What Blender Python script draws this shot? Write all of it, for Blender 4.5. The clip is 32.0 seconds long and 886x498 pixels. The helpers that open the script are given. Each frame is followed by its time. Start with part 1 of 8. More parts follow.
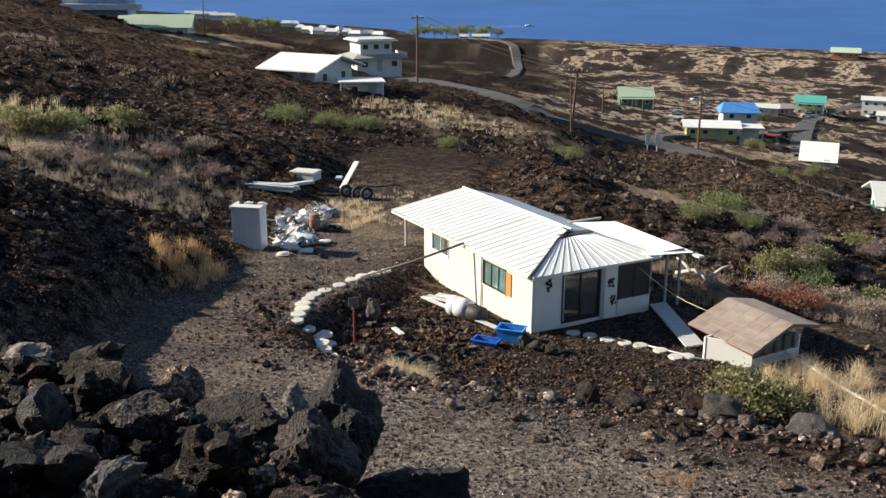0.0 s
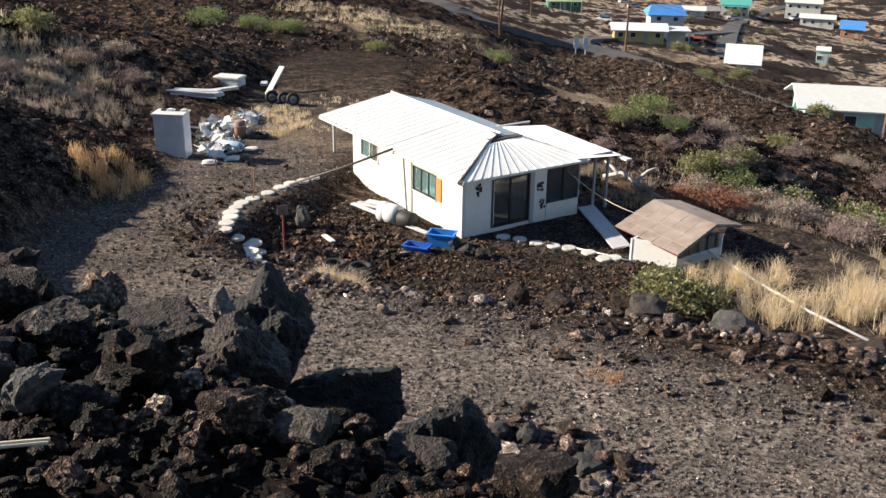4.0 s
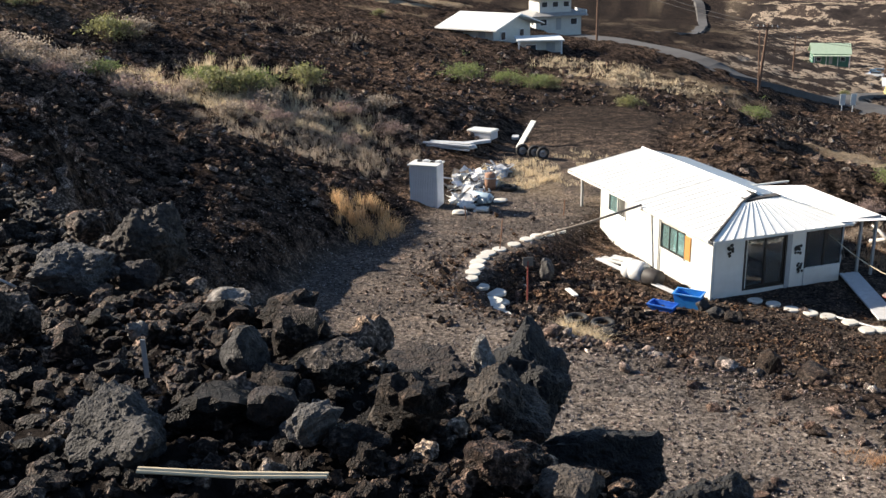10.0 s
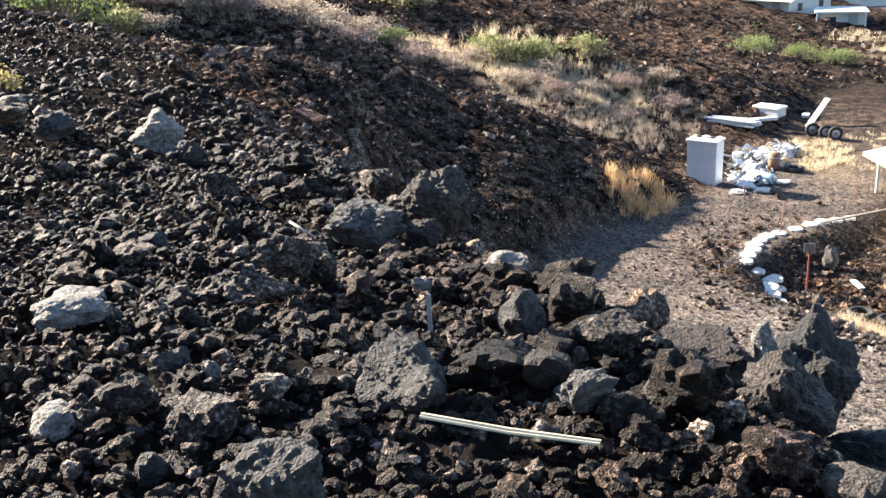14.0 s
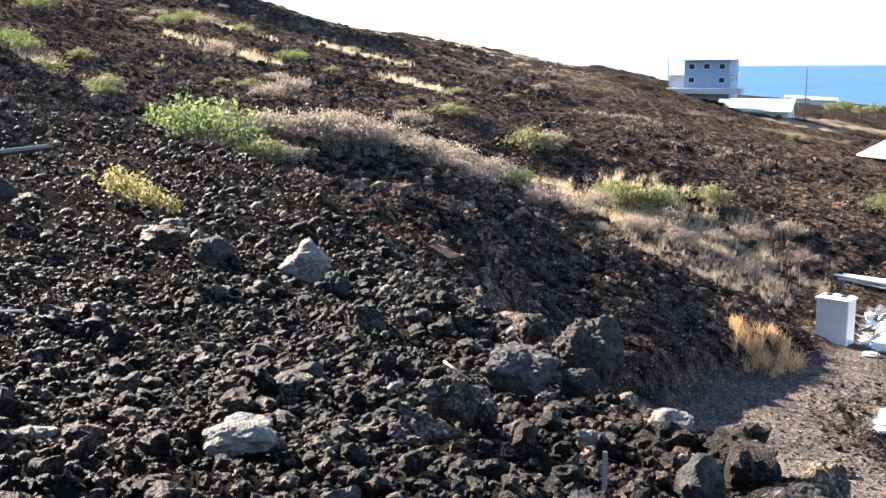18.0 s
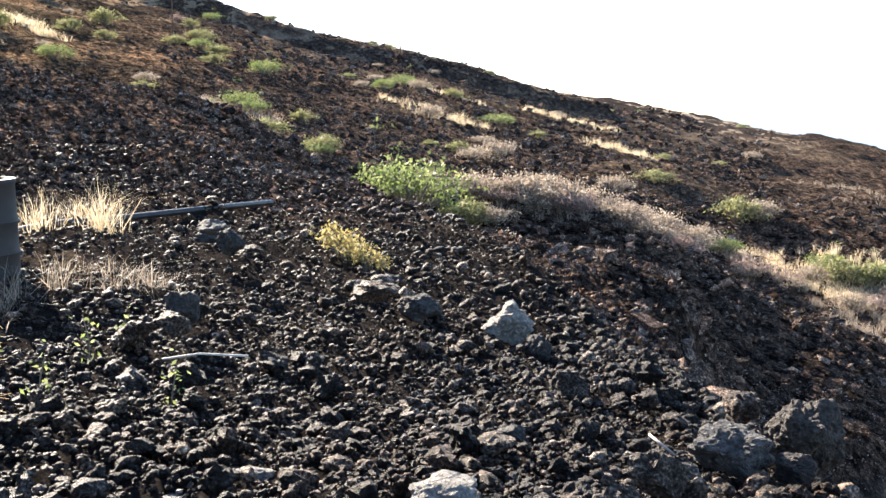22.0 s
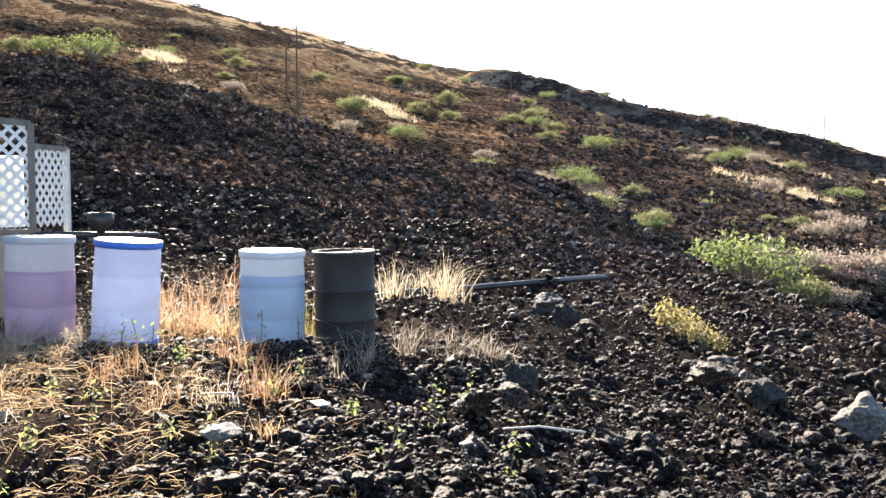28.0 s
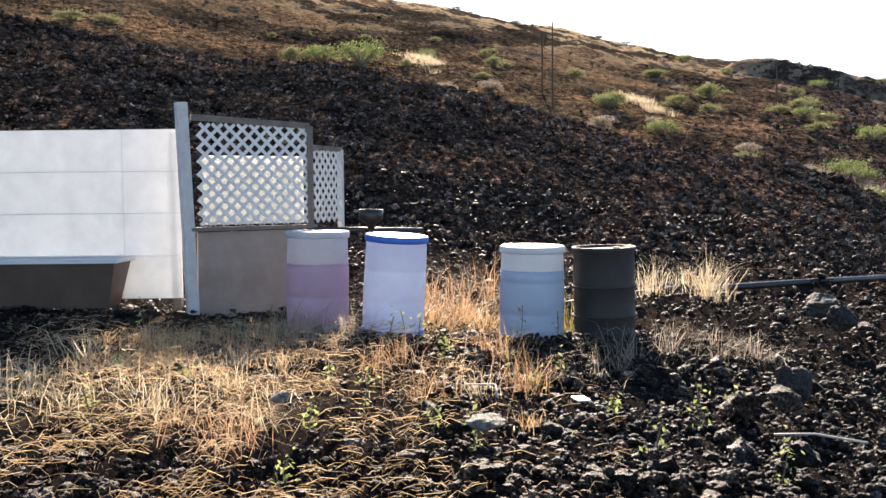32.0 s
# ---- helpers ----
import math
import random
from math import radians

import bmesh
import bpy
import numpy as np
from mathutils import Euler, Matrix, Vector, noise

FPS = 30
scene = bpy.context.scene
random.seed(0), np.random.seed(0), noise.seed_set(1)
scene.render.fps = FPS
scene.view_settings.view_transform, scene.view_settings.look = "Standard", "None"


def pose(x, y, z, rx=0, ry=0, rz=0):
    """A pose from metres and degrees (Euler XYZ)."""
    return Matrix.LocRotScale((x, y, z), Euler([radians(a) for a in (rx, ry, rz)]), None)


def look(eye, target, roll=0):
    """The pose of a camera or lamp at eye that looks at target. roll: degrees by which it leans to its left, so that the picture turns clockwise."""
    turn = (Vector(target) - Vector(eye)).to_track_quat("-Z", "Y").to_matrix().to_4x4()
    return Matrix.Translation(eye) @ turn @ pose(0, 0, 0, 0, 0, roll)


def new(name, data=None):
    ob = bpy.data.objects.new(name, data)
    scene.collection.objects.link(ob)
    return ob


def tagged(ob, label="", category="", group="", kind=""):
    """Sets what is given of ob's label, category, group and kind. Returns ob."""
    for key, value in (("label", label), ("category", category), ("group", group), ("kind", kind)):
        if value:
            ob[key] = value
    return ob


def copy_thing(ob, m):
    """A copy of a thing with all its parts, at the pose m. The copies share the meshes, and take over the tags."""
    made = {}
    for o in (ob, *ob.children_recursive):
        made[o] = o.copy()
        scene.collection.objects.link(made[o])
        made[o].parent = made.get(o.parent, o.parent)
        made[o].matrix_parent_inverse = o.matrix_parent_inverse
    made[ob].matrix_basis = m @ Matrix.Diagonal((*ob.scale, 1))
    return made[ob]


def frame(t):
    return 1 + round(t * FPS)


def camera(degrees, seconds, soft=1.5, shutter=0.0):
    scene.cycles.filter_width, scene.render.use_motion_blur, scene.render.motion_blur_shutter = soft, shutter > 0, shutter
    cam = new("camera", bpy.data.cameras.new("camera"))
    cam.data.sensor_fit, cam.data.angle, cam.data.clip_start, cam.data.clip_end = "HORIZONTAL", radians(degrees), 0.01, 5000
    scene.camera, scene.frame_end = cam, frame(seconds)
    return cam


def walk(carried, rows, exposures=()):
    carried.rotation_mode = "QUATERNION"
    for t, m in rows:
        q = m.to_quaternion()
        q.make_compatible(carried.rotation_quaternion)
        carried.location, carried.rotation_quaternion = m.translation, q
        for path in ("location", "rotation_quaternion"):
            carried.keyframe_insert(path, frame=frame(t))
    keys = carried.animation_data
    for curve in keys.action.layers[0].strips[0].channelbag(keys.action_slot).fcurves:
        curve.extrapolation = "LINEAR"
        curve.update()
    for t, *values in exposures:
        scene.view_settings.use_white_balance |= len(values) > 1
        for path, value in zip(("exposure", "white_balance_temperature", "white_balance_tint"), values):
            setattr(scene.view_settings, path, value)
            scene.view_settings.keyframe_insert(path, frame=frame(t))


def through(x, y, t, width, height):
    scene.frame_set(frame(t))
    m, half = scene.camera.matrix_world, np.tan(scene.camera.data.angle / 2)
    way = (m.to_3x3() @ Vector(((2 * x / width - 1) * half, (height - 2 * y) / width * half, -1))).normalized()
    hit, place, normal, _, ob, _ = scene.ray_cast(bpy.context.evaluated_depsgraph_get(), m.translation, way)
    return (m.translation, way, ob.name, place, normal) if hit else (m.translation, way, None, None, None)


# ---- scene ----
cam = camera(48.40, 32.0, soft=1.5)
ROWS = [
    (0, 0.013, -0.035, 1.605, -0.67, -16.10, -0.39),
    (0.5, 0.007, -0.039, 1.605, 0.23, -16.37, -0.56),
    (1, 0.004, -0.040, 1.605, 1.28, -16.19, -0.33),
    (1.5, 0.004, -0.039, 1.601, 2.19, -16.29, -0.29),
    (2, 0.003, -0.033, 1.595, 1.88, -17.41, -0.66),
    (2.5, 0.007, -0.019, 1.586, -0.04, -18.51, -1.24),
    (3, 0.012, -0.000, 1.575, -3.08, -19.81, -1.12),
    (3.5, 0.015, 0.018, 1.562, -4.39, -21.13, -0.70),
    (4, 0.019, 0.033, 1.548, -4.79, -21.48, -0.86),
    (4.5, 0.018, 0.043, 1.541, -5.46, -22.77, -0.86),
    (6.5, 0.018, 0.052, 1.549, -7.83, -22.18, -0.12),
    (7, -0.000, 0.047, 1.554, -4.09, -20.65, -0.86),
    (7.5, -0.017, 0.047, 1.557, -0.46, -19.72, -0.74),
    (8, -0.025, 0.049, 1.557, 1.30, -18.86, -0.44),
    (8.5, -0.049, 0.045, 1.561, 3.35, -18.71, -0.10),
    (9, -0.049, 0.043, 1.562, 6.01, -18.30, 0.82),
    (9.5, -0.051, 0.041, 1.566, 7.26, -18.78, 0.60),
    (10, -0.063, 0.032, 1.560, 9.33, -18.34, 1.23),
    (10.5, -0.069, 0.024, 1.561, 12.62, -18.62, 1.25),
    (11, -0.069, 0.019, 1.562, 14.76, -19.09, 1.68),
    (11.5, -0.071, 0.011, 1.562, 15.84, -18.68, 1.28),
    (12, -0.079, 0.008, 1.561, 16.74, -19.07, 1.50),
    (12.5, -0.088, 0.006, 1.560, 18.40, -19.37, 1.20),
    (13, -0.095, 0.002, 1.558, 20.98, -19.28, 1.08),
    (13.5, -0.102, -0.000, 1.559, 23.50, -19.19, 1.44),
    (14, -0.102, -0.004, 1.560, 25.22, -19.48, 2.56),
    (14.5, -0.101, -0.012, 1.570, 26.24, -16.38, 1.95),
    (16.5, -0.279, -0.075, 1.590, 26.83, -12.99, 0.48),
    (17, -0.289, -0.078, 1.596, 28.65, -12.63, 0.81),
    (17.5, -0.298, -0.084, 1.597, 30.31, -11.83, 0.87),
    (18, -0.312, -0.094, 1.600, 32.50, -11.31, 0.69),
    (18.5, -0.320, -0.104, 1.599, 34.70, -11.14, -0.17),
    (19, -0.320, -0.107, 1.606, 36.35, -10.16, -0.10),
    (19.5, -0.322, -0.117, 1.601, 37.78, -9.86, -0.13),
    (20, -0.335, -0.125, 1.604, 38.72, -9.75, -0.17),
    (20.5, -0.334, -0.129, 1.605, 40.94, -9.11, 0.22),
    (21, -0.334, -0.139, 1.608, 42.20, -8.51, -0.33),
    (21.5, -0.339, -0.143, 1.610, 43.06, -7.96, -0.13),
    (22, -0.343, -0.148, 1.613, 44.24, -7.59, -0.02),
    (22.5, -0.341, -0.155, 1.615, 45.80, -7.19, -0.11),
    (23, -0.344, -0.157, 1.616, 46.67, -6.94, 0.13),
    (23.5, -0.359, -0.165, 1.622, 48.82, -6.78, 0.29),
    (24, -0.363, -0.165, 1.624, 51.02, -7.15, 0.78),
    (24.5, -0.362, -0.169, 1.627, 51.22, -6.20, 0.98),
    (26.5, -0.367, -0.202, 1.629, 56.96, -4.35, 0.29),
    (27, -0.365, -0.213, 1.630, 60.37, -3.22, 0.40),
    (27.5, -0.364, -0.216, 1.630, 60.91, -3.05, 0.28),
    (28, -0.371, -0.223, 1.638, 63.17, -3.31, 0.14),
    (28.5, -0.375, -0.234, 1.635, 65.67, -3.69, 0.19),
    (29, -0.380, -0.248, 1.635, 67.48, -3.28, 0.06),
    (29.5, -0.392, -0.261, 1.649, 69.61, -2.06, -0.32),
    (30, -0.389, -0.262, 1.639, 70.41, -3.43, -0.36),
    (30.5, -0.383, -0.264, 1.642, 72.75, -2.12, 0.72),
    (31, -0.372, -0.268, 1.622, 74.68, -0.88, 0.21),
    (31.5, -0.380, -0.279, 1.632, 77.84, -2.31, 1.18),
    (32, -0.384, -0.274, 1.629, 77.84, -3.40, 0.58),
]
EXPOSURES = [(0.0, 0.85, 6500, 8), (4.0, 1.08, 6500, 10), (9.0, 1.1, 6500, 10), (11.0, 1.4, 6500, 10), (12.0, 1.6, 6500, 10), (13.0, 2.2, 6500, 10), (14.0, 2.4, 6500, 10), (17.0, 2.4, 6450, 10), (24.0, 2.4, 6450, 10), (28.0, 2.35, 6600, 11), (32.0, 1.85, 6800, 13)]
walk(cam, [(t, pose(x, y, z, 90 + pitch, roll, yaw)) for t, x, y, z, yaw, pitch, roll in ROWS], EXPOSURES)

# ---- daylight: low sun from the upper slope, on the left of the sea view ----
SUN_BEARING, SUN_HEIGHT = 77.0, 25.5
world = bpy.data.worlds.new("sky")
scene.world = world
world.use_nodes = True
wn, wl = world.node_tree.nodes, world.node_tree.links
sky = wn.new("ShaderNodeTexSky")
sky.sky_type, sky.sun_disc = "NISHITA", False
sky.sun_elevation, sky.sun_rotation = radians(SUN_HEIGHT), radians(-SUN_BEARING)
sky.altitude, sky.air_density, sky.dust_density, sky.ozone_density = 60, 0.9, 0.35, 2.5
wn["Background"].inputs["Strength"].default_value = 0.07
wl.new(sky.outputs[0], wn["Background"].inputs["Color"])
sun = new("sun", bpy.data.lights.new("sun", "SUN"))
sun.data.energy, sun.data.angle, sun.data.color = 5.0, radians(0.53), (1.0, 0.88, 0.73)
b, e = radians(SUN_BEARING), radians(SUN_HEIGHT)
sun.matrix_world = look((0, 0, 0), (math.sin(b) * math.cos(e), -math.cos(b) * math.cos(e), -math.sin(e)))

# ---- materials ----
def material(name):
    m = bpy.data.materials.new(name)
    m.use_nodes = True
    nt = m.node_tree
    return m, nt.nodes, nt.links, nt.nodes["Principled BSDF"]


def put(nodes, kind, **values):
    n = nodes.new(kind)
    for k, v in values.items():
        if k in n.inputs:
            n.inputs[k].default_value = v
    return n


def noise_tex(nodes, links, scale, detail=6, rough=0.6, where="Object", kind="ShaderNodeTexNoise"):
    co = nodes.new("ShaderNodeTexCoord") if where != "World" else nodes.new("ShaderNodeNewGeometry")
    n = nodes.new(kind)
    n.inputs["Scale"].default_value = scale
    if kind == "ShaderNodeTexNoise":
        n.inputs["Detail"].default_value, n.inputs["Roughness"].default_value = detail, rough
    links.new(co.outputs["Position" if where == "World" else where], n.inputs["Vector"])
    return n


def ramp(nodes, links, source, stops):
    r = nodes.new("ShaderNodeValToRGB")
    els = r.color_ramp.elements
    while len(els) < len(stops):
        els.new(0.5)
    for el, (p, c) in zip(els, stops):
        el.position, el.color = p, (*c, 1) if len(c) == 3 else c
    links.new(source, r.inputs[0])
    return r


def mixed(nodes, links, fac, a, b, blend="MIX"):
    m = nodes.new("ShaderNodeMix")
    m.data_type, m.blend_type = "RGBA", blend
    for sock, v in ((m.inputs[0], fac), (m.inputs[6], a), (m.inputs[7], b)):
        if hasattr(v, "links"):
            links.new(v, sock)
        else:
            sock.default_value = v if isinstance(v, float) else (*v, 1)
    return m.outputs[2]


def bumped(nodes, links, bsdf, height, strength, dist):
    b = put(nodes, "ShaderNodeBump", Strength=strength, Distance=dist)
    links.new(height, b.inputs["Height"])
    links.new(b.outputs[0], bsdf.inputs["Normal"])


def surface(name, dark, light, scale=4.0, rough=0.7, metal=0.0, bump=0.3, depth=0.01, where="Object", vary=0.0, stain=None, transmit=0.0):
    """A worn surface: two scales of noise between two colours, with relief; vary: spread from piece to piece."""
    m, n, l, p = material(name)
    a = noise_tex(n, l, scale, 8, 0.65, where)
    big = noise_tex(n, l, scale * 0.17, 3, 0.5, where)
    r = ramp(n, l, a.outputs["Fac"], ((0.3, dark), (0.7, light)))
    mean = tuple((u + v) / 2 for u, v in zip(dark, light))
    col = mixed(n, l, ramp(n, l, big.outputs["Fac"], ((0.35, (0, 0, 0)), (0.65, (0.6, 0.6, 0.6)))).outputs[0], r.outputs[0], stain or mean)
    if vary:
        info = n.new("ShaderNodeObjectInfo")
        hsv = put(n, "ShaderNodeHueSaturation")
        mr = put(n, "ShaderNodeMapRange")
        mr.inputs["To Min"].default_value, mr.inputs["To Max"].default_value = 1 - vary, 1 + vary
        l.new(info.outputs["Random"], mr.inputs["Value"])
        l.new(mr.outputs[0], hsv.inputs["Value"])
        l.new(col, hsv.inputs["Color"])
        col = hsv.outputs[0]
    l.new(col, p.inputs["Base Color"])
    p.inputs["Roughness"].default_value, p.inputs["Metallic"].default_value = rough, metal
    if transmit:
        p.inputs["Transmission Weight"].default_value = transmit
    if bump:
        bumped(n, l, p, a.outputs["Fac"], bump, depth)
    return m


def lava_stone(name, tint=1.0, warm=0.5, rough=0.6, pale=1.0, gloss=0.15):
    """Broken lava: dark pitted stone with paler weathered faces, different from stone to stone; bright speckles paint
    sunlit highlights.
    """
    m, n, l, p = material(name)
    geo = n.new("ShaderNodeNewGeometry")
    a = noise_tex(n, l, 9.0, 5, 0.6, "World")
    b = noise_tex(n, l, 60.0, 4, 0.6, "World")
    pit = noise_tex(n, l, 170.0, 2, 0.5, "World")
    isl = ramp(n, l, geo.outputs["Random Per Island"], ((0.0, (0.009 * tint, 0.0085 * tint, 0.0082 * tint)), (0.4, (0.021 * tint, 0.019 * tint, 0.0178 * tint)),
               (0.55, (0.034 * tint, 0.027 * tint, 0.024 * tint)), (0.85, (0.055 * tint, 0.050 * tint, 0.046 * tint)), (0.95, (0.09 * tint * pale, 0.083 * tint * pale, 0.078 * tint * pale)), (1.0, (0.2 * tint * pale, 0.19 * tint * pale, 0.17 * tint * pale))))
    grey = ramp(n, l, a.outputs["Fac"], ((0.36, (0.35, 0.35, 0.35)), (0.52, (0.8, 0.8, 0.8)), (0.64, (1.7, 1.68, 1.65)), (0.76, (3.2, 3.15, 3.1))))
    c = mixed(n, l, 1.0, isl.outputs[0], grey.outputs[0], "MULTIPLY")
    fine = ramp(n, l, b.outputs["Fac"], ((0.36, (0.25, 0.245, 0.24)), (0.49, (0.75, 0.74, 0.73)), (0.57, (1.7, 1.7, 1.68)), (0.66, (4.2, 4.2, 4.15))))
    c = mixed(n, l, 1.0, c, fine.outputs[0], "MULTIPLY")
    l.new(c, p.inputs["Base Color"])
    p.inputs["Roughness"].default_value = rough
    p.inputs["Specular IOR Level"].default_value = gloss
    tone = noise_tex(n, l, 0.7, 3, 0.5, "World")
    brown = ramp(n, l, tone.outputs["Fac"], ((0.42, (0.92 + 0.25 * warm, 0.95, 1.0 - 0.2 * warm)), (0.62, (1.0 + 0.5 * warm, 0.95, 1.0 - 0.45 * warm))))
    l.new(mixed(n, l, 1.0, c, brown.outputs[0], "MULTIPLY"), p.inputs["Base Color"])
    add = put(n, "ShaderNodeMath")
    l.new(b.outputs["Fac"], add.inputs[0])
    l.new(pit.outputs["Fac"], add.inputs[1])
    bumped(n, l, p, add.outputs[0], 1.0, 0.03)
    return m


def boulder_stone(name, dark, light, pale, rough=0.8):
    """A big lava block: pitted dark stone with broken paler and lighter crusts."""
    m, n, l, p = material(name)
    a = noise_tex(n, l, 5.0, 5, 0.6)
    b = noise_tex(n, l, 34.0, 5, 0.65)
    pit = noise_tex(n, l, 110.0, 3, 0.5)
    base = ramp(n, l, b.outputs["Fac"], ((0.36, dark), (0.52, tuple((u + v) * 0.4 for u, v in zip(dark, light))), (0.64, light)))
    crust = ramp(n, l, a.outputs["Fac"], ((0.52, (0, 0, 0)), (0.66, (0.8, 0.8, 0.8))))
    tops = ramp(n, l, pit.outputs["Fac"], ((0.35, tuple(v * 0.3 for v in pale)), (0.65, pale)))
    l.new(mixed(n, l, crust.outputs[0], base.outputs[0], tops.outputs[0]), p.inputs["Base Color"])
    p.inputs["Roughness"].default_value = rough
    add = put(n, "ShaderNodeMath")
    l.new(b.outputs["Fac"], add.inputs[0])
    l.new(pit.outputs["Fac"], add.inputs[1])
    bumped(n, l, p, add.outputs[0], 1.0, 0.03)
    return m


LAVA = lava_stone("lava_stone", 1.5, 0.6)
LAVA_BIG = lava_stone("lava_boulder", 0.8)


def ground_material():
    """Lava clinker, cinder gravel of the drive, leaf litter and dry grass by the cover attribute (red gravel, green dry grass, blue far scrub)."""
    m, n, l, p = material("lava_ground")
    at = n.new("ShaderNodeVertexColor")
    at.layer_name = "cover"
    sep = n.new("ShaderNodeSeparateColor")
    l.new(at.outputs[0], sep.inputs[0])
    a = noise_tex(n, l, 0.55, 8, 0.7, "World")
    b = noise_tex(n, l, 7.0, 12, 0.8, "World")
    mid = noise_tex(n, l, 1.6, 8, 0.75, "World")
    c = noise_tex(n, l, 0.05, 10, 0.72, "World")
    lava = ramp(n, l, b.outputs["Fac"], ((0.38, (0.017, 0.014, 0.0127)), (0.5, (0.083, 0.067, 0.057)), (0.59, (0.23, 0.183, 0.15)), (0.70, (0.46, 0.38, 0.315))))
    rust = ramp(n, l, a.outputs["Fac"], ((0.38, (0.55, 0.55, 0.58)), (0.55, (1.0, 0.95, 0.9)), (0.7, (1.6, 1.3, 1.08))))
    col = mixed(n, l, 1.0, lava.outputs[0], rust.outputs[0], "MULTIPLY")
    spots = ramp(n, l, mid.outputs["Fac"], ((0.40, (0.16, 0.16, 0.16)), (0.5, (0.9, 0.9, 0.9)), (0.60, (2.2, 2.05, 1.9))))
    col = mixed(n, l, 1.0, col, spots.outputs[0], "MULTIPLY")
    patch = ramp(n, l, c.outputs["Fac"], ((0.38, (0.42, 0.42, 0.44)), (0.52, (0.72, 0.70, 0.68)), (0.66, (1.05, 0.95, 0.88))))
    col = mixed(n, l, 1.0, col, patch.outputs[0], "MULTIPLY")
    grav = ramp(n, l, b.outputs["Fac"], ((0.38, (0.052, 0.045, 0.041)), (0.52, (0.19, 0.168, 0.152)), (0.66, (0.52, 0.465, 0.42))))
    dust = ramp(n, l, a.outputs["Fac"], ((0.4, (0.75, 0.75, 0.75)), (0.66, (1.5, 1.42, 1.32))))
    grav = mixed(n, l, 1.0, grav.outputs[0], dust.outputs[0], "MULTIPLY")
    col = mixed(n, l, sep.outputs[0], col, grav)
    straw = ramp(n, l, b.outputs["Fac"], ((0.38, (0.12, 0.085, 0.055)), (0.52, (0.38, 0.29, 0.19)), (0.64, (0.64, 0.53, 0.38))))
    col = mixed(n, l, sep.outputs[1], col, straw.outputs[0])
    far = ramp(n, l, c.outputs["Fac"], ((0.38, (0.028, 0.024, 0.023)), (0.515, (0.062, 0.05, 0.044)), (0.535, (0.46, 0.37, 0.27)), (0.565, (0.40, 0.31, 0.23)), (0.58, (0.06, 0.047, 0.04)), (0.66, (0.085, 0.066, 0.055)), (0.69, (0.42, 0.33, 0.23))))
    col = mixed(n, l, sep.outputs[2], col, far.outputs[0])
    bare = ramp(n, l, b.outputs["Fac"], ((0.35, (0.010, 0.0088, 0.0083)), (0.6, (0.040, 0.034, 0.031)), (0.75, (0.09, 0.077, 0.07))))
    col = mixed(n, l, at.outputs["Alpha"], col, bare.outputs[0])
    # The scrub ramp lightens the upper slope, painting bright veil into its colour.
    old = n.new("ShaderNodeVertexColor")
    old.layer_name = "upper_veil"
    scrub = ramp(n, l, c.outputs["Fac"], ((0.36, (0.85, 0.86, 0.76)), (0.50, (1.35, 1.3, 1.1)), (0.62, (2.2, 1.95, 1.5))))
    col = mixed(n, l, old.outputs["Color"], col, mixed(n, l, 1.0, col, scrub.outputs[0], "MULTIPLY"))
    l.new(col, p.inputs["Base Color"])
    p.inputs["Roughness"].default_value = 0.95
    p.inputs["Specular IOR Level"].default_value = 0.0
    rel = put(n, "ShaderNodeMath")
    rel.operation = "MULTIPLY_ADD"
    rel.inputs[1].default_value = 3.0
    l.new(mid.outputs["Fac"], rel.inputs[0])
    l.new(b.outputs["Fac"], rel.inputs[2])
    bumped(n, l, p, rel.outputs[0], 0.9, 0.10)
    return m


DRIFTWOOD = surface("bleached_wood", (0.36, 0.33, 0.30), (0.56, 0.53, 0.49), 7, 0.85, bump=0.4)
WHITE_PAINT = surface("white_paint", (0.62, 0.62, 0.58), (0.74, 0.74, 0.70), 3.0, 0.6, bump=0.1)
ROOF_METAL = surface("white_roofing_metal", (0.80, 0.81, 0.77), (0.90, 0.91, 0.87), 2.0, 0.5, 0.0, 0.08, stain=(0.74, 0.74, 0.70))
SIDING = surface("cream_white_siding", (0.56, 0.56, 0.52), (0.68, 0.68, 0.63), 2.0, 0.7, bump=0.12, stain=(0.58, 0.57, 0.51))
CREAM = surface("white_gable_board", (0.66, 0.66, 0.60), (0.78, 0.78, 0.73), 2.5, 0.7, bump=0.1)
GALV = surface("galvanised_sheet", (0.50, 0.53, 0.56), (0.68, 0.70, 0.72), 3.0, 0.4, 0.35, 0.1, stain=(0.42, 0.42, 0.42))
DARK_WOOD = surface("weathered_grey_wood", (0.10, 0.085, 0.07), (0.24, 0.21, 0.18), 9.0, 0.85, bump=0.5)
PALE_WOOD = surface("bleached_cane", (0.55, 0.44, 0.28), (0.74, 0.63, 0.44), 12.0, 0.7, bump=0.4, depth=0.004)
ORANGE_WOOD = surface("varnished_orange_wood", (0.42, 0.19, 0.05), (0.58, 0.30, 0.09), 8.0, 0.5, bump=0.2)
RED_TRIM = surface("faded_red_trim", (0.20, 0.045, 0.035), (0.32, 0.08, 0.06), 5, 0.7)
GREY_TRIM = surface("grey_painted_wood", (0.30, 0.31, 0.31), (0.44, 0.45, 0.45), 6, 0.7, bump=0.2)
FRAME = surface("dark_bronze_frame", (0.03, 0.03, 0.03), (0.06, 0.055, 0.05), 5, 0.45, 0.5, bump=0)
WHITE_FRAME = surface("white_window_frame", (0.66, 0.67, 0.66), (0.78, 0.78, 0.77), 5, 0.45, bump=0)
BLUE_PLASTIC = surface("bright_blue_plastic", (0.02, 0.20, 0.62), (0.05, 0.33, 0.78), 3, 0.4, bump=0)
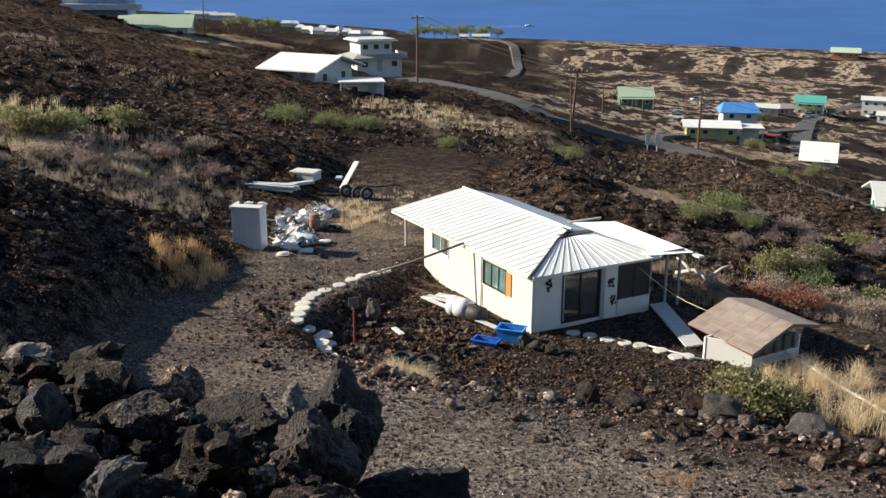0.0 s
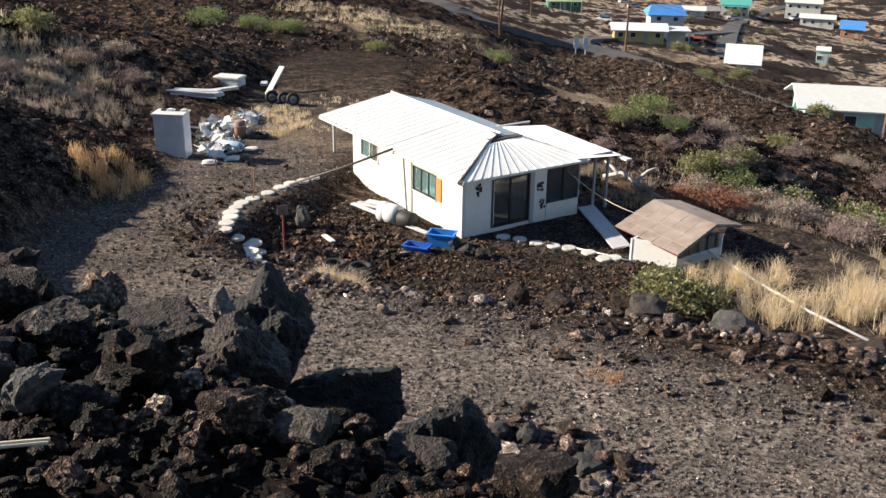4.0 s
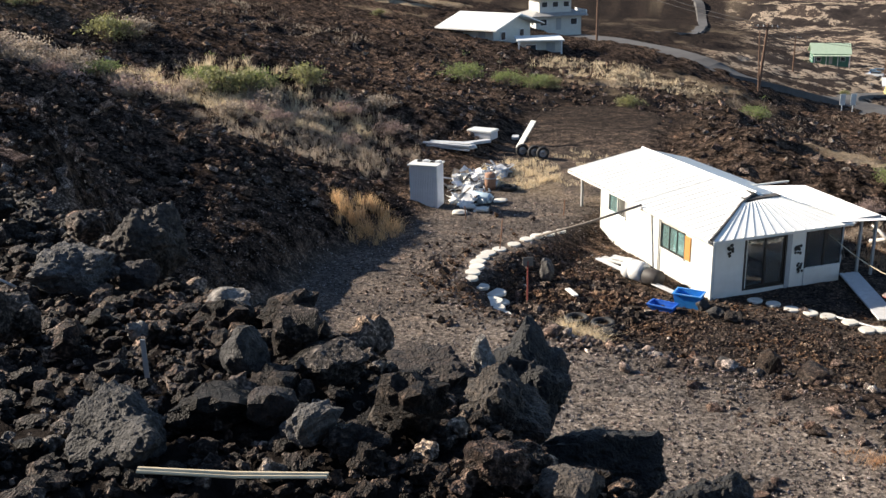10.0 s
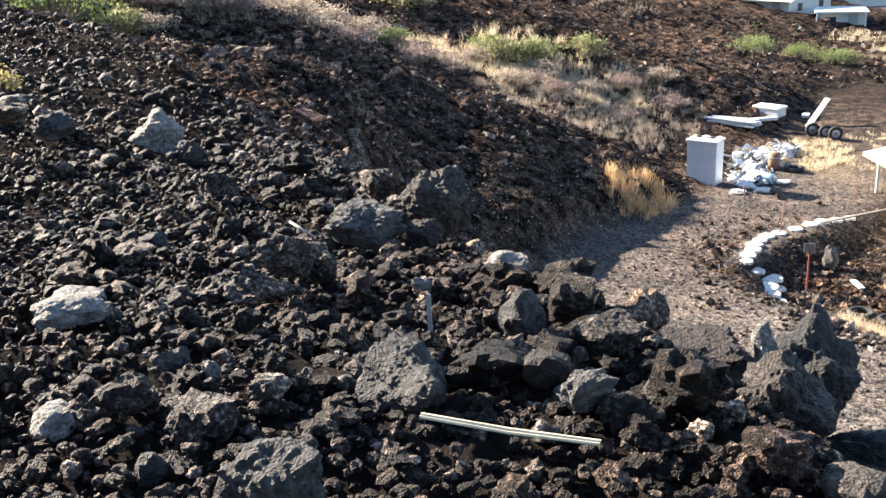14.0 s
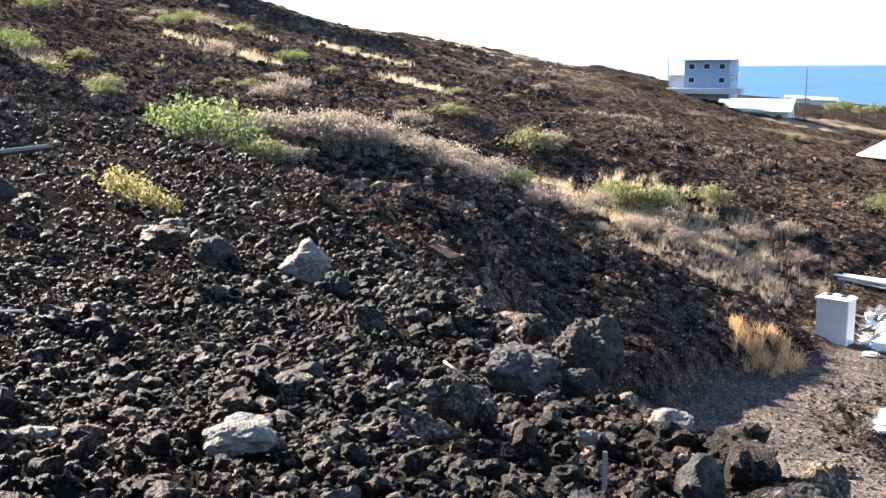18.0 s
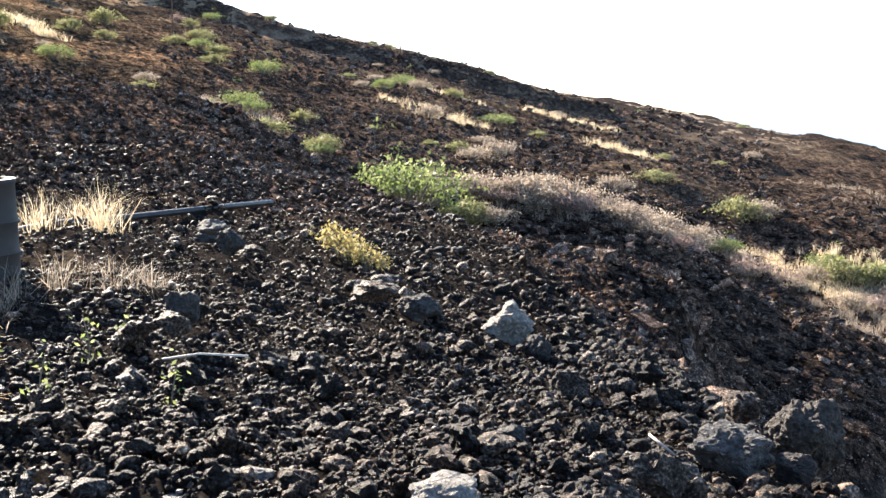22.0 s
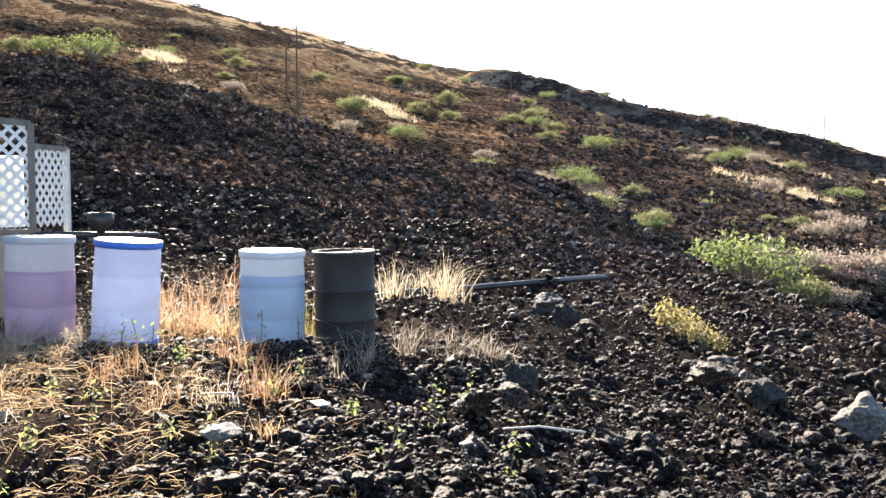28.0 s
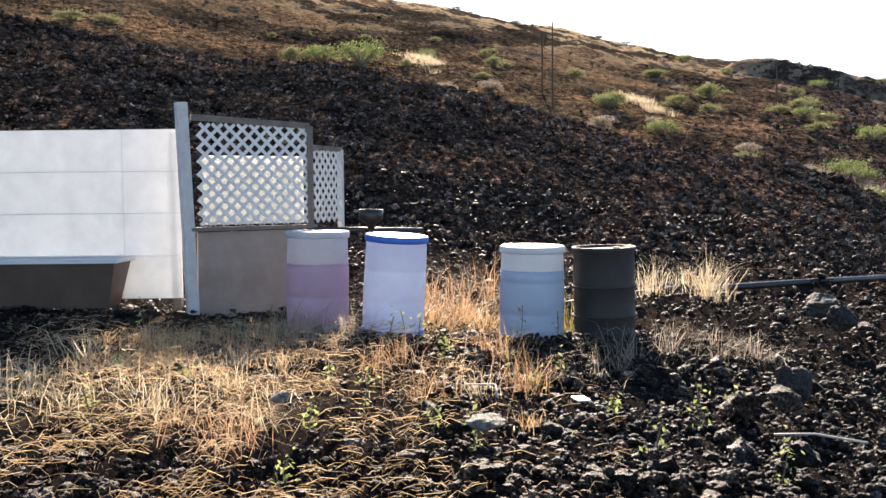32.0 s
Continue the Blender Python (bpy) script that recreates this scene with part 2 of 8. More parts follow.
NAVY_TARP = surface("blue_tarpaulin", (0.01, 0.08, 0.42), (0.03, 0.16, 0.60), 6, 0.45, bump=0.4)
PLASTIC_WHITE = surface("white_plastic", (0.66, 0.67, 0.66), (0.80, 0.80, 0.79), 4, 0.45, bump=0.1)
RUBBER = surface("black_rubber", (0.012, 0.012, 0.012), (0.035, 0.034, 0.033), 9, 0.8, bump=0.3)
STEPPING = surface("pale_concrete_disc", (0.50, 0.48, 0.43), (0.70, 0.68, 0.62), 7, 0.9, bump=0.3, stain=(0.52, 0.49, 0.42), vary=0.12)
STEEL = surface("steel_rim", (0.30, 0.31, 0.32), (0.45, 0.46, 0.47), 8, 0.5, 0.6, 0.1)
# Near-black colour paints the dimness of unlit room and roof gap.
INSIDE = surface("painted_dim_interior", (0.05, 0.045, 0.04), (0.10, 0.09, 0.08), 3, 0.9, bump=0)
CURTAIN = surface("beige_curtain", (0.28, 0.24, 0.19), (0.42, 0.37, 0.30), 6, 0.9, bump=0.2)
CHARCOAL = surface("black_painted_steel", (0.015, 0.012, 0.011), (0.036, 0.029, 0.027), 7, 0.65, 0.0, 0.2, stain=(0.03, 0.028, 0.027))
BLACK_PIPE = surface("black_poly_pipe", (0.012, 0.012, 0.013), (0.03, 0.03, 0.032), 9, 0.35, bump=0.1)
GREY_BOARD = surface("grey_cement_board", (0.27, 0.205, 0.165), (0.42, 0.345, 0.29), 3.0, 0.9, bump=0.2, stain=(0.36, 0.31, 0.27))
TROUGH = surface("brown_grey_plastic", (0.07, 0.045, 0.035), (0.13, 0.085, 0.065), 4, 0.6, bump=0.15)


def glass(name, tint=(0.8, 0.9, 0.9), rough=0.03):
    m, n, l, p = material(name)
    p.inputs["Base Color"].default_value = (*tint, 1)
    p.inputs["Roughness"].default_value = rough
    p.inputs["Transmission Weight"].default_value = 0.85
    p.inputs["IOR"].default_value = 1.45
    return m


WINDOW_GLASS = glass("window_glass", (0.40, 0.58, 0.58))
DOOR_GLASS = glass("dark_door_glass", (0.35, 0.36, 0.36))


def cloudy(name, colour, through=0.45):
    """Milky plastic that lets light through."""
    m, n, l, p = material(name)
    a = noise_tex(n, l, 5.0, 4)
    c = ramp(n, l, a.outputs["Fac"], ((0.3, tuple(v * 0.88 for v in colour)), (0.7, colour)))
    l.new(c.outputs[0], p.inputs["Base Color"])
    p.inputs["Roughness"].default_value = 0.4
    tr = n.new("ShaderNodeBsdfTranslucent")
    l.new(c.outputs[0], tr.inputs["Color"])
    mx = put(n, "ShaderNodeMixShader")
    mx.inputs[0].default_value = through
    l.new(p.outputs[0], mx.inputs[1])
    l.new(tr.outputs[0], mx.inputs[2])
    l.new(mx.outputs[0], n["Material Output"].inputs["Surface"])
    return m


def leaf_material(name, a, b):
    """Foliage that varies from leaf to leaf and glows when lit from behind."""
    m, n, l, p = material(name)
    geo = n.new("ShaderNodeNewGeometry")
    c = ramp(n, l, geo.outputs["Random Per Island"], ((0.0, a), (1.0, b)))
    l.new(c.outputs[0], p.inputs["Base Color"])
    p.inputs["Roughness"].default_value = 0.65
    tr = n.new("ShaderNodeBsdfTranslucent")
    l.new(c.outputs[0], tr.inputs["Color"])
    mx = put(n, "ShaderNodeMixShader")
    mx.inputs[0].default_value = 0.4
    l.new(p.outputs[0], mx.inputs[1])
    l.new(tr.outputs[0], mx.inputs[2])
    l.new(mx.outputs[0], n["Material Output"].inputs["Surface"])
    return m
# ---- the lie of the land: levels by bearing (degrees left of +y) and distance ----
BEAR = np.array([-180, -110, -60, -30, -15, 0, 12, 24, 36, 48, 60, 80, 110, 180.0])
DIST = np.log([8, 20, 40, 70, 120, 250, 600, 950])
LEVEL = {
    -180: (-1, -1, 0, 3, 8, 20, 40, 60), -110: (-5, -7, -9, -11, -14, -20, -30, -40),
    -60: (-8, -9.5, -13, -18, -26, -45, -72, -86), -30: (-9, -9.8, -12.8, -18.5, -25.5, -42, -64, -79),
    -15: (-9.5, -10, -12, -15, -21, -36, -59, -77), 0: (-9.5, -10.2, -11.6, -11, -12.8, -25.5, -50, -70),
    12: (-9, -10, -11.2, -10, -9, -14, -38, -62), 24: (-8, -9.5, -8.6, -6.6, -5.5, -2.4, -26, -56),
    36: (-5, -5.5, -4.4, -2.6, 0, 6.2, -12, -50), 48: (-2, -2.5, -2.8, 0, 5.5, 19, 12, -10),
    60: (-0.5, -0.5, 0, 2, 11, 29.5, 32, 20), 80: (0, 0.5, 1, 5, 18, 46.5, 76, 80),
    110: (0, 1, 3, 8, 24, 82, 150, 180), 180: (-1, -1, 0, 3, 8, 20, 40, 60)}
GRID = np.array([LEVEL[int(b)] for b in BEAR], float)
# plateau edge, right to left, on which the camera stands
EDGE = np.array([(3.4, -9), (2.2, -3), (1.2, 0.4), (0.75, 1.3), (0.3, 2.0), (-0.1, 2.4), (-0.5, 2.75), (-1.0, 3.4), (-1.85, 4.1), (-3.1, 5.4), (-5.2, 7.6),
                 (-7.4, 9.2), (-11.5, 11.0), (-17, 12), (-40, 14), (-60, -30)], float)


def smooth(a, b, x):
    t = np.clip((x - a) / (b - a), 0, 1)
    return t * t * (3 - 2 * t)


def lattice(ix, iy, seed):
    n = (ix.astype(np.int64) * 374761393 + iy.astype(np.int64) * 668265263 + seed * 974711) & 0xFFFFFFFF
    n = ((n ^ (n >> 13)) * 1274126177) & 0xFFFFFFFF
    return ((n ^ (n >> 16)) & 0xFFFFFF) / float(0xFFFFFF)


def grain(x, y, seed=0):
    """Value noise from 0 to 1."""
    ix, iy = np.floor(x), np.floor(y)
    fx, fy = x - ix, y - iy
    fx, fy = fx * fx * (3 - 2 * fx), fy * fy * (3 - 2 * fy)
    a, b = lattice(ix, iy, seed), lattice(ix + 1, iy, seed)
    c, d = lattice(ix, iy + 1, seed), lattice(ix + 1, iy + 1, seed)
    return (a + (b - a) * fx) * (1 - fy) + (c + (d - c) * fx) * fy


def fractal(x, y, octaves=4, seed=0, ridged=False):
    s, amp, tot = 0.0, 1.0, 0.0
    for k in range(octaves):
        g = grain(x * 2 ** k + 17.3 * k, y * 2 ** k - 9.1 * k, seed + k)
        s = s + amp * (1 - np.abs(2 * g - 1) if ridged else g)
        tot, amp = tot + amp, amp * 0.55
    return s / tot


def to_line(x, y, pts):
    """Distance to a line of points and the share of the way along it."""
    best, along = np.full(np.shape(x), 1e9), np.zeros(np.shape(x))
    for k in range(len(pts) - 1):
        ax, ay, bx, by = *pts[k], *pts[k + 1]
        dx, dy = bx - ax, by - ay
        t = np.clip(((x - ax) * dx + (y - ay) * dy) / (dx * dx + dy * dy), 0, 1)
        d = np.hypot(x - ax - t * dx, y - ay - t * dy)
        along, best = np.where(d < best, k + t, along), np.minimum(d, best)
    return best, along


def inside(x, y, pts):
    odd = np.zeros(np.shape(x), bool)
    for k in range(len(pts)):
        ax, ay, bx, by = *pts[k - 1], *pts[k]
        if ay != by:
            odd ^= ((ay > y) != (by > y)) & (x < (bx - ax) * (y - ay) / (by - ay) + ax)
    return odd


def natural(x, y):
    """Open hillside."""
    d, az = np.log(np.clip(np.hypot(x, y), 8, 949)), np.degrees(np.arctan2(-x, y))
    i = np.clip(np.searchsorted(BEAR, az) - 1, 0, len(BEAR) - 2)
    j = np.clip(np.searchsorted(DIST, d) - 1, 0, len(DIST) - 2)
    u = (az - BEAR[i]) / (BEAR[i + 1] - BEAR[i])
    u = 0.5 * u + 0.5 * u * u * (3 - 2 * u)
    v = (d - DIST[j]) / (DIST[j + 1] - DIST[j])
    v = 0.6 * v + 0.4 * v * v * (3 - 2 * v)
    return (GRID[i, j] * (1 - u) + GRID[i + 1, j] * u) * (1 - v) + (GRID[i, j + 1] * (1 - u) + GRID[i + 1, j + 1] * u) * v


DRIVE = np.array([(9, 12), (5, 15), (0.5, 19), (-4, 24), (-7.5, 29), (-8, 34), (-5.5, 40), (-3.5, 46), (-2.5, 52), (-1.2, 60), (-0.6, 67)], float)
DRIVE_Z = np.array([-9.2, -9.4, -9.9, -10.3, -10.6, -10.9, -11.1, -11.2, -11.1, -11.0, -11.2])
COAST = np.array([(2600, -300), (1035, 575), (430, 930), (232, 1020), (132, 1070), (45, 1070), (0, 1060), (-40, 1220), (-300, 1500), (-700, 1900), (-2500, 2600)], float)
SEA = -75.0
# the lava flow's crest as the eye on the plateau sees it: bearing and rise over run
FLOW_BEAR = (19, 24, 32, 37, 43, 48, 51, 53, 57, 61, 68, 71, 77, 82, 86, 93, 99, 110)
FLOW_RISE = (-0.205, -0.182, -0.147, -0.125, -0.085, -0.062, -0.037, -0.018, 0.016, 0.037, 0.059, 0.071, 0.099, 0.118, 0.125, 0.134, 0.158, 0.18)


def land(x, y, fine=True):
    """Height of the ground, with its lava relief if fine."""
    x, y = np.asarray(x, float), np.asarray(y, float)
    d = np.hypot(x, y)
    z = natural(x, y)
    # lava flow behind the drums, from the upper slope down to the gully
    az = np.degrees(np.arctan2(-x, y))
    far_out = np.interp(az, (20, 32, 40, 50, 57, 100, 130), (20, 18, 19, 23, 25, 28, 30))
    start = np.interp(az, (36, 50), (10.5, 13.6))
    crest = 1.6 + far_out * np.interp(az, FLOW_BEAR, FLOW_RISE) + 0.7 * (fractal(x / 5, y / 5, 2, 5) - 0.5)
    foot = np.interp(az, (20, 30, 36, 46, 58), (-2.4, -1.8, -1.4, -0.9, 0.3))
    flow = np.where(d < far_out, foot + (crest - foot) * np.clip((d - start) / (far_out - start), -1, 1), crest - 0.32 * (d - far_out)) - 3 * np.clip(start - d, 0, 20)
    z = np.maximum(z, np.where((az > 20) & (az < 135), flow - 8 * (1 - smooth(21, 33, az)) - 9 * smooth(112, 134, az), -50))
    rough = smooth(11, 17, d) * (1 - smooth(500, 900, d))
    # bank of clinker beyond the house
    for (p, q, hi, wide) in (((9, 53), (31, 49), 2.4, 7.5), ((-13, 60), (-40, 66), 1.8, 9), ((-14, 40), (-34, 38), 1.2, 7), ((-150, 84), (-90, 124), 2.4, 6), ((7.5, 57), (8.0, 72), 1.5, 5)):
        e, _ = to_line(x, y, [p, q])
        z = z + hi * (1 - smooth(0, wide, e))
    # yard of the house, the drive and the turning place
    yard = to_line(x, y, [(-1, 33), (8, 33), (13, 30)])[0]
    k = 1 - smooth(5.5, 9.5, yard)
    z, rough = z * (1 - k) + (-11.85) * k, rough * (1 - 0.92 * k)
    e, a = to_line(x, y, DRIVE)
    wide = np.interp(a, range(len(DRIVE)), (9.0, 9.5, 8.2, 5.8, 4.2, 3.3, 3.4, 4.2, 4.0, 4.5, 5.0))
    k = 1 - smooth(wide * 0.75, wide * 1.35, e)
    z, rough = z * (1 - k) + np.interp(a, range(len(DRIVE)), DRIVE_Z) * k, rough * (1 - 0.97 * k)
    # rubble plateau
    e, _ = to_line(x, y, EDGE)
    inn = inside(x, y, EDGE)
    fall = np.interp(x, (-14, -10, -8, -6, -2, 0), (0.02, 0.04, 0.07, 0.15, 0.13, 0.08))
    top = np.interp(x, (-16.5, -12, -8.5, -6, -3.5, -1.5, 0.6), (0.9, 0.42, 0.27, 0.27, 0.09, 0.14, 0.10))
    top = top - fall * np.clip(y - 2.2, 0, 7) + 0.03 * np.clip(2.2 - y, 0, 4) + np.where(inn, 0.0, -0.95 * e)
    hard = np.maximum(z, top)
    z = np.where(inn & (z < top + 0.6), np.maximum(top, z), hard)
    rough = np.where(inn, rough * smooth(13, 17, d), rough)
    z = z - 0.55 * np.exp(-((x + 13.4) / 1.8) ** 2 - ((y - 39.8) / 2.8) ** 2)
    # far country runs down to the sea
    shore = np.where(inside(x, y, np.vstack([COAST, [(-2500, -3000), (2600, -3000)]])), 1, -1) * to_line(x, y, COAST)[0]
    low = SEA + np.clip(0.075 * shore, -30, 40)
    k = smooth(350, 700, d) * smooth(-1500, 100, y + 0.9 * x + 600)
    z = z * (1 - k) + np.where(shore < 500, np.minimum(low, np.maximum(z, low)), z) * k
    # a hump of clinker that hides the bend of the road
    z = z + 2.4 * np.exp(-(to_line(x, y, np.array([(27.5, 101), (32.5, 90), (36, 82), (40, 75)], float))[0] / 5.5) ** 2)
    if fine:
        big = fractal(x / 14, y / 14, 3, 11) - 0.5
        clink = fractal(x / 1.9, y / 1.9, 4, 31, True) - 0.62
        tiny = fractal(x / 0.62, y / 0.62, 3, 51, True) - 0.6
        f = 1 + smooth(60, 300, d) * 0.9
        fine_flow = smooth(40, 50, az) * (1 - smooth(30, 60, d))
        clink = clink * (1 - 0.55 * fine_flow)
        z = z + rough * (1.4 * big * (1 - 0.6 * fine_flow) + (0.38 + (0.7 - 0.3 * smooth(50, 65, az)) * smooth(45, 110, d)) * clink + 0.34 * tiny * (1 - 0.7 * fine_flow) * (1 - smooth(60, 140, d))) * np.where(d < 60, 1, f)
        z = z + np.where(inn & (d < 19), 0.11 * (fractal(x / 0.16, y / 0.16, 3, 61, True) - 0.6) + 0.25 * (fractal(x / 1.6, y / 1.6, 2, 65) - 0.5), 0.0)
        z = z + (1 - rough) * 0.06 * (fractal(x / 0.7, y / 0.7, 3, 71) - 0.5) * (1 - smooth(100, 300, d))
    return z

# ---- ground ----
def raw_mesh(name, verts, tris, mat, smooth_shade=False):
    """A mesh from numpy arrays of corners and triangles or quads."""
    k = tris.shape[1]
    me = bpy.data.meshes.new(name)
    me.vertices.add(len(verts))
    me.vertices.foreach_set("co", np.ascontiguousarray(verts, np.float32).ravel())
    me.loops.add(tris.size)
    me.loops.foreach_set("vertex_index", np.ascontiguousarray(tris, np.int32).ravel())
    me.polygons.add(len(tris))
    me.polygons.foreach_set("loop_start", np.arange(0, tris.size, k, dtype=np.int32))
    me.polygons.foreach_set("use_smooth", np.full(len(tris), smooth_shade))
    me.materials.append(mat)
    me.update()
    me.validate()
    return me


def patchy(x, y):
    """How much dry grass and scrub covers the ground, 0 to 1."""
    d = np.hypot(x, y)
    g = smooth(0.60, 0.72, fractal(x / 13, y / 22, 4, 101)) * smooth(50, 75, d) * (1 - 0.92 * smooth(8, 25, np.degrees(np.arctan2(-x, y))))
    g = g * smooth(10, 18, to_line(x, y, np.array([(27.5, 101), (32.5, 90), (36, 82), (40, 75)], float))[0])
    g = g * smooth(7, 11, to_line(x, y, DRIVE)[0]) * smooth(5, 9, to_line(x, y, [(31, 49), (12, 53), (8, 58), (8, 74)])[0])
    for (px, py, rx, ry, k) in GRASS_FIELDS:
        g = np.maximum(g, k * (1 - smooth(0.5, 1.2, np.hypot((x - px) / rx, (y - py) / ry))) * smooth(0.3, 0.6, fractal(x / 1.7, y / 1.7, 3, 111)))
    return g


GRASS_FIELDS = [(-1.0, 48, 3.2, 3.5, 0.9), (-4.5, 49, 3.5, 3.0, 1.0), (7, 98, 9, 9, 0.6), (20, 29, 5, 3, 1.0), (24, 26, 7, 3, 0.9), (-8.0, -0.6, 2.6, 1.6, 0.5), (-10.5, 3.0, 2.5, 1.6, 0.5)]


def build_ground():
    az = np.radians(np.concatenate([np.arange(-180, -36, 3.0), np.arange(-36, 112, 0.34), np.arange(112, 180.1, 2.0)]))
    rad = np.concatenate([np.geomspace(0.3, 20, 190), np.geomspace(20, 400, 330)[1:], np.geomspace(400, 4500, 70)[1:]])
    A, R = np.meshgrid(az, rad)
    X, Y = -np.sin(A) * R, np.cos(A) * R
    Z = land(X, Y)
    n, m = A.shape
    idx = np.arange(n * m).reshape(n, m)
    quads = np.stack([idx[:-1, :-1], idx[:-1, 1:], idx[1:, 1:], idx[1:, :-1]], -1).reshape(-1, 4)[:, ::-1]
    verts = np.stack([X, Y, Z], -1).reshape(-1, 3)
    hub = len(verts)
    verts = np.vstack([verts, [(0, 0, float(land(0.0, 0.0)))]])
    me = raw_mesh("ground", verts, quads, ground_material(), True)
    x, y = verts[:, 0], verts[:, 1]
    d = np.hypot(x, y)
    e, a = to_line(x, y, DRIVE)
    wide = np.interp(a, range(len(DRIVE)), (6.0, 6.2, 6.4, 5.2, 4.2, 3.3, 3.4, 4.2, 4.0, 4.5, 5.0))
    cov = np.zeros((len(verts), 4), np.float32)
    cov[:, 0] = np.maximum(1 - smooth(wide * 0.7, wide * 1.15, e), 0.2 * (1 - smooth(6, 9.5, to_line(x, y, [(-1, 33), (8, 33), (13, 30)])[0])))
    cov[:, 0] *= 1 - 0.35 * smooth(2.5, 4.5, a) * (e < 9)
    cov[:, 0] *= 1 - 0.75 * smooth(6.5, 9.0, a) * (e < 9)
    cov[:, 1] = patchy(x, y) * (1 - cov[:, 0])
    az_v = np.degrees(np.arctan2(-x, y))
    left = smooth(-9, -4.5, az_v + 9 * (fractal(x / 70, y / 120, 3, 91) - 0.5)) * (1 - smooth(20, 30, az_v))
    cov[:, 2] = smooth(120, 230, d) * (1 - left)
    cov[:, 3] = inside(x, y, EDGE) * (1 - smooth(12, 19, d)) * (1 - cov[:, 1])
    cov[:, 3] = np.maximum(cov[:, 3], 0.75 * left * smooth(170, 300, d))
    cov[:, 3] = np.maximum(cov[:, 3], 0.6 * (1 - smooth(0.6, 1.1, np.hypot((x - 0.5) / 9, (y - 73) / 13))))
    at = me.color_attributes.new("cover", "FLOAT_COLOR", "POINT")
    at.data.foreach_set("color", cov.ravel())
    # Weight of the painted veil: far ground on the upper slope.
    up = smooth(52, 68, np.degrees(np.arctan2(-x, y))) * smooth(40, 70, d)
    at = me.color_attributes.new("upper_veil", "FLOAT_COLOR", "POINT")
    at.data.foreach_set("color", np.repeat(up[:, None], 4, 1).astype(np.float32).ravel())
    return tagged(new("ground", me), "dark brown lava clinker hillside with gravel drive and dry grass", "ground", kind="structure")


def sea_material():
    m, n, l, p = material("sea_water")
    a = noise_tex(n, l, 0.006, 8, 0.6, "World")
    l.new(ramp(n, l, a.outputs["Fac"], ((0.35, (0.012, 0.075, 0.28)), (0.65, (0.022, 0.11, 0.37)))).outputs[0], p.inputs["Base Color"])
    p.inputs["Roughness"].default_value, p.inputs["Specular IOR Level"].default_value = 0.4, 0.3
    bumped(n, l, p, noise_tex(n, l, 0.2, 6, 0.6, "World").outputs["Fac"], 0.3, 0.5)
    return m


build_ground()
raw = raw_mesh("sea", np.array([(-30000, -2000, SEA), (30000, -2000, SEA), (30000, 45000, SEA), (-30000, 45000, SEA)], float), np.array([[0, 1, 2, 3]]),
               sea_material())
tagged(new("sea", raw), "deep blue open sea water", "sea", kind="structure")

# ---- builders ----
def thing(name, label, category, where=None, group="", kind=""):
    ob = new(name)
    ob.matrix_world = where or Matrix()
    return tagged(ob, label, category, group, kind)


def part(name, bm, mat, parent=None, label="", smooth_shade=False):
    """Links a bmesh as one mesh object under a thing or a part."""
    me = bpy.data.meshes.new(name)
    bm.to_mesh(me)
    bm.free()
    me.materials.append(mat)
    if smooth_shade:
        me.polygons.foreach_set("use_smooth", np.ones(len(me.polygons), bool))
    ob = new(name, me)
    ob.parent = parent
    if label:
        ob["label"] = label
    return ob


def box(bm, a, b, bevel=0.0, turn=None):
    """A box from corner a to corner b."""
    c, s = (Vector(a) + Vector(b)) / 2, Vector(b) - Vector(a)
    m = Matrix.Translation(c) @ Matrix.Diagonal((*[abs(v) for v in s], 1))
    got = bmesh.ops.create_cube(bm, size=1, matrix=turn @ m if turn else m)["verts"]
    if bevel:
        edges = {e for v in got for e in v.link_edges}
        bmesh.ops.bevel(bm, geom=list(edges), offset=bevel, segments=2, affect="EDGES", profile=0.6)
    return bm


def boxed(a, b, bevel=0.0, turn=None):
    return box(bmesh.new(), a, b, bevel, turn)


def rod(bm, p, q, r, r2=None, seg=12):
    p, q = Vector(p), Vector(q)
    m = Matrix.Translation((p + q) / 2) @ (q - p).to_track_quat("Z", "Y").to_matrix().to_4x4()
    bmesh.ops.create_cone(bm, cap_ends=True, segments=seg, radius1=r, radius2=r if r2 is None else r2, depth=(q - p).length, matrix=m)
    return bm


def tube(bm, pts, r, seg=8):
    """A bent pipe along points."""
    pts = [Vector(p) for p in pts]
    rings = []
    for i, p in enumerate(pts):
        d = (pts[min(i + 1, len(pts) - 1)] - pts[max(i - 1, 0)]).normalized()
        q = d.to_track_quat("Z", "Y").to_matrix()
        rr = r(i / (len(pts) - 1)) if callable(r) else r
        rings.append([bm.verts.new(p + q @ Vector((rr * math.cos(k * math.tau / seg), rr * math.sin(k * math.tau / seg), 0))) for k in range(seg)])
    for u, v in zip(rings, rings[1:]):
        for k in range(seg):
            bm.faces.new((u[k], u[(k + 1) % seg], v[(k + 1) % seg], v[k]))
    bm.faces.new(rings[0][::-1])
    bm.faces.new(rings[-1])
    return bm


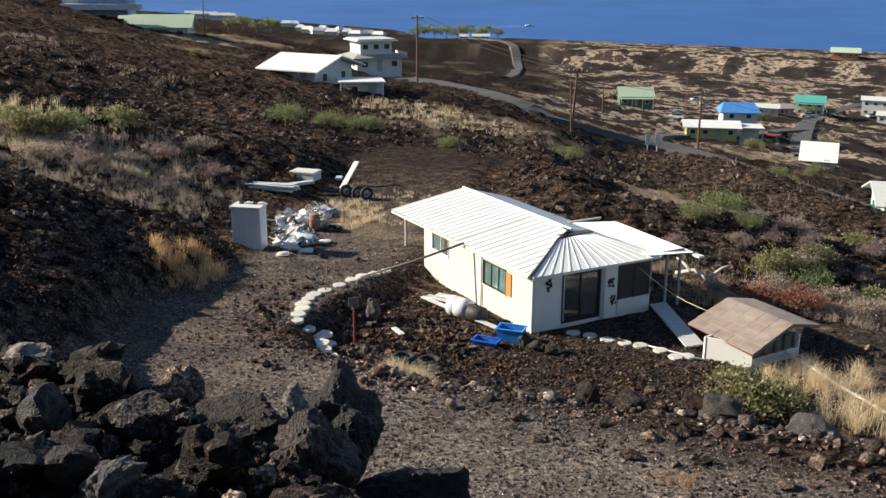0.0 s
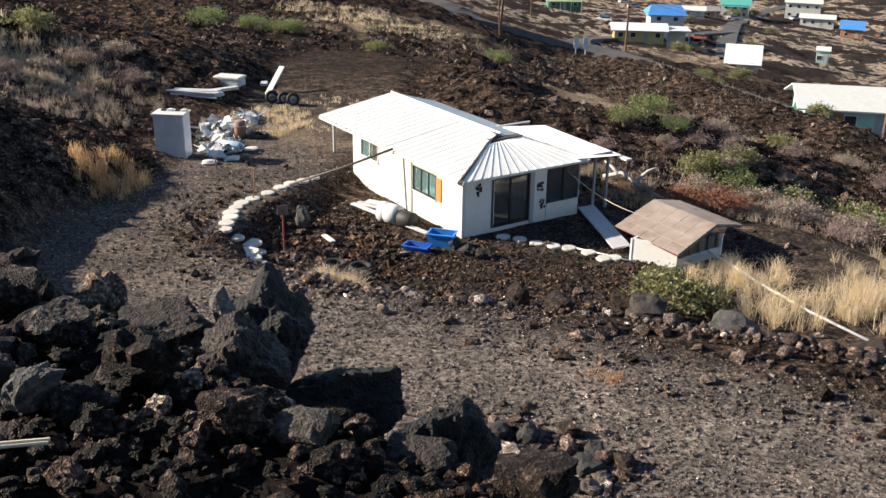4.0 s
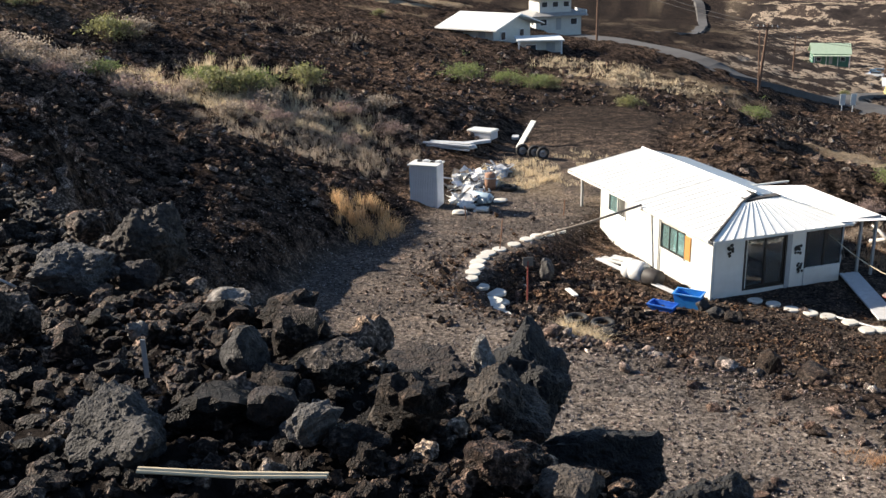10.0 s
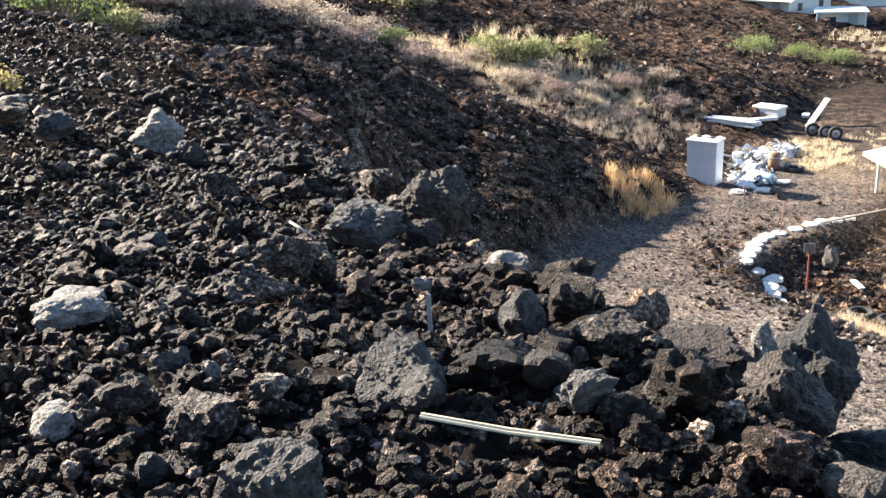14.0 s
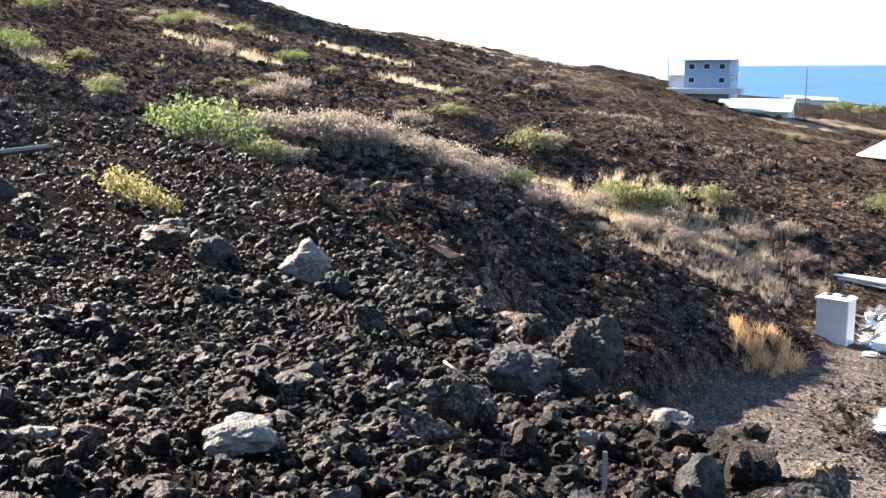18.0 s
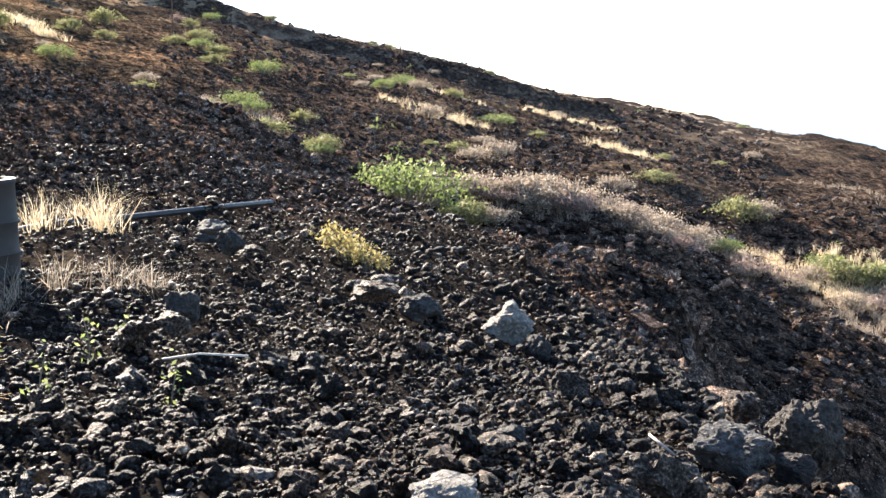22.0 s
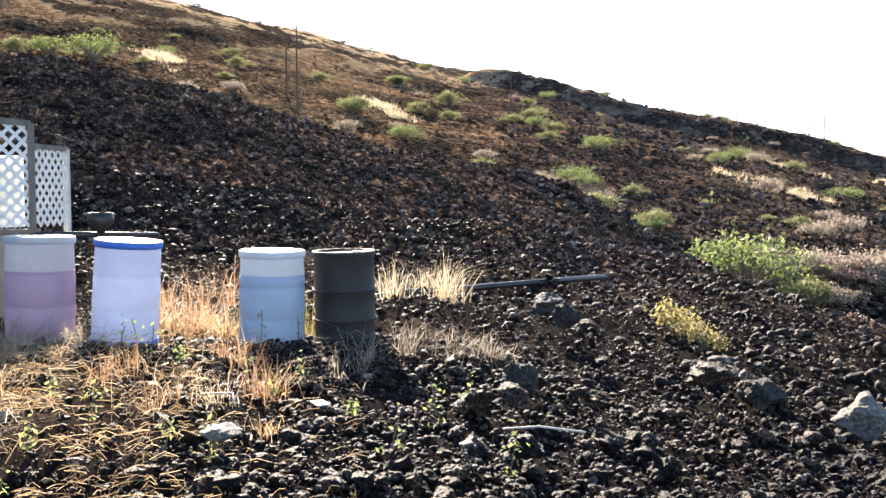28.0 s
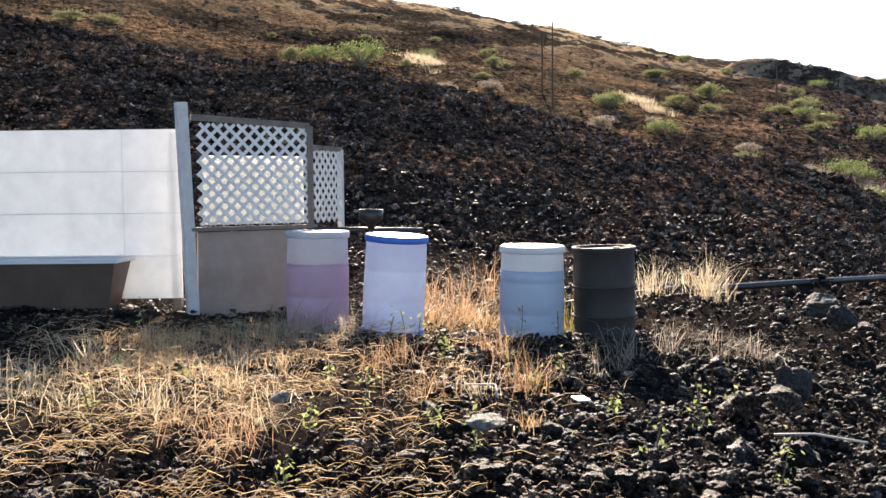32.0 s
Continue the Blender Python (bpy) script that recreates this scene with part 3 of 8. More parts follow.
def lathe(profile, seg=32):
    """A turned body from (radius, height) pairs."""
    bm = bmesh.new()
    rings = [[bm.verts.new((r * math.cos(k * math.tau / seg), r * math.sin(k * math.tau / seg), z)) for k in range(seg)] for r, z in profile]
    for u, v in zip(rings, rings[1:]):
        for k in range(seg):
            bm.faces.new((u[k], u[(k + 1) % seg], v[(k + 1) % seg], v[k]))
    if profile[0][0] > 1e-4:
        bm.faces.new(rings[0][::-1])
    if profile[-1][0] > 1e-4:
        bm.faces.new(rings[-1])
    bmesh.ops.remove_doubles(bm, verts=bm.verts[:], dist=1e-5)
    return bm


def sheet(a, b, c, d, ribs, high=0.034, thick=0.01):
    """Ribbed sheet metal: top edge a to b, bottom edge d to c; the ribs run from the top edge to the bottom edge."""
    a, b, c, d = (Vector(v) for v in (a, b, c, d))
    up = (d - a).cross(b - a) + (c - b).cross(c - d) * 0.01
    up = up.normalized() if up.z > 0 else -up.normalized()
    bm = bmesh.new()
    us, hs = [], []
    for i in range(ribs):
        for f, h in ((0.0, 0), (0.70, 0), (0.76, 1), (0.90, 1), (0.96, 0)):
            us.append((i + f) / ribs)
            hs.append(h * high)
    us.append(1.0)
    hs.append(0.0)
    rows = []
    for low in (0, 1):
        for s in (0.0, 1.0):
            rows.append([bm.verts.new((a.lerp(b, u) if s == 0 else d.lerp(c, u)) + up * (h - low * thick)) for u, h in zip(us, hs)])
    for i in range(len(us) - 1):
        bm.faces.new((rows[0][i], rows[1][i], rows[1][i + 1], rows[0][i + 1]))
        bm.faces.new((rows[2][i], rows[2][i + 1], rows[3][i + 1], rows[3][i]))
        bm.faces.new((rows[0][i], rows[0][i + 1], rows[2][i + 1], rows[2][i]))
        bm.faces.new((rows[1][i], rows[3][i], rows[3][i + 1], rows[1][i + 1]))
    bm.faces.new((rows[0][0], rows[2][0], rows[3][0], rows[1][0]))
    bm.faces.new((rows[0][-1], rows[1][-1], rows[3][-1], rows[2][-1]))
    bmesh.ops.recalc_face_normals(bm, faces=bm.faces[:])
    return bm


def level(x, y, fine=True):
    return float(land(np.array([float(x)]), np.array([float(y)]), fine)[0])


# rock shapes: broken, faceted lumps
def rock_shape(subdiv, seed, planes=9, knobs=0.10, grit=0.05, hard=8.0, square=False):
    """A lump bounded by random planes with worn edges, roughened by noise."""
    rng = np.random.default_rng(seed)
    bm = bmesh.new()
    bmesh.ops.create_icosphere(bm, subdivisions=subdiv, radius=1)
    bm.verts.ensure_lookup_table()
    v = np.array([tuple(p.co) for p in bm.verts])
    f = np.array([[q.index for q in t.verts] for t in bm.faces])
    bm.free()
    nrm = rng.normal(size=(planes, 3))
    dist = rng.uniform(0.75, 1.05, planes)
    turn = np.eye(3) if square else np.linalg.qr(rng.normal(size=(3, 3)))[0]
    nrm = np.vstack([nrm, turn + rng.normal(0, 0.12, (3, 3)), -turn + rng.normal(0, 0.12, (3, 3))])
    dist = np.concatenate([dist + (0.35 if square else 0.0), rng.uniform(0.7, 0.95, 6)])
    nrm /= np.linalg.norm(nrm, axis=1)[:, None]
    reach = (np.clip(v @ nrm.T, 0, None) / dist) ** hard
    v = v / (reach.sum(1) ** (1 / hard))[:, None]
    off = rng.uniform(0, 50, 3)
    for i, p in enumerate(v):
        q = Vector(p * 1.5 + off)
        k = 1 + knobs * 2 * noise.noise(q) + grit * 2 * noise.noise(q * 2.6)
        if subdiv > 2:
            k += grit * 1.6 * noise.noise(q * 5.5) + grit * 1.1 * noise.noise(q * 12) + (grit * 0.8 * noise.noise(q * 25) if subdiv > 3 else 0)
        v[i] = p * k
    return v, f


ROCKS = {s: [rock_shape(s, 100 * s + k, 6, 0.17, 0.17 if s == 2 else 0.13, 6.0) for k in range(14)] for s in (1, 2, 3)}


def crumbs():
    """Very cheap stones: a double pyramid with uneven corners."""
    out = []
    for k in range(8):
        rng = np.random.default_rng(k + 77)
        v = np.array([(1, 0, 0), (0, 1, 0), (-1, 0, 0), (0, -1, 0), (0.6, 0.6, 0.7), (-0.6, -0.5, 0.8), (0, 0, -0.8)], float)
        v *= rng.uniform(0.65, 1.2, (7, 1))
        f = np.array([(0, 1, 4), (1, 2, 4), (2, 5, 4), (2, 3, 5), (3, 0, 5), (0, 4, 5), (1, 0, 6), (2, 1, 6), (3, 2, 6), (0, 3, 6)])
        out.append((v, f))
    return out


ROCKS[0] = crumbs()


def scatter(name, x, y, size, kind, mat, label, category, seed, sink=0.25, flat=0.75, z=None):
    """Many loose stones as one object: places, sizes and the fineness of their shape."""
    rng = np.random.default_rng(seed)
    shapes = ROCKS[kind]
    z = land(x, y) if z is None else z
    pick = rng.integers(0, len(shapes), len(x))
    V, F, base = [], [], 0
    for s, (v, f) in enumerate(shapes):
        w = np.where(pick == s)[0]
        if not len(w):
            continue
        q = rng.normal(size=(len(w), 4))
        q /= np.linalg.norm(q, axis=1)[:, None]
        a, b, c, d = q.T
        R = np.array([[1 - 2 * (c * c + d * d), 2 * (b * c - a * d), 2 * (b * d + a * c)], [2 * (b * c + a * d), 1 - 2 * (b * b + d * d), 2 * (c * d - a * b)],
                      [2 * (b * d - a * c), 2 * (c * d + a * b), 1 - 2 * (b * b + c * c)]]).transpose(2, 0, 1)
        stretch = rng.uniform(0.65, 1.25, (len(w), 1, 3))
        p = np.einsum("nij,nvj->nvi", R, v[None] * stretch) * size[w][:, None, None] * 0.5
        p[:, :, 2] *= flat
        p += np.stack([x[w], y[w], z[w] + size[w] * (0.5 - sink) * flat], 1)[:, None]
        V.append(p.reshape(-1, 3))
        F.append((f[None] + (base + np.arange(len(w)) * len(v))[:, None, None]).reshape(-1, f.shape[1]))
        base += len(w) * len(v)
    me = raw_mesh(name, np.vstack(V), np.vstack(F), mat, kind == 1)
    return tagged(new(name, me), label, category, kind="stuff")


def boulder(x, y, wide, high, seed, label="dark grey lava boulder with rough pitted faces", mat=None, deep=None, turn=0.0, z=None, fine=4, group="boulders on the bank", roll=0.0):
    v, f = rock_shape(fine, seed, 9, 0.13, 0.05, 13.0, roll != 0)
    if roll:
        v = v @ np.array(Matrix.Rotation(radians(roll), 3, "Y"))
    lo, hi = v.min(0), v.max(0)
    v = (v - (lo + hi) / 2) / (hi - lo)
    v = v * (wide, deep or wide * 0.85, high)
    v[:, 2] += high * 0.5
    c, s = math.cos(radians(turn)), math.sin(radians(turn))
    v[:, :2] = v[:, :2] @ np.array([[c, s], [-s, c]])
    me = raw_mesh("boulder", v, f, mat or LAVA_BIG, False)
    ob = new("boulder", me)
    ob.location = (x, y, (level(x, y, False) if z is None else z) - high * 0.12)
    return tagged(ob, label, "boulder", group)

# ---- rubble of the plateau ----
def polar(rng, n, az0, az1, d0, d1, power=1.0):
    az = np.radians(rng.uniform(az0, az1, n))
    d = d0 + (d1 - d0) * rng.random(n) ** power
    return -np.sin(az) * d, np.cos(az) * d


def stone_sizes(rng, n, least, most, p=0.42):
    return np.clip(least * rng.random(n) ** -p, least, most)


def along(rng, n, pts, spread):
    """Random spots about a line of points."""
    p = np.array(pts, float)
    t = rng.random(n) * (len(p) - 1)
    i = np.minimum(np.floor(t).astype(int), len(p) - 2)
    q = p[i] + (p[i + 1] - p[i]) * (t - i)[:, None] + rng.normal(0, spread, (n, 2))
    return q[:, 0], q[:, 1]


PATH_LINE = [(-2.3, 30.9), (-3.6, 31.8), (-3.9, 33.4), (-4.85, 34.3), (-4.8, 36.2), (-4.2, 37.6), (-3.2, 39.2), (-1.9, 40.8)]


LAVA_SLOPE = lava_stone("brown_clinker", 4.4, 0.42, 0.95, 0.3, 0.0)
LAVA_HILL = lava_stone("hill_lava", 3.4, 0.45, 0.95, 0.35, 0.0)
LAVA_YARD = lava_stone("yard_lava", 2.9, 0.75, 0.9, 0.5, 0.1)
# Edge stones darker than the rest: the pile's self-shadow is put into the colour.
LAVA_EDGE = lava_stone("shaded_edge_lava", 0.4, 0.2)
GRAVEL = lava_stone("cinder_gravel", 6.0, 0.15, 0.9, 0.4, 0.2)
KERB = lava_stone("kerb_lava", 4.2, 0.35, 0.75)
# Near-black albedo paints shaded faces onto the dark bank boulders.
LAVA_DARK = boulder_stone("shaded_black_lava", (0.004, 0.004, 0.004), (0.022, 0.020, 0.019), (0.03, 0.028, 0.026), 0.7)
LAVA_BLOCK = boulder_stone("brown_pitted_lava", (0.012, 0.0095, 0.008), (0.115, 0.09, 0.07), (0.16, 0.145, 0.125))
LAVA_RED = boulder_stone("reddish_lava", (0.008, 0.0055, 0.0045), (0.055, 0.036, 0.028), (0.07, 0.048, 0.038))
LAVA_PALE = boulder_stone("pale_weathered_lava", (0.13, 0.115, 0.10), (0.46, 0.42, 0.37), (0.62, 0.58, 0.52))
LAVA_ASH = boulder_stone("ash_grey_lava", (0.025, 0.023, 0.022), (0.17, 0.157, 0.147), (0.27, 0.25, 0.235))
LAVA_GREY = boulder_stone("grey_lava", (0.010, 0.0095, 0.009), (0.085, 0.078, 0.073), (0.14, 0.13, 0.12))
BANK_BOULDERS = (
        (-0.50, 3.50, -0.16, 0.13, 0.20, LAVA_PALE, "pale broken tip of the black boulder"),
        (-9.13, 5.44, 0.42, 0.36, 0.15, LAVA_ASH, "rough grey lava block in the rubble"),
        (-5.84, 3.05, 0.26, 0.26, 0.13, LAVA_BIG, "rough black lava rock in the rubble"),
        (-6.50, 5.35, 0.08, 0.42, 0.16, LAVA_BIG, "rough black lava block in the rubble"),
        (-5.64, 5.07, 0.08, 0.29, 0.17, LAVA_GREY, "rough grey lava block in the rubble"),
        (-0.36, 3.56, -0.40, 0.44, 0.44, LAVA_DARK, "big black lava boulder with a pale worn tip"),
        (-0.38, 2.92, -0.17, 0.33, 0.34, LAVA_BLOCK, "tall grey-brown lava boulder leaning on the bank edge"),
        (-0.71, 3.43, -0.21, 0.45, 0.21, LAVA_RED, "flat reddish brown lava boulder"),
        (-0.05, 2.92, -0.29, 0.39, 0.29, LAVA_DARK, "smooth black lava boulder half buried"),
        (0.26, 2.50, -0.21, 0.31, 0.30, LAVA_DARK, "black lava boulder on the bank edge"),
        (-0.06, 2.34, -0.04, 0.17, 0.20, LAVA_RED, "small rusty brown lava rock"),
        (0.15, 2.18, 0.02, 0.28, 0.15, LAVA_RED, "pinkish brown crusted lava rock"),
        (-1.65, 3.78, 0.01, 0.25, 0.08, LAVA_PALE, "pale lichen-grey slab of lava"),
        (-2.43, 4.62, -0.16, 0.42, 0.34, LAVA_BLOCK, "brown and black split boulder at the bank edge"),
        (-2.54, 4.10, -0.05, 0.45, 0.20, LAVA_ASH, "rounded pale grey boulder on rubble"),
        (-2.24, 4.18, -0.09, 0.21, 0.15, LAVA_RED, "rough small brown boulder in the rubble"),
        (-2.79, 4.68, -0.02, 0.22, 0.16, LAVA_BIG, "rough black lava rock in the rubble"),
        (-1.31, 2.23, 0.17, 0.31, 0.19, LAVA_GREY, "broad grey lava boulder with a sharp crest"),
        (-0.87, 2.41, 0.18, 0.15, 0.11, LAVA_ASH, "small pale lava stone"),
        (-0.68, 2.56, 0.12, 0.10, 0.13, LAVA_BLOCK, "upright brown lava stone"),
        (-1.24, 2.91, 0.13, 0.18, 0.17, LAVA_GREY, "upright grey lava stone"),
        (-1.15, 3.17, 0.11, 0.20, 0.15, LAVA_BIG, "rough black lava rock in the rubble"),
        (-0.95, 2.93, 0.11, 0.25, 0.12, LAVA_BIG, "rough black lava rock in the rubble"),
        (-1.00, 2.49, 0.20, 0.15, 0.10, LAVA_RED, "rough brown lava rock in the rubble"),
        (-2.30, 3.07, 0.17, 0.24, 0.17, LAVA_BIG, "rough black lava rock in the rubble"),
        (-0.12, 2.19, 0.17, 0.19, 0.09, LAVA_BLOCK, "brown pitted lava rock on the bank edge"),
        (-5.97, 6.46, -0.37, 0.45, 0.34, LAVA_PALE, "pale pointed boulder on the rubble crest"),
        (-5.30, 6.07, -0.34, 0.24, 0.19, LAVA_GREY, "rough grey lava block in the rubble"),
        (-1.35, 1.57, 0.27, 0.25, 0.14, LAVA_GREY, "grey lava slab among the rubble"),
        (-2.83, 2.43, 0.15, 0.28, 0.10, LAVA_PALE, "flat pale stone among dark rubble"),
        (-2.14, 1.69, 0.22, 0.16, 0.09, LAVA_PALE, "small grey lava stone"),
        (-1.71, 1.58, 0.23, 0.10, 0.08, LAVA_DARK, "smooth black lava stone"),
        (-2.17, 2.19, 0.17, 0.12, 0.08, LAVA_ASH, "small pale lava stone"),
        (-1.94, 2.11, 0.18, 0.06, 0.10, LAVA_PALE, "small pale lava stone"),
        (-0.82, 2.32, 0.23, 0.14, 0.10, LAVA_ASH, "small pale lava stone"),
        (-1.70, 2.27, 0.15, 0.11, 0.07, LAVA_ASH, "small pale lava stone"),
        (-7.92, 6.82, -0.16, 0.27, 0.13, LAVA_GREY, "rough grey lava block in the rubble"),
        (-2.88, 2.57, 0.03, 0.26, 0.12, LAVA_GREY, "rough grey lava rock in the rubble"),
        (-3.69, 2.12, 0.10, 0.21, 0.06, LAVA_PALE, "flat pale stone among dark rubble"),
        (-3.67, 1.72, 0.08, 0.21, 0.06, LAVA_PALE, "flat pale stone among dark rubble"),
        (-2.33, 3.27, 0.07, 0.25, 0.16, LAVA_BIG, "rough black lava rock in the rubble"),
        (-6.70, 6.03, -0.18, 0.37, 0.19, LAVA_GREY, "rough grey lava block in the rubble"),
        (-7.52, 6.05, -0.08, 0.30, 0.13, LAVA_BIG, "rough black lava block in the rubble"),
        (-10.02, 5.96, 0.20, 0.32, 0.17, LAVA_GREY, "rough grey lava block in the rubble"),
        (-9.33, 6.06, 0.11, 0.29, 0.11, LAVA_BIG, "rough black lava block in the rubble"),
        (-6.75, 3.72, 0.14, 0.35, 0.14, LAVA_BIG, "rough black lava rock in the rubble"),
        (-3.53, 3.65, -0.05, 0.16, 0.08, LAVA_GREY, "rough grey lava rock in the rubble"),
        (-1.80, 3.28, 0.05, 0.10, 0.09, LAVA_PALE, "small pale lava stone"),
        (-8.18, 5.04, 0.36, 0.26, 0.21, LAVA_GREY, "rough grey lava block in the rubble"),
        (-6.15, 3.31, 0.25, 0.24, 0.20, LAVA_GREY, "rough grey lava rock in the rubble"),
        (-5.85, -0.03, 0.47, 0.14, 0.06, LAVA_PALE, "flat pale stone among dark rubble"),
        (-5.37, 1.02, 0.38, 0.24, 0.06, LAVA_PALE, "flat pale stone among dark rubble"))


def build_rubble():
    rng = np.random.default_rng(3)
    # loose clinker close by: crumbs first, then fist-sized and head-sized pieces
    for n, d0, d1, power, least, most, p, kind, seed in ((9500, 1.7, 5.4, 0.9, 0.034, 0.08, 0.30, 2, 11), (10000, 1.7, 6.0, 0.9, 0.022, 0.04, 0.30, 0, 35), (17000, 3.8, 9.5, 0.85, 0.034, 0.085, 0.3, 1, 25), (420, 1.8, 5.5, 0.8, 0.075, 0.15, 0.3, 3, 21), (1100, 3, 8.5, 0.8, 0.075, 0.15, 0.3, 2, 20), (150, 1.9, 8.0, 0.8, 0.14, 0.24, 0.3, 3, 18),
                                                         (34000, 3.6, 8.5, 0.8, 0.018, 0.045, 0.3, 0, 38), (28000, 7.0, 18, 0.8, 0.035, 0.09, 0.3, 0, 12), (5200, 7.5, 18, 0.75, 0.06, 0.17, 0.36, 1, 19)):
        x, y = polar(rng, n, -20 if d0 < 3 else 6 if d0 < 7 else 28, 108, d0, d1, power)
        keep = inside(x, y, EDGE) | (to_line(x, y, EDGE)[0] < np.where(x > -2, 0.45, 0.9))
        if most > 0.05:
            for bx, by, bz, wide, high, _, _ in BANK_BOULDERS:
                keep &= np.hypot(x - bx, y - by) > 0.48 * wide
        keep &= (to_line(x, y, [(-1.17, 2.0), (-0.72, 2.1)])[0] > (0.07 if least > 0.05 else 0.03)) | (np.hypot(x, y) < 1.9)
        keep &= (rng.random(n) < 0.3) | (np.hypot((x + 7.6) / 2.6, (y + 0.5) / 1.7) > 0.8 + 0.4 * rng.random(n))
        x, y = x[keep], y[keep]
        s = stone_sizes(rng, len(x), least, most, p) * np.where(np.degrees(np.arctan2(-x, y)) > 50, 0.85, 1.0)
        scatter("lava_rubble" if kind else "clinker_field", x, y, s, kind, LAVA, "loose dark lava rubble covering the bank", "rubble", seed, 0.22, z=land(x, y) + s * rng.uniform(-0.15, 0.4, len(x)))
    # bigger blocks tipped over the edge of the bank
    x, y = along(rng, 160, EDGE[2:12], 0.32)
    keep = (x < -2.2) | (rng.random(160) < 0.3)
    for bx, by, bz, wide, high, _, _ in BANK_BOULDERS:
        keep &= np.hypot(x - bx, y - by) > 0.6 * wide
    x, y = x[keep], y[keep]
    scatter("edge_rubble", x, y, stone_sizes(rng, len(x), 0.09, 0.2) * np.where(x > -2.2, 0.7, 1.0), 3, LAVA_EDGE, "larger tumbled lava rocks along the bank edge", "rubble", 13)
    # hillside and slopes of the bank
    x, y = polar(rng, 26000, -36, 105, 8, 90, 1.35)
    e, a = to_line(x, y, DRIVE)
    yard = to_line(x, y, [(-1, 33), (8, 33), (13, 30)])[0]
    keep = (e > 4.0) & ~inside(x, y, EDGE) & ((yard > 8.5) | (rng.random(len(x)) < 0.25)) & (patchy(x, y) < 0.5)
    x, y = x[keep], y[keep]
    scatter("hillside_clinker", x, y, stone_sizes(rng, len(x), 0.12, 0.6, 0.45), 0, LAVA_SLOPE, "broken brown lava clinker strewn over the hillside", "rubble", 14, 0.35)
    x, y = polar(rng, 16000, -34, 60, 26, 105, 1.1)
    keep = (to_line(x, y, DRIVE)[0] > 6.0) & ~inside(x, y, EDGE) & (to_line(x, y, [(-1, 33), (8, 33), (13, 30)])[0] > 9.5) & (patchy(x, y) < 0.4)
    x, y = x[keep], y[keep]
    scatter("hillside_blocks", x, y, stone_sizes(rng, len(x), 0.2, 0.75, 0.42), 0, LAVA_HILL, "rough brown lava blocks heaped over the hillside", "rubble", 36, 0.3)
    x, y = polar(rng, 70000, 22, 106, 9, 38, 1.1)
    keep = (~inside(x, y, EDGE) | (np.hypot(x, y) > 15)) & (to_line(x, y, DRIVE)[0] > 4.2)
    x, y = x[keep], y[keep]
    scatter("flow_clinker", x, y, stone_sizes(rng, len(x), 0.06, 0.2, 0.42), 0, LAVA_SLOPE, "brown clinker of the lava flow", "rubble", 24, 0.3)
    x, y = polar(rng, 24000, 26, 104, 40, 210, 1.2)
    az = np.degrees(np.arctan2(-x, y))
    keep = (to_line(x, y, DRIVE)[0] > 6.0) & (patchy(x, y) < 0.4) & (fractal(x / 9, y / 9, 3, 141) > 0.42) & (rng.random(len(x)) > smooth(52, 66, az) * 0.85)
    x, y, az = x[keep], y[keep], az[keep]
    scatter("upper_blocks", x, y, stone_sizes(rng, len(x), 0.3, 1.1, 0.4) * np.clip(np.hypot(x, y) / 90, 0.7, 1.4) * (1 - 0.45 * smooth(50, 62, az)), 0, LAVA_HILL, "dark lava blocks strewn over the upper slope", "rubble", 37, 0.35)
    # gravel of the drive and the yard
    for n, d0, d1, least, most, seed in ((28000, 13, 27, 0.045, 0.13, 15), (20000, 24, 46, 0.055, 0.15, 27)):
        x, y = polar(rng, n, -36, 24, d0, d1, 1.0)
        e, a = to_line(x, y, DRIVE)
        keep = (e < 6.8) & ~inside(x, y, EDGE)
        x, y = x[keep], y[keep]
        scatter("drive_gravel", x, y, stone_sizes(rng, len(x), least, most, 0.3), 0, GRAVEL, "coarse grey cinder gravel lying on the drive", "gravel", seed, 0.25)
    x, y = along(rng, 9000, [(-3, 34), (3, 32), (8, 31), (13, 28)], 2.0)
    keep = to_line(x, y, PATH_LINE)[0] > 0.7
    scatter("yard_gravel", x[keep], y[keep], stone_sizes(rng, keep.sum(), 0.07, 0.2, 0.3), 0, LAVA_YARD, "fine black clinker covering the yard", "gravel", 28, 0.2)
    # rocks heaped between the drive and the yard
    ridge = [(-1.2, 28.6), (2.2, 27.6), (5.5, 26.8), (8.6, 25.4), (11.4, 23.0), (13.6, 20.6), (16.0, 18.6)]
    for n, spread, least, most, kind, seed in ((6500, 1.1, 0.08, 0.24, 0, 16), (2000, 0.95, 0.17, 0.55, 1, 29)):
        x, y = along(rng, n, ridge, spread)
        scatter("kerb_rubble", x, y, stone_sizes(rng, n, least, most, 0.38), kind, KERB, "heap of grey and black lava rocks edging the drive", "rubble", seed, 0.18)
    x, y = along(rng, 420, [(2.0, 18.2), (3.6, 17.0), (5.0, 15.6)], 0.55)
    scatter("drive_rubble", x, y, stone_sizes(rng, 420, 0.1, 0.5, 0.36), 2, KERB, "grey lava rocks tipped onto the near edge of the drive", "rubble", 30, 0.2)
    px, py = rng.normal(0, 1, 7000) * 2.3 - 1.4, rng.normal(0, 1, 7000) * 2.6 + 34.5
    keep = (px < 1.6 - 0.45 * (py - 35)) & (to_line(px, py, PATH_LINE)[0] > 0.62)
    scatter("yard_rubble", px[keep], py[keep], stone_sizes(rng, keep.sum(), 0.08, 0.45, 0.4), 0, LAVA_YARD, "dark lava rocks heaped in the bed beside the house", "rubble", 17, 0.25)


build_rubble()


def bearing(az, d):
    return -math.sin(radians(az)) * d, math.cos(radians(az)) * d


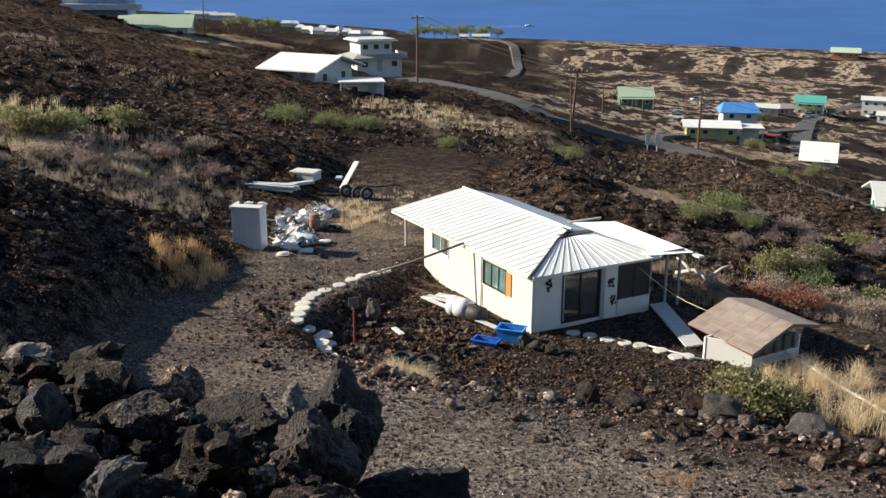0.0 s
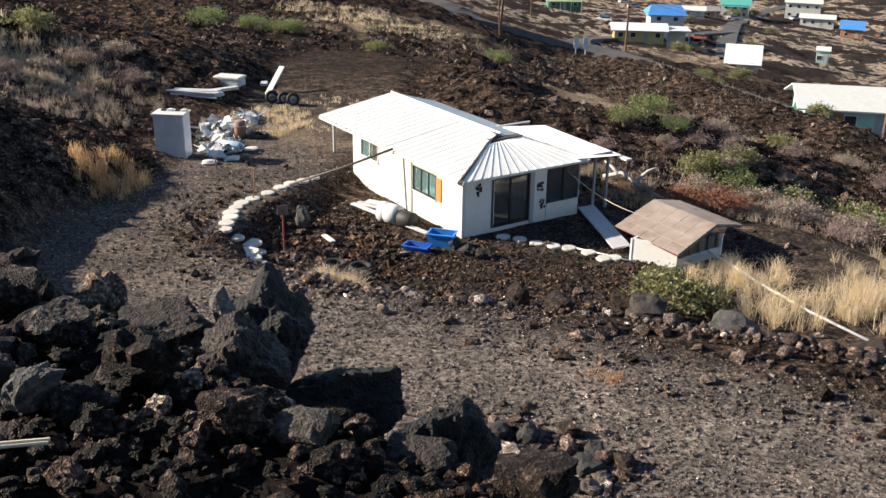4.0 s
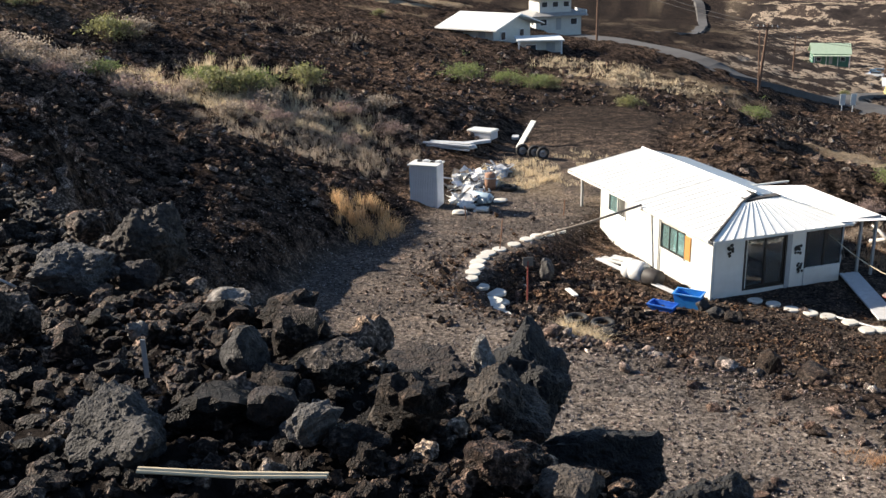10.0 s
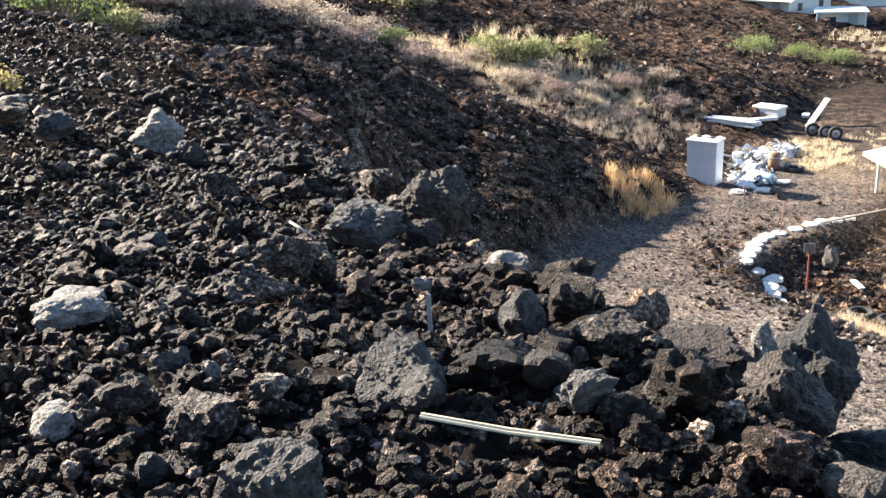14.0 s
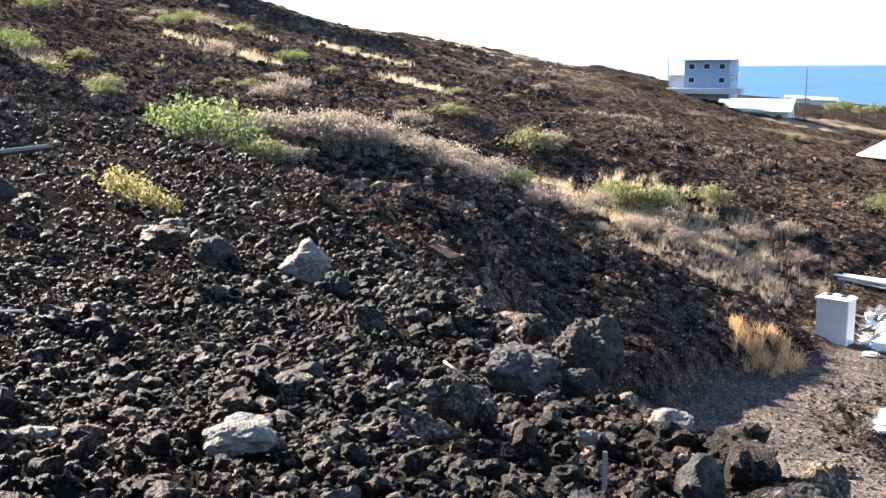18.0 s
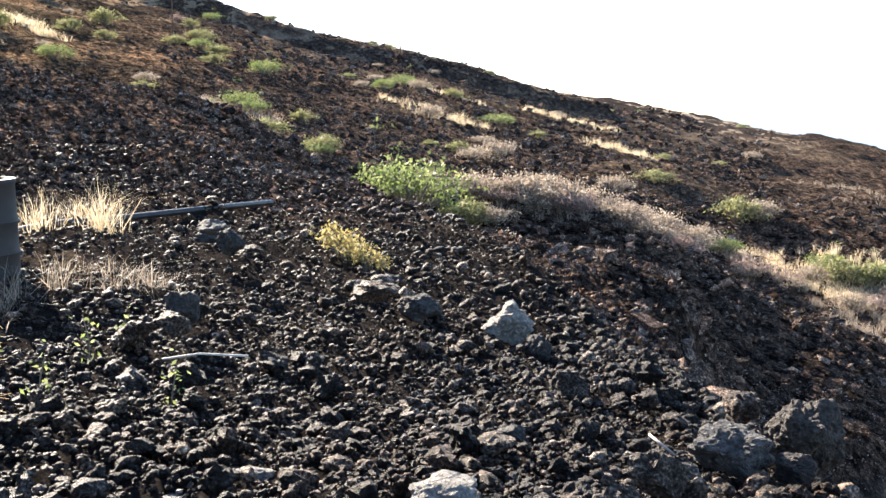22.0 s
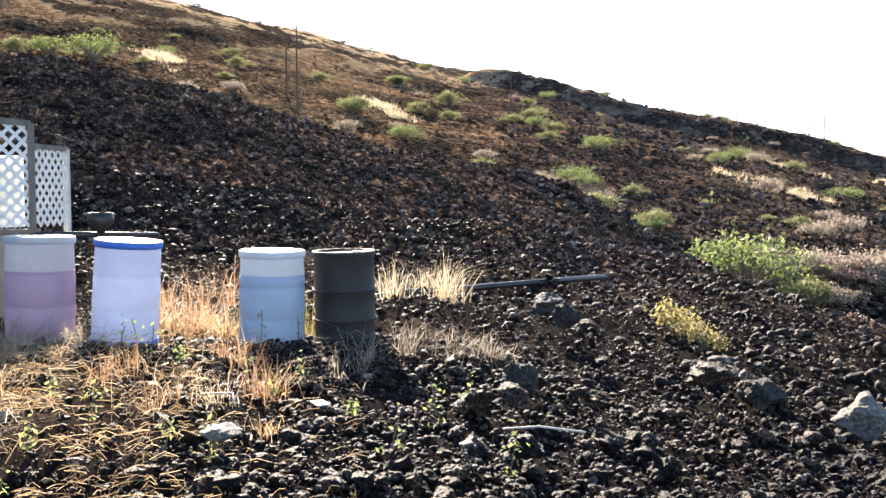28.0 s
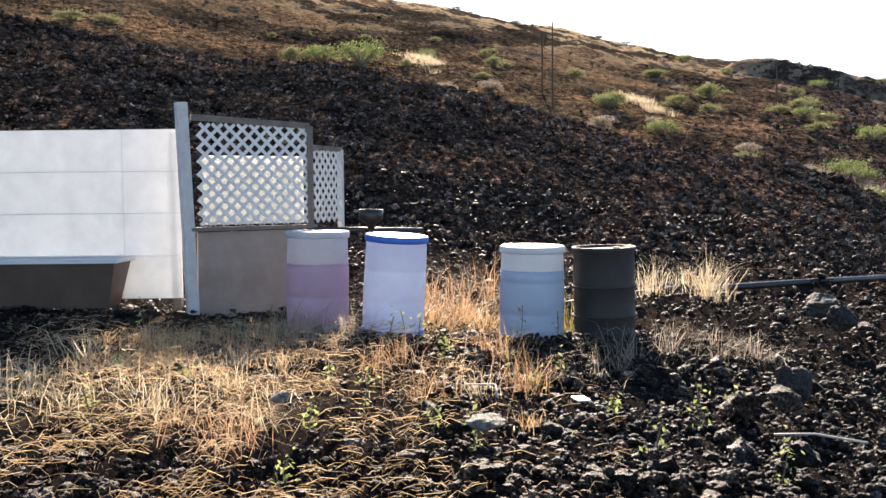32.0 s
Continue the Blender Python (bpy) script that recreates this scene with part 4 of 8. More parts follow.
def bank_spot(az, d):
    """A spot on the plateau by its bearing from where the walk ends."""
    x, y = bearing(az, d)
    k = min(1.0, max(0.0, (az - 15) / 60))
    return x - 0.40 * k, y - 0.25 * k


for k, (bx, by, bz, wide, high, mat, label) in enumerate(BANK_BOULDERS):
    tall = "tall grey-brown" in label
    boulder(bx, by, wide * 1.06, high * 1.2, 41 + k, label, mat, turn=0 if tall else 40 if "pointed" in label else (41 + k) * 37 % 180, z=bz, roll=-38 if tall else 45 if "pointed" in label else 0, fine=5 if wide > 0.29 and by < 5 else 4 if wide > 0.2 else 3)
for bx, by, wide, high, seed, mat in ((5.0, 28.6, 0.9, 1.1, 81, LAVA_BIG), (3.8, 28.5, 0.9, 0.7, 82, LAVA_GREY), (6.2, 28.0, 1.3, 0.8, 83, LAVA_BIG), (8.4, 28.2, 1.0, 0.8, 84, LAVA_BIG),
                                      (8.9, 27.2, 1.5, 1.0, 85, LAVA_BLOCK), (11.2, 26.0, 1.8, 1.1, 86, LAVA_ASH), (14.6, 23.9, 1.4, 1.1, 87, LAVA_RED), (10.4, 23.8, 0.8, 0.7, 88, LAVA_ASH),
                                      (13.8, 21.7, 0.9, 0.6, 89, LAVA_GREY), (3.5, 34.0, 0.6, 0.45, 90, LAVA_GREY), (3.9, 33.4, 0.7, 0.4, 91, LAVA_GREY), (4.5, 33.0, 0.75, 0.45, 92, LAVA_BIG),
                                      (3.4, 17.4, 0.6, 0.45, 93, LAVA_GREY), (4.3, 16.0, 0.6, 0.4, 94, LAVA_GREY), (2.7, 17.6, 0.7, 0.5, 95, LAVA_GREY), (4.6, 16.6, 0.5, 0.35, 96, LAVA_GREY),
                                      (-2.2, 36.3, 0.7, 1.1, 97, LAVA_ASH), (0.2, 31.3, 0.6, 0.35, 98, LAVA_GREY), (1.0, 30.0, 0.5, 0.4, 99, LAVA_BIG)):
    boulder(bx, by, wide, high, seed, "weathered lava boulder edging the gravel drive", mat, turn=seed * 53 % 180, fine=3, group="boulders beside the drive")

# ---- the cabin ----
HOUSE = pose(3.86, 35.0, -11.9, 0, 0, math.degrees(math.atan2(0.475, 0.88)))


def wall_with_holes(name, length, high, thick, holes, m, mat, parent, low=0.0):
    """A wall along x from 0 to length, with openings (x0, x1, z0, z1) through it."""
    bm = bmesh.new()
    xs = sorted({0.0, length, *[h[0] for h in holes], *[h[1] for h in holes]})
    for x0, x1 in zip(xs, xs[1:]):
        cuts = sorted((h[2], h[3]) for h in holes if h[0] < (x0 + x1) / 2 < h[1])
        z = low
        for a, b in cuts + [(high, None)]:
            if a - z > 1e-3:
                box(bm, (x0, 0, z), (x1, thick, a))
            z = b
    bmesh.ops.remove_doubles(bm, verts=bm.verts[:], dist=1e-4)
    bm.transform(m)
    return part(name, bm, mat, parent)


def build_house():
    h = thing("cabin", "small white cabin with low-pitched white metal roof", "house", HOUSE)
    turn = Matrix.Rotation(math.pi / 2, 4, "Z")
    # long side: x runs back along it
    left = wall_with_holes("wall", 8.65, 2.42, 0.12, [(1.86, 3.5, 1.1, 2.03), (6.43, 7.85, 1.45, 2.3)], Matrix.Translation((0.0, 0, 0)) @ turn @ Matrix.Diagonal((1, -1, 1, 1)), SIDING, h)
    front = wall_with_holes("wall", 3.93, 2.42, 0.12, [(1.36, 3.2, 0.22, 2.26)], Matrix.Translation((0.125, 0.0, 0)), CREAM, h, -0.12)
    front.matrix_basis = Matrix()
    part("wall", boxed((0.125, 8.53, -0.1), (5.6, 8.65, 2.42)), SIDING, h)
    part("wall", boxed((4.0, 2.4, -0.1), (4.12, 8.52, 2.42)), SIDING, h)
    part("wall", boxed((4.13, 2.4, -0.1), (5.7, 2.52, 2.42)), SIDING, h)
    part("floor", boxed((0.13, 0.13, 0.08), (3.98, 8.5, 0.2)), INSIDE, h)
    # corner boards, down pipe and skirting
    part("corner_board", boxed((-0.02, -0.02, -0.05), (0.06, -0.003, 2.4), 0.004), WHITE_PAINT, h)
    part("down_pipe", rod(bmesh.new(), (-0.05, 3.62, 0.0), (-0.05, 3.62, 2.3), 0.03), WHITE_PAINT, h)
    part("foundation_post", boxed((3.22, -0.03, -0.5), (3.32, 0.08, -0.1)), DARK_WOOD, h)
    part("foundation_post", boxed((0.3, 0.02, -0.5), (0.42, 0.11, -0.12)), DARK_WOOD, h)
    # windows of the long side
    def window(y0, y1, z0, z1, bars, open_share):
        w = new("window_unit")
        w.parent = h
        f = bmesh.new()
        for a, b in (((-0.03, y0 - 0.04, z0 - 0.04), (0.09, y1 + 0.04, z0)), ((-0.03, y0 - 0.04, z1), (0.09, y1 + 0.04, z1 + 0.04)),
                     ((-0.03, y0 - 0.04, z0), (0.09, y0, z1)), ((-0.03, y1, z0), (0.09, y1 + 0.04, z1))):
            box(f, a, b)
        part("window_frame", f, WHITE_FRAME if bars == 2 else FRAME, w)
        step = (y1 - y0) / bars
        for k in range(bars):
            if k:
                part("mullion", boxed((0.0, y0 + k * step - 0.02, z0), (0.06, y0 + k * step + 0.02, z1)), WHITE_FRAME if k == 1 and bars == 2 else FRAME, w)
            if k >= open_share:
                pane = part("pane", boxed((0.03, y0 + k * step + 0.02, z0), (0.036, y0 + (k + 1) * step - 0.02, z1)), WINDOW_GLASS, w)
                pane.visible_shadow = False
        # Two-bar window: dark sheet painting the unlit room; otherwise teal cloth.
        part("curtain", boxed((0.16, y0 - 0.03, z0 - 0.02), (0.18, y0 + (y1 - y0) * 0.62, z1)), INSIDE if bars == 2 else TEAL_CLOTH, w)
        part("window_sill", boxed((-0.06, y0 - 0.06, z0 - 0.075), (0.06, y1 + 0.06, z0 - 0.04)), WHITE_FRAME, w)
    window(1.86, 3.5, 1.1, 2.03, 3, 0)
    window(6.43, 7.85, 1.45, 2.3, 2, 1)
    part("shutter", boxed((-0.035, 1.42, 1.08), (-0.004, 1.80, 2.02), 0.004), ORANGE_WOOD, h, "orange varnished wooden shutter")
    # sliding glass door
    d = new("sliding_door")
    d.parent = h
    f = bmesh.new()
    for a, b in (((1.36, -0.03, 0.22), (1.43, 0.09, 2.26)), ((3.13, -0.03, 0.22), (3.2, 0.09, 2.26)), ((1.43, -0.03, 2.19), (3.13, 0.09, 2.26)), ((1.43, -0.03, 0.22), (3.13, 0.09, 0.27))):
        box(f, a, b)
    part("door_frame", f, FRAME, d)
    for x0, x1, y in ((1.44, 2.32, 0.06), (2.26, 3.12, 0.02)):
        leaf = bmesh.new()
        for a, b in (((x0, y, 0.28), (x0 + 0.06, y + 0.03, 2.18)), ((x1 - 0.06, y, 0.28), (x1, y + 0.03, 2.18)), ((x0 + 0.06, y, 2.1), (x1 - 0.06, y + 0.03, 2.18)), ((x0 + 0.06, y, 0.28), (x1 - 0.06, y + 0.03, 0.36))):
            box(leaf, a, b)
        sl = part("door_leaf", leaf, FRAME, d)
        g = part("pane", boxed((x0 + 0.06, y + 0.012, 0.36), (x1 - 0.06, y + 0.018, 2.1)), DOOR_GLASS, sl)
        g.visible_shadow = False
    part("curtain", boxed((2.5, 0.2, 0.25), (3.1, 0.23, 2.2)), CURTAIN, d)
    part("trim", boxed((3.21, -0.03, -0.1), (3.42, -0.004, 2.3)), GREY_TRIM, h, "grey painted board beside the door")
    # painted leaf wreaths on the gable end
    for cx, cz in ((0.72, 1.85), (3.72, 1.5), (3.85, 0.75)):
        rng = random.Random(int(cx * 100))
        wreath = bmesh.new()
        for _ in range(11):
            a, r = rng.uniform(0, 6.3), rng.uniform(0.04, 0.2)
            p = (cx + r * math.cos(a) * 0.8, -0.02, cz + r * math.sin(a) * 1.25)
            bmesh.ops.create_circle(wreath, cap_ends=True, segments=8, radius=rng.uniform(0.05, 0.075), matrix=Matrix.Translation(p) @ Matrix.Rotation(math.pi / 2, 4, "X"))
        part("leaf_wreath", wreath, WREATH, h, "dark leaf-shaped wall ornament")
    # screened porch
    porch = new("porch")
    porch.parent = h
    part("porch_floor", boxed((4.08, 0.03, -0.15), (7.3, 2.38, -0.02)), DARK_WOOD, porch)
    part("low_wall", boxed((4.07, -0.02, -0.02), (5.72, 0.06, 0.74)), WHITE_PAINT, porch, "low white board wall of the porch")
    for x in (4.1, 4.9, 5.72):
        part("screen_post", boxed((x - 0.035, -0.03, 0.75), (x + 0.035, 0.05, 2.4)), FRAME if x < 5.5 else GREY_TRIM, porch)
    scr = part("screen", boxed((4.14, 0.0, 0.76), (5.68, 0.008, 2.36)), SCREEN, porch, "dark insect screen")
    scr.visible_shadow = False
    for x, y in ((6.55, 0.0), (7.25, 0.0), (7.3, 4.4)):
        part("porch_post", boxed((x - 0.045, y - 0.045, -0.3), (x + 0.045, y + 0.045, 2.36)), GREY_TRIM, porch)
    part("eave_beam", boxed((4.1, -0.06, 2.37), (7.4, 0.0, 2.47)), GREY_TRIM, porch)
    for k, p in enumerate((5.72, 5.9)):
        part("pot_hanger", rod(bmesh.new(), (p, -0.1, 1.1 + 0.1 * k), (p, -0.1, 1.3 + 0.1 * k), 0.04), FRAME, porch)
    # roof: ribbed panels, laid in courses from ridge to eave
    roof = new("roof")
    roof.parent = h
    ridge = lambda y, dz=0.0: Vector((3.62, y, 3.08 + dz))
    def course(y0, y1, dz, n, xe=-0.28, ze=2.43):
        for k in range(n):
            a, b = y0 + (y1 - y0) * k / n, y0 + (y1 - y0) * (k + 1) / n
            part("roof_panel", sheet(ridge(a, dz), ridge(b, dz), (xe, b, ze + dz), (xe, a, ze + dz), 2, 0.021), ROOF_METAL, roof)
    course(5.3, 11.4, 0.035, 7, -0.30)
    for k in range(6):
        a, b = -0.12 + 5.45 * k / 6, -0.12 + 5.45 * (k + 1) / 6
        ta, tb = max(a, 2.75), max(b, 2.75)
        fa, fb = (a + 0.12) / 2.87 if a < 2.75 else 1.0, (b + 0.12) / 2.87 if b < 2.75 else 1.0
        pa = Vector((-0.28, -0.12, 2.43)).lerp(ridge(2.75), fa) if a < 2.75 else ridge(a)
        pb = Vector((-0.28, -0.12, 2.43)).lerp(ridge(2.75), fb) if b < 2.75 else ridge(b)
        part("roof_panel", sheet(pa, pb, (-0.28, b, 2.43), (-0.28, a, 2.43), 2, 0.021), ROOF_METAL, roof)
    for k in range(7):
        u, v = k / 7, (k + 1) / 7
        e0, e1 = Vector((-0.22, -0.3, 2.41)), Vector((5.95, -0.42, 2.41))
        tl, tr = Vector((2.55, 2.0, 2.93)), Vector((4.3, 2.3, 2.93))
        part("roof_panel", sheet(tl.lerp(tr, u), tl.lerp(tr, v), e0.lerp(e1, v), e0.lerp(e1, u), 2, 0.021), ROOF_METAL, roof)
    for k in range(10):
        a, b = -0.35 + 11.6 * k / 10, -0.35 + 11.6 * (k + 1) / 10
        ra, rb = max(a, 2.6), max(b, 2.6)
        part("roof_panel", sheet(ridge(ra, 0.01) if a > 2.5 else Vector((4.3 + (a + 0.35) * -0.24, max(a, 2.3), 2.95)), ridge(rb, 0.01) if b > 2.5 else Vector((4.2, max(b, 2.35), 2.96)),
                                 (6.0, b, 2.42), (6.0, a, 2.42), 4), ROOF_METAL, roof)
    part("ridge_cap", tube(bmesh.new(), [ridge(2.6, 0.03), ridge(7, 0.045), ridge(11.45, 0.05)], 0.05, 6), ROOF_METAL, roof)
    part("hip_cap", tube(bmesh.new(), [Vector((-0.26, -0.2, 2.46)), Vector((1.4, 1.1, 2.74)), Vector((2.55, 2.05, 2.95)), ridge(2.7, 0.0)], 0.045, 6), RIDGE_DARK, roof, "dark ragged sealing strip on the hip")
    # Solid dark box: the shade of the slit between sheets put into colour.
    gap = bmesh.new()
    box(gap, (2.9, 2.25, 2.84), (4.5, 2.6, 2.99))
    part("roof_gap", gap, INSIDE, roof, "dark block painting the shaded gap between roof sheets")
    for k in range(5):
        a, b = k / 5, (k + 1) / 5
        t0, t1, u0, u1 = Vector((5.3, 4.95, 2.62)), Vector((7.45, 4.5, 2.52)), Vector((5.3, -0.3, 2.5)), Vector((7.6, -0.35, 2.33))
        part("porch_roof_panel", sheet(t0.lerp(t1, a), t0.lerp(t1, b), u0.lerp(u1, b), u0.lerp(u1, a), 4), GALV_WHITE, roof)
    part("batten", boxed((5.2, 4.95, 2.63), (7.0, 5.02, 2.69)), WHITE_PAINT, roof)
    part("fascia", boxed((-0.31, -0.1, 2.32), (-0.285, 11.35, 2.425)), WHITE_PAINT, roof)
    part("fascia", boxed((-0.22, -0.34, 2.31), (5.9, -0.315, 2.40)), WHITE_PAINT, roof)
    part("gable_board", boxed((0.2, 11.2, 2.36), (6.0, 11.24, 2.46)), WHITE_PAINT, roof)
    for x in (0.3, 5.6):
        part("rear_post", boxed((x - 0.05, 11.0, -0.1), (x + 0.05, 11.1, 2.4)), GREY_TRIM, h)
    part("gutter_end", boxed((7.45, -0.85, 2.22), (7.75, -0.3, 2.3), 0.01), WHITE_PAINT, roof)
    part("ceiling", boxed((-0.2, -0.1, 2.3), (5.9, 8.6, 2.31)), CREAM, h)
    return h


TEAL_CLOTH = surface("teal_curtain", (0.02, 0.06, 0.065), (0.05, 0.11, 0.115), 5, 0.9, bump=0.1)
WREATH = surface("dark_metal_leaves", (0.02, 0.02, 0.018), (0.05, 0.045, 0.04), 20, 0.6, 0.3)
SCREEN = glass("insect_screen", (0.25, 0.27, 0.28), 0.2)
RIDGE_DARK = surface("dark_sealant", (0.05, 0.045, 0.04), (0.18, 0.16, 0.14), 16, 0.9, bump=0.5)
GALV_WHITE = surface("dull_white_sheet", (0.64, 0.655, 0.68), (0.78, 0.79, 0.81), 3, 0.45, 0.05, 0.08, stain=(0.56, 0.56, 0.56))
build_house()


# ---- shed, ramp and yard things ----
GREY_BOARD2 = surface("pale_grey_boards", (0.42, 0.43, 0.44), (0.60, 0.61, 0.62), 5, 0.8, bump=0.3)


def build_hut_at():
    """The hut: walls in plan by their corners, a gable roof whose ridge runs away from the drive."""
    z = -12.0
    P = [Vector(v) for v in ((9.75, 32.6, z), (11.2, 31.65, z), (13.3, 32.9, z), (11.9, 34.2, z))]
    h = thing("garden_hut", "low white hut with a worn brown sheeted gable roof", "hut")
    high = 0.98
    def slab(name, a, b, z0, z1, mat, thick=0.07, label=""):
        d = (b - a).normalized()
        nrm = Vector((-d.y, d.x, 0)) * thick
        bm = bmesh.new()
        vs = [bm.verts.new(v + Vector((0, 0, k))) for k in (z0, z1) for v in (a, b, b + nrm, a + nrm)]
        for f in ((0, 1, 2, 3), (4, 5, 6, 7), (0, 1, 5, 4), (1, 2, 6, 5), (2, 3, 7, 6), (3, 0, 4, 7)):
            bm.faces.new([vs[i] for i in f])
        bmesh.ops.recalc_face_normals(bm, faces=bm.faces[:])
        return part(name, bm, mat, h, label)
    slab("wall", P[0], P[1], -0.1, high, ROOF_METAL)
    slab("wall", P[1], P[2], -0.1, 0.5, CREAM, label="white board side wall, open above")
    slab("wall", P[2], P[3], -0.1, high, ROOF_METAL)
    slab("wall", P[3], P[0], -0.1, high, ROOF_METAL)
    inner = [p.lerp((P[0] + P[2]) / 2, 0.12) for p in P]
    slab("inner_wall", inner[1], inner[2], 0.4, 1.0, DARK_WOOD, 0.03, "dark wooden boards inside the hut")
    for k in range(5):
        q = P[1].lerp(P[2], 0.08 + 0.2 * k)
        part("stud", boxed(q + Vector((-0.04, 0.0, 0.5)), q + Vector((0.04, 0.08, 1.1))), DARK_WOOD, h)
    slab("loose_board", P[1].lerp(P[2], 0.25) + Vector((0.06, -0.1, 0)), P[1].lerp(P[2], 0.8) + Vector((0.06, -0.1, 0)), 0.22, 0.42, CREAM, 0.02)
    # the roof: near eave over wall 0-1, ridge between, far eave beyond wall 2-3
    ea, eb = Vector((9.55, 33.95, -11.02)), Vector((11.02, 30.95, -11.02))
    ra, rb = Vector((11.35, 35.4, -10.52)), Vector((12.85, 32.5, -10.52))
    fa, fb = ra + Vector((1.35, 1.05, -0.42)), rb + Vector((1.35, 1.05, -0.42))
    roof = new("roof")
    roof.parent = h
    for n, (t0, t1, b0, b1) in enumerate(((ra, rb, ea, eb), (rb, ra, fb, fa))):
        rows, cols = 4, 5
        for i in range(rows):
            for j in range(cols):
                u0, u1, v0, v1 = j / cols, (j + 1) / cols - 0.003, i / rows, (i + 1) / rows + 0.04
                q = [t0.lerp(t1, u0).lerp(b0.lerp(b1, u0), v) for v in (v0, min(v1, 1.03))] + [t0.lerp(t1, u1).lerp(b0.lerp(b1, u1), v) for v in (min(v1, 1.03), v0)]
                bm = bmesh.new()
                lift = [Vector((0, 0, 0.0)), Vector((0, 0, 0.010 + 0.006 * ((i * 7 + j * 3) % 3))), Vector((0, 0, 0.010 + 0.006 * ((i * 5 + j) % 3))), Vector((0, 0, 0.0))]
                top = [bm.verts.new(p + l + Vector((0, 0, 0.022))) for p, l in zip(q, lift)]
                bot = [bm.verts.new(p + l) for p, l in zip(q, lift)]
                bm.faces.new(top), bm.faces.new(bot[::-1])
                for k in range(4):
                    bm.faces.new((top[k], bot[k], bot[(k + 1) % 4], top[(k + 1) % 4]))
                bmesh.ops.recalc_face_normals(bm, faces=bm.faces[:])
                part("roof_sheet", bm, SHINGLE, roof)
    part("red_fascia", tube(bmesh.new(), [ea + Vector((0, 0, -0.04)), eb + Vector((0, 0, -0.04))], 0.04, 4), RED_TRIM, h, "faded red eave board")
    part("red_fascia", tube(bmesh.new(), [eb + Vector((0, 0, -0.04)), rb + Vector((0, 0, -0.05))], 0.04, 4), DARK_WOOD, h)
    part("barge_board", tube(bmesh.new(), [rb + Vector((0, 0, -0.05)), fb + Vector((0, 0, -0.05))], 0.035, 4), DARK_WOOD, h)
    return h


SHINGLE = surface("worn_brown_roofing", (0.12, 0.075, 0.058), (0.34, 0.27, 0.23), 1.9, 0.85, bump=0.35, where="World", stain=(0.42, 0.36, 0.30), vary=0.04)
build_hut_at()

r = thing("plank_ramp", "grey plank ramp leading down from the porch", "ramp")
a, b = HOUSE @ Vector((5.85, -0.1, 0.30)), Vector((9.45, 33.3, -11.68))
side = Vector((0.46, 0.2, 0))
for k in range(3):
    p, q = a + side * (k / 2), b + side * (k / 2)
    bm = bmesh.new()
    d = (q - p)
    box(bm, (-0.13, 0, -0.03), (0.13, d.length, 0.03))
    bm.transform(Matrix.Translation(p) @ d.to_track_quat("Y", "Z").to_matrix().to_4x4())
    part("plank", bm, GREY_BOARD2, r)


def stepping_stone(x, y, wide, seed, group):
    rng = random.Random(seed)
    bm = bmesh.new()
    n = 14
    ring = [(math.cos(k * math.tau / n) * wide / 2 * rng.uniform(0.9, 1.06), math.sin(k * math.tau / n) * wide / 2 * rng.uniform(0.85, 1.05)) for k in range(n)]
    lo, mid, hi = ([bm.verts.new((u * s, v * s, z)) for u, v in ring] for s, z in ((1.0, -0.04), (1.0, 0.035), (0.93, 0.055)))
    for p, q in ((lo, mid), (mid, hi)):
        for k in range(n):
            bm.faces.new((p[k], p[(k + 1) % n], q[(k + 1) % n], q[k]))
    bm.faces.new(hi)
    ob = part("stepping_stone", bm, STEPPING)
    ob.location, ob.rotation_euler = (x, y, level(x, y, True) + 0.025), (rng.uniform(-0.03, 0.03), rng.uniform(-0.03, 0.03), rng.uniform(0, 3))
    return tagged(ob, "pale round concrete stepping stone set in cinder", "stepping stone", group)


for k, (x, y, w) in enumerate(((-1.9, 40.8, 0.7), (-2.36, 40.2, 0.85), (-2.86, 39.7, 0.9), (-3.25, 39.2, 0.9), (-3.7, 38.4, 0.85), (-4.2, 37.6, 0.9), (-4.58, 37.0, 0.85), (-4.72, 36.4, 0.8), (-4.85, 35.8, 0.9),
                                (-4.8, 35.2, 0.85), (-4.88, 34.6, 0.8), (-4.85, 34.1, 0.75), (-4.45, 33.9, 0.8), (-4.0, 34.0, 1.0), (-3.75, 33.6, 0.8), (-3.95, 32.9, 0.95), (-3.78, 32.2, 0.9), (-3.5, 31.75, 0.8), (-2.9, 31.6, 0.95), (-2.3, 30.9, 0.7))):
    stepping_stone(x, y, w * (0.66 if k < 6 else 0.74 if k < 13 else 0.9), k, "stones of the curved path")
for k, (x, y) in enumerate(((5.46, 35.0), (6.06, 34.74), (6.62, 34.3), (7.22, 34.0), (7.75, 33.72), (8.4, 33.25), (8.8, 32.6), (9.25, 32.75))):
    stepping_stone(x, y, 0.55, 50 + k, "stones along the gable end")
for k, (x, y) in enumerate(((5.34, 27.9), (5.78, 27.4), (7.56, 26.3), (8.72, 25.2))):
    stepping_stone(x, y, 0.8, 70 + k, "stones beside the rock kerb")

# ---- drums, lattice screen and trough on the plateau ----
def drum_profile(r=0.285, h=0.88, rims=(0.30, 0.60)):
    pts = [(0.0, 0.02), (r - 0.03, 0.02), (r - 0.02, 0.0), (r, 0.0), (r, 0.03), (r - 0.012, 0.045)]
    for z in rims:
        pts += [(r - 0.012, z * h - 0.03), (r + 0.003, z * h), (r - 0.012, z * h + 0.03)]
    return pts + [(r - 0.012, h - 0.05), (r, h - 0.03), (r, h), (r - 0.02, h), (r - 0.028, h - 0.02), (0.0, h - 0.015)]


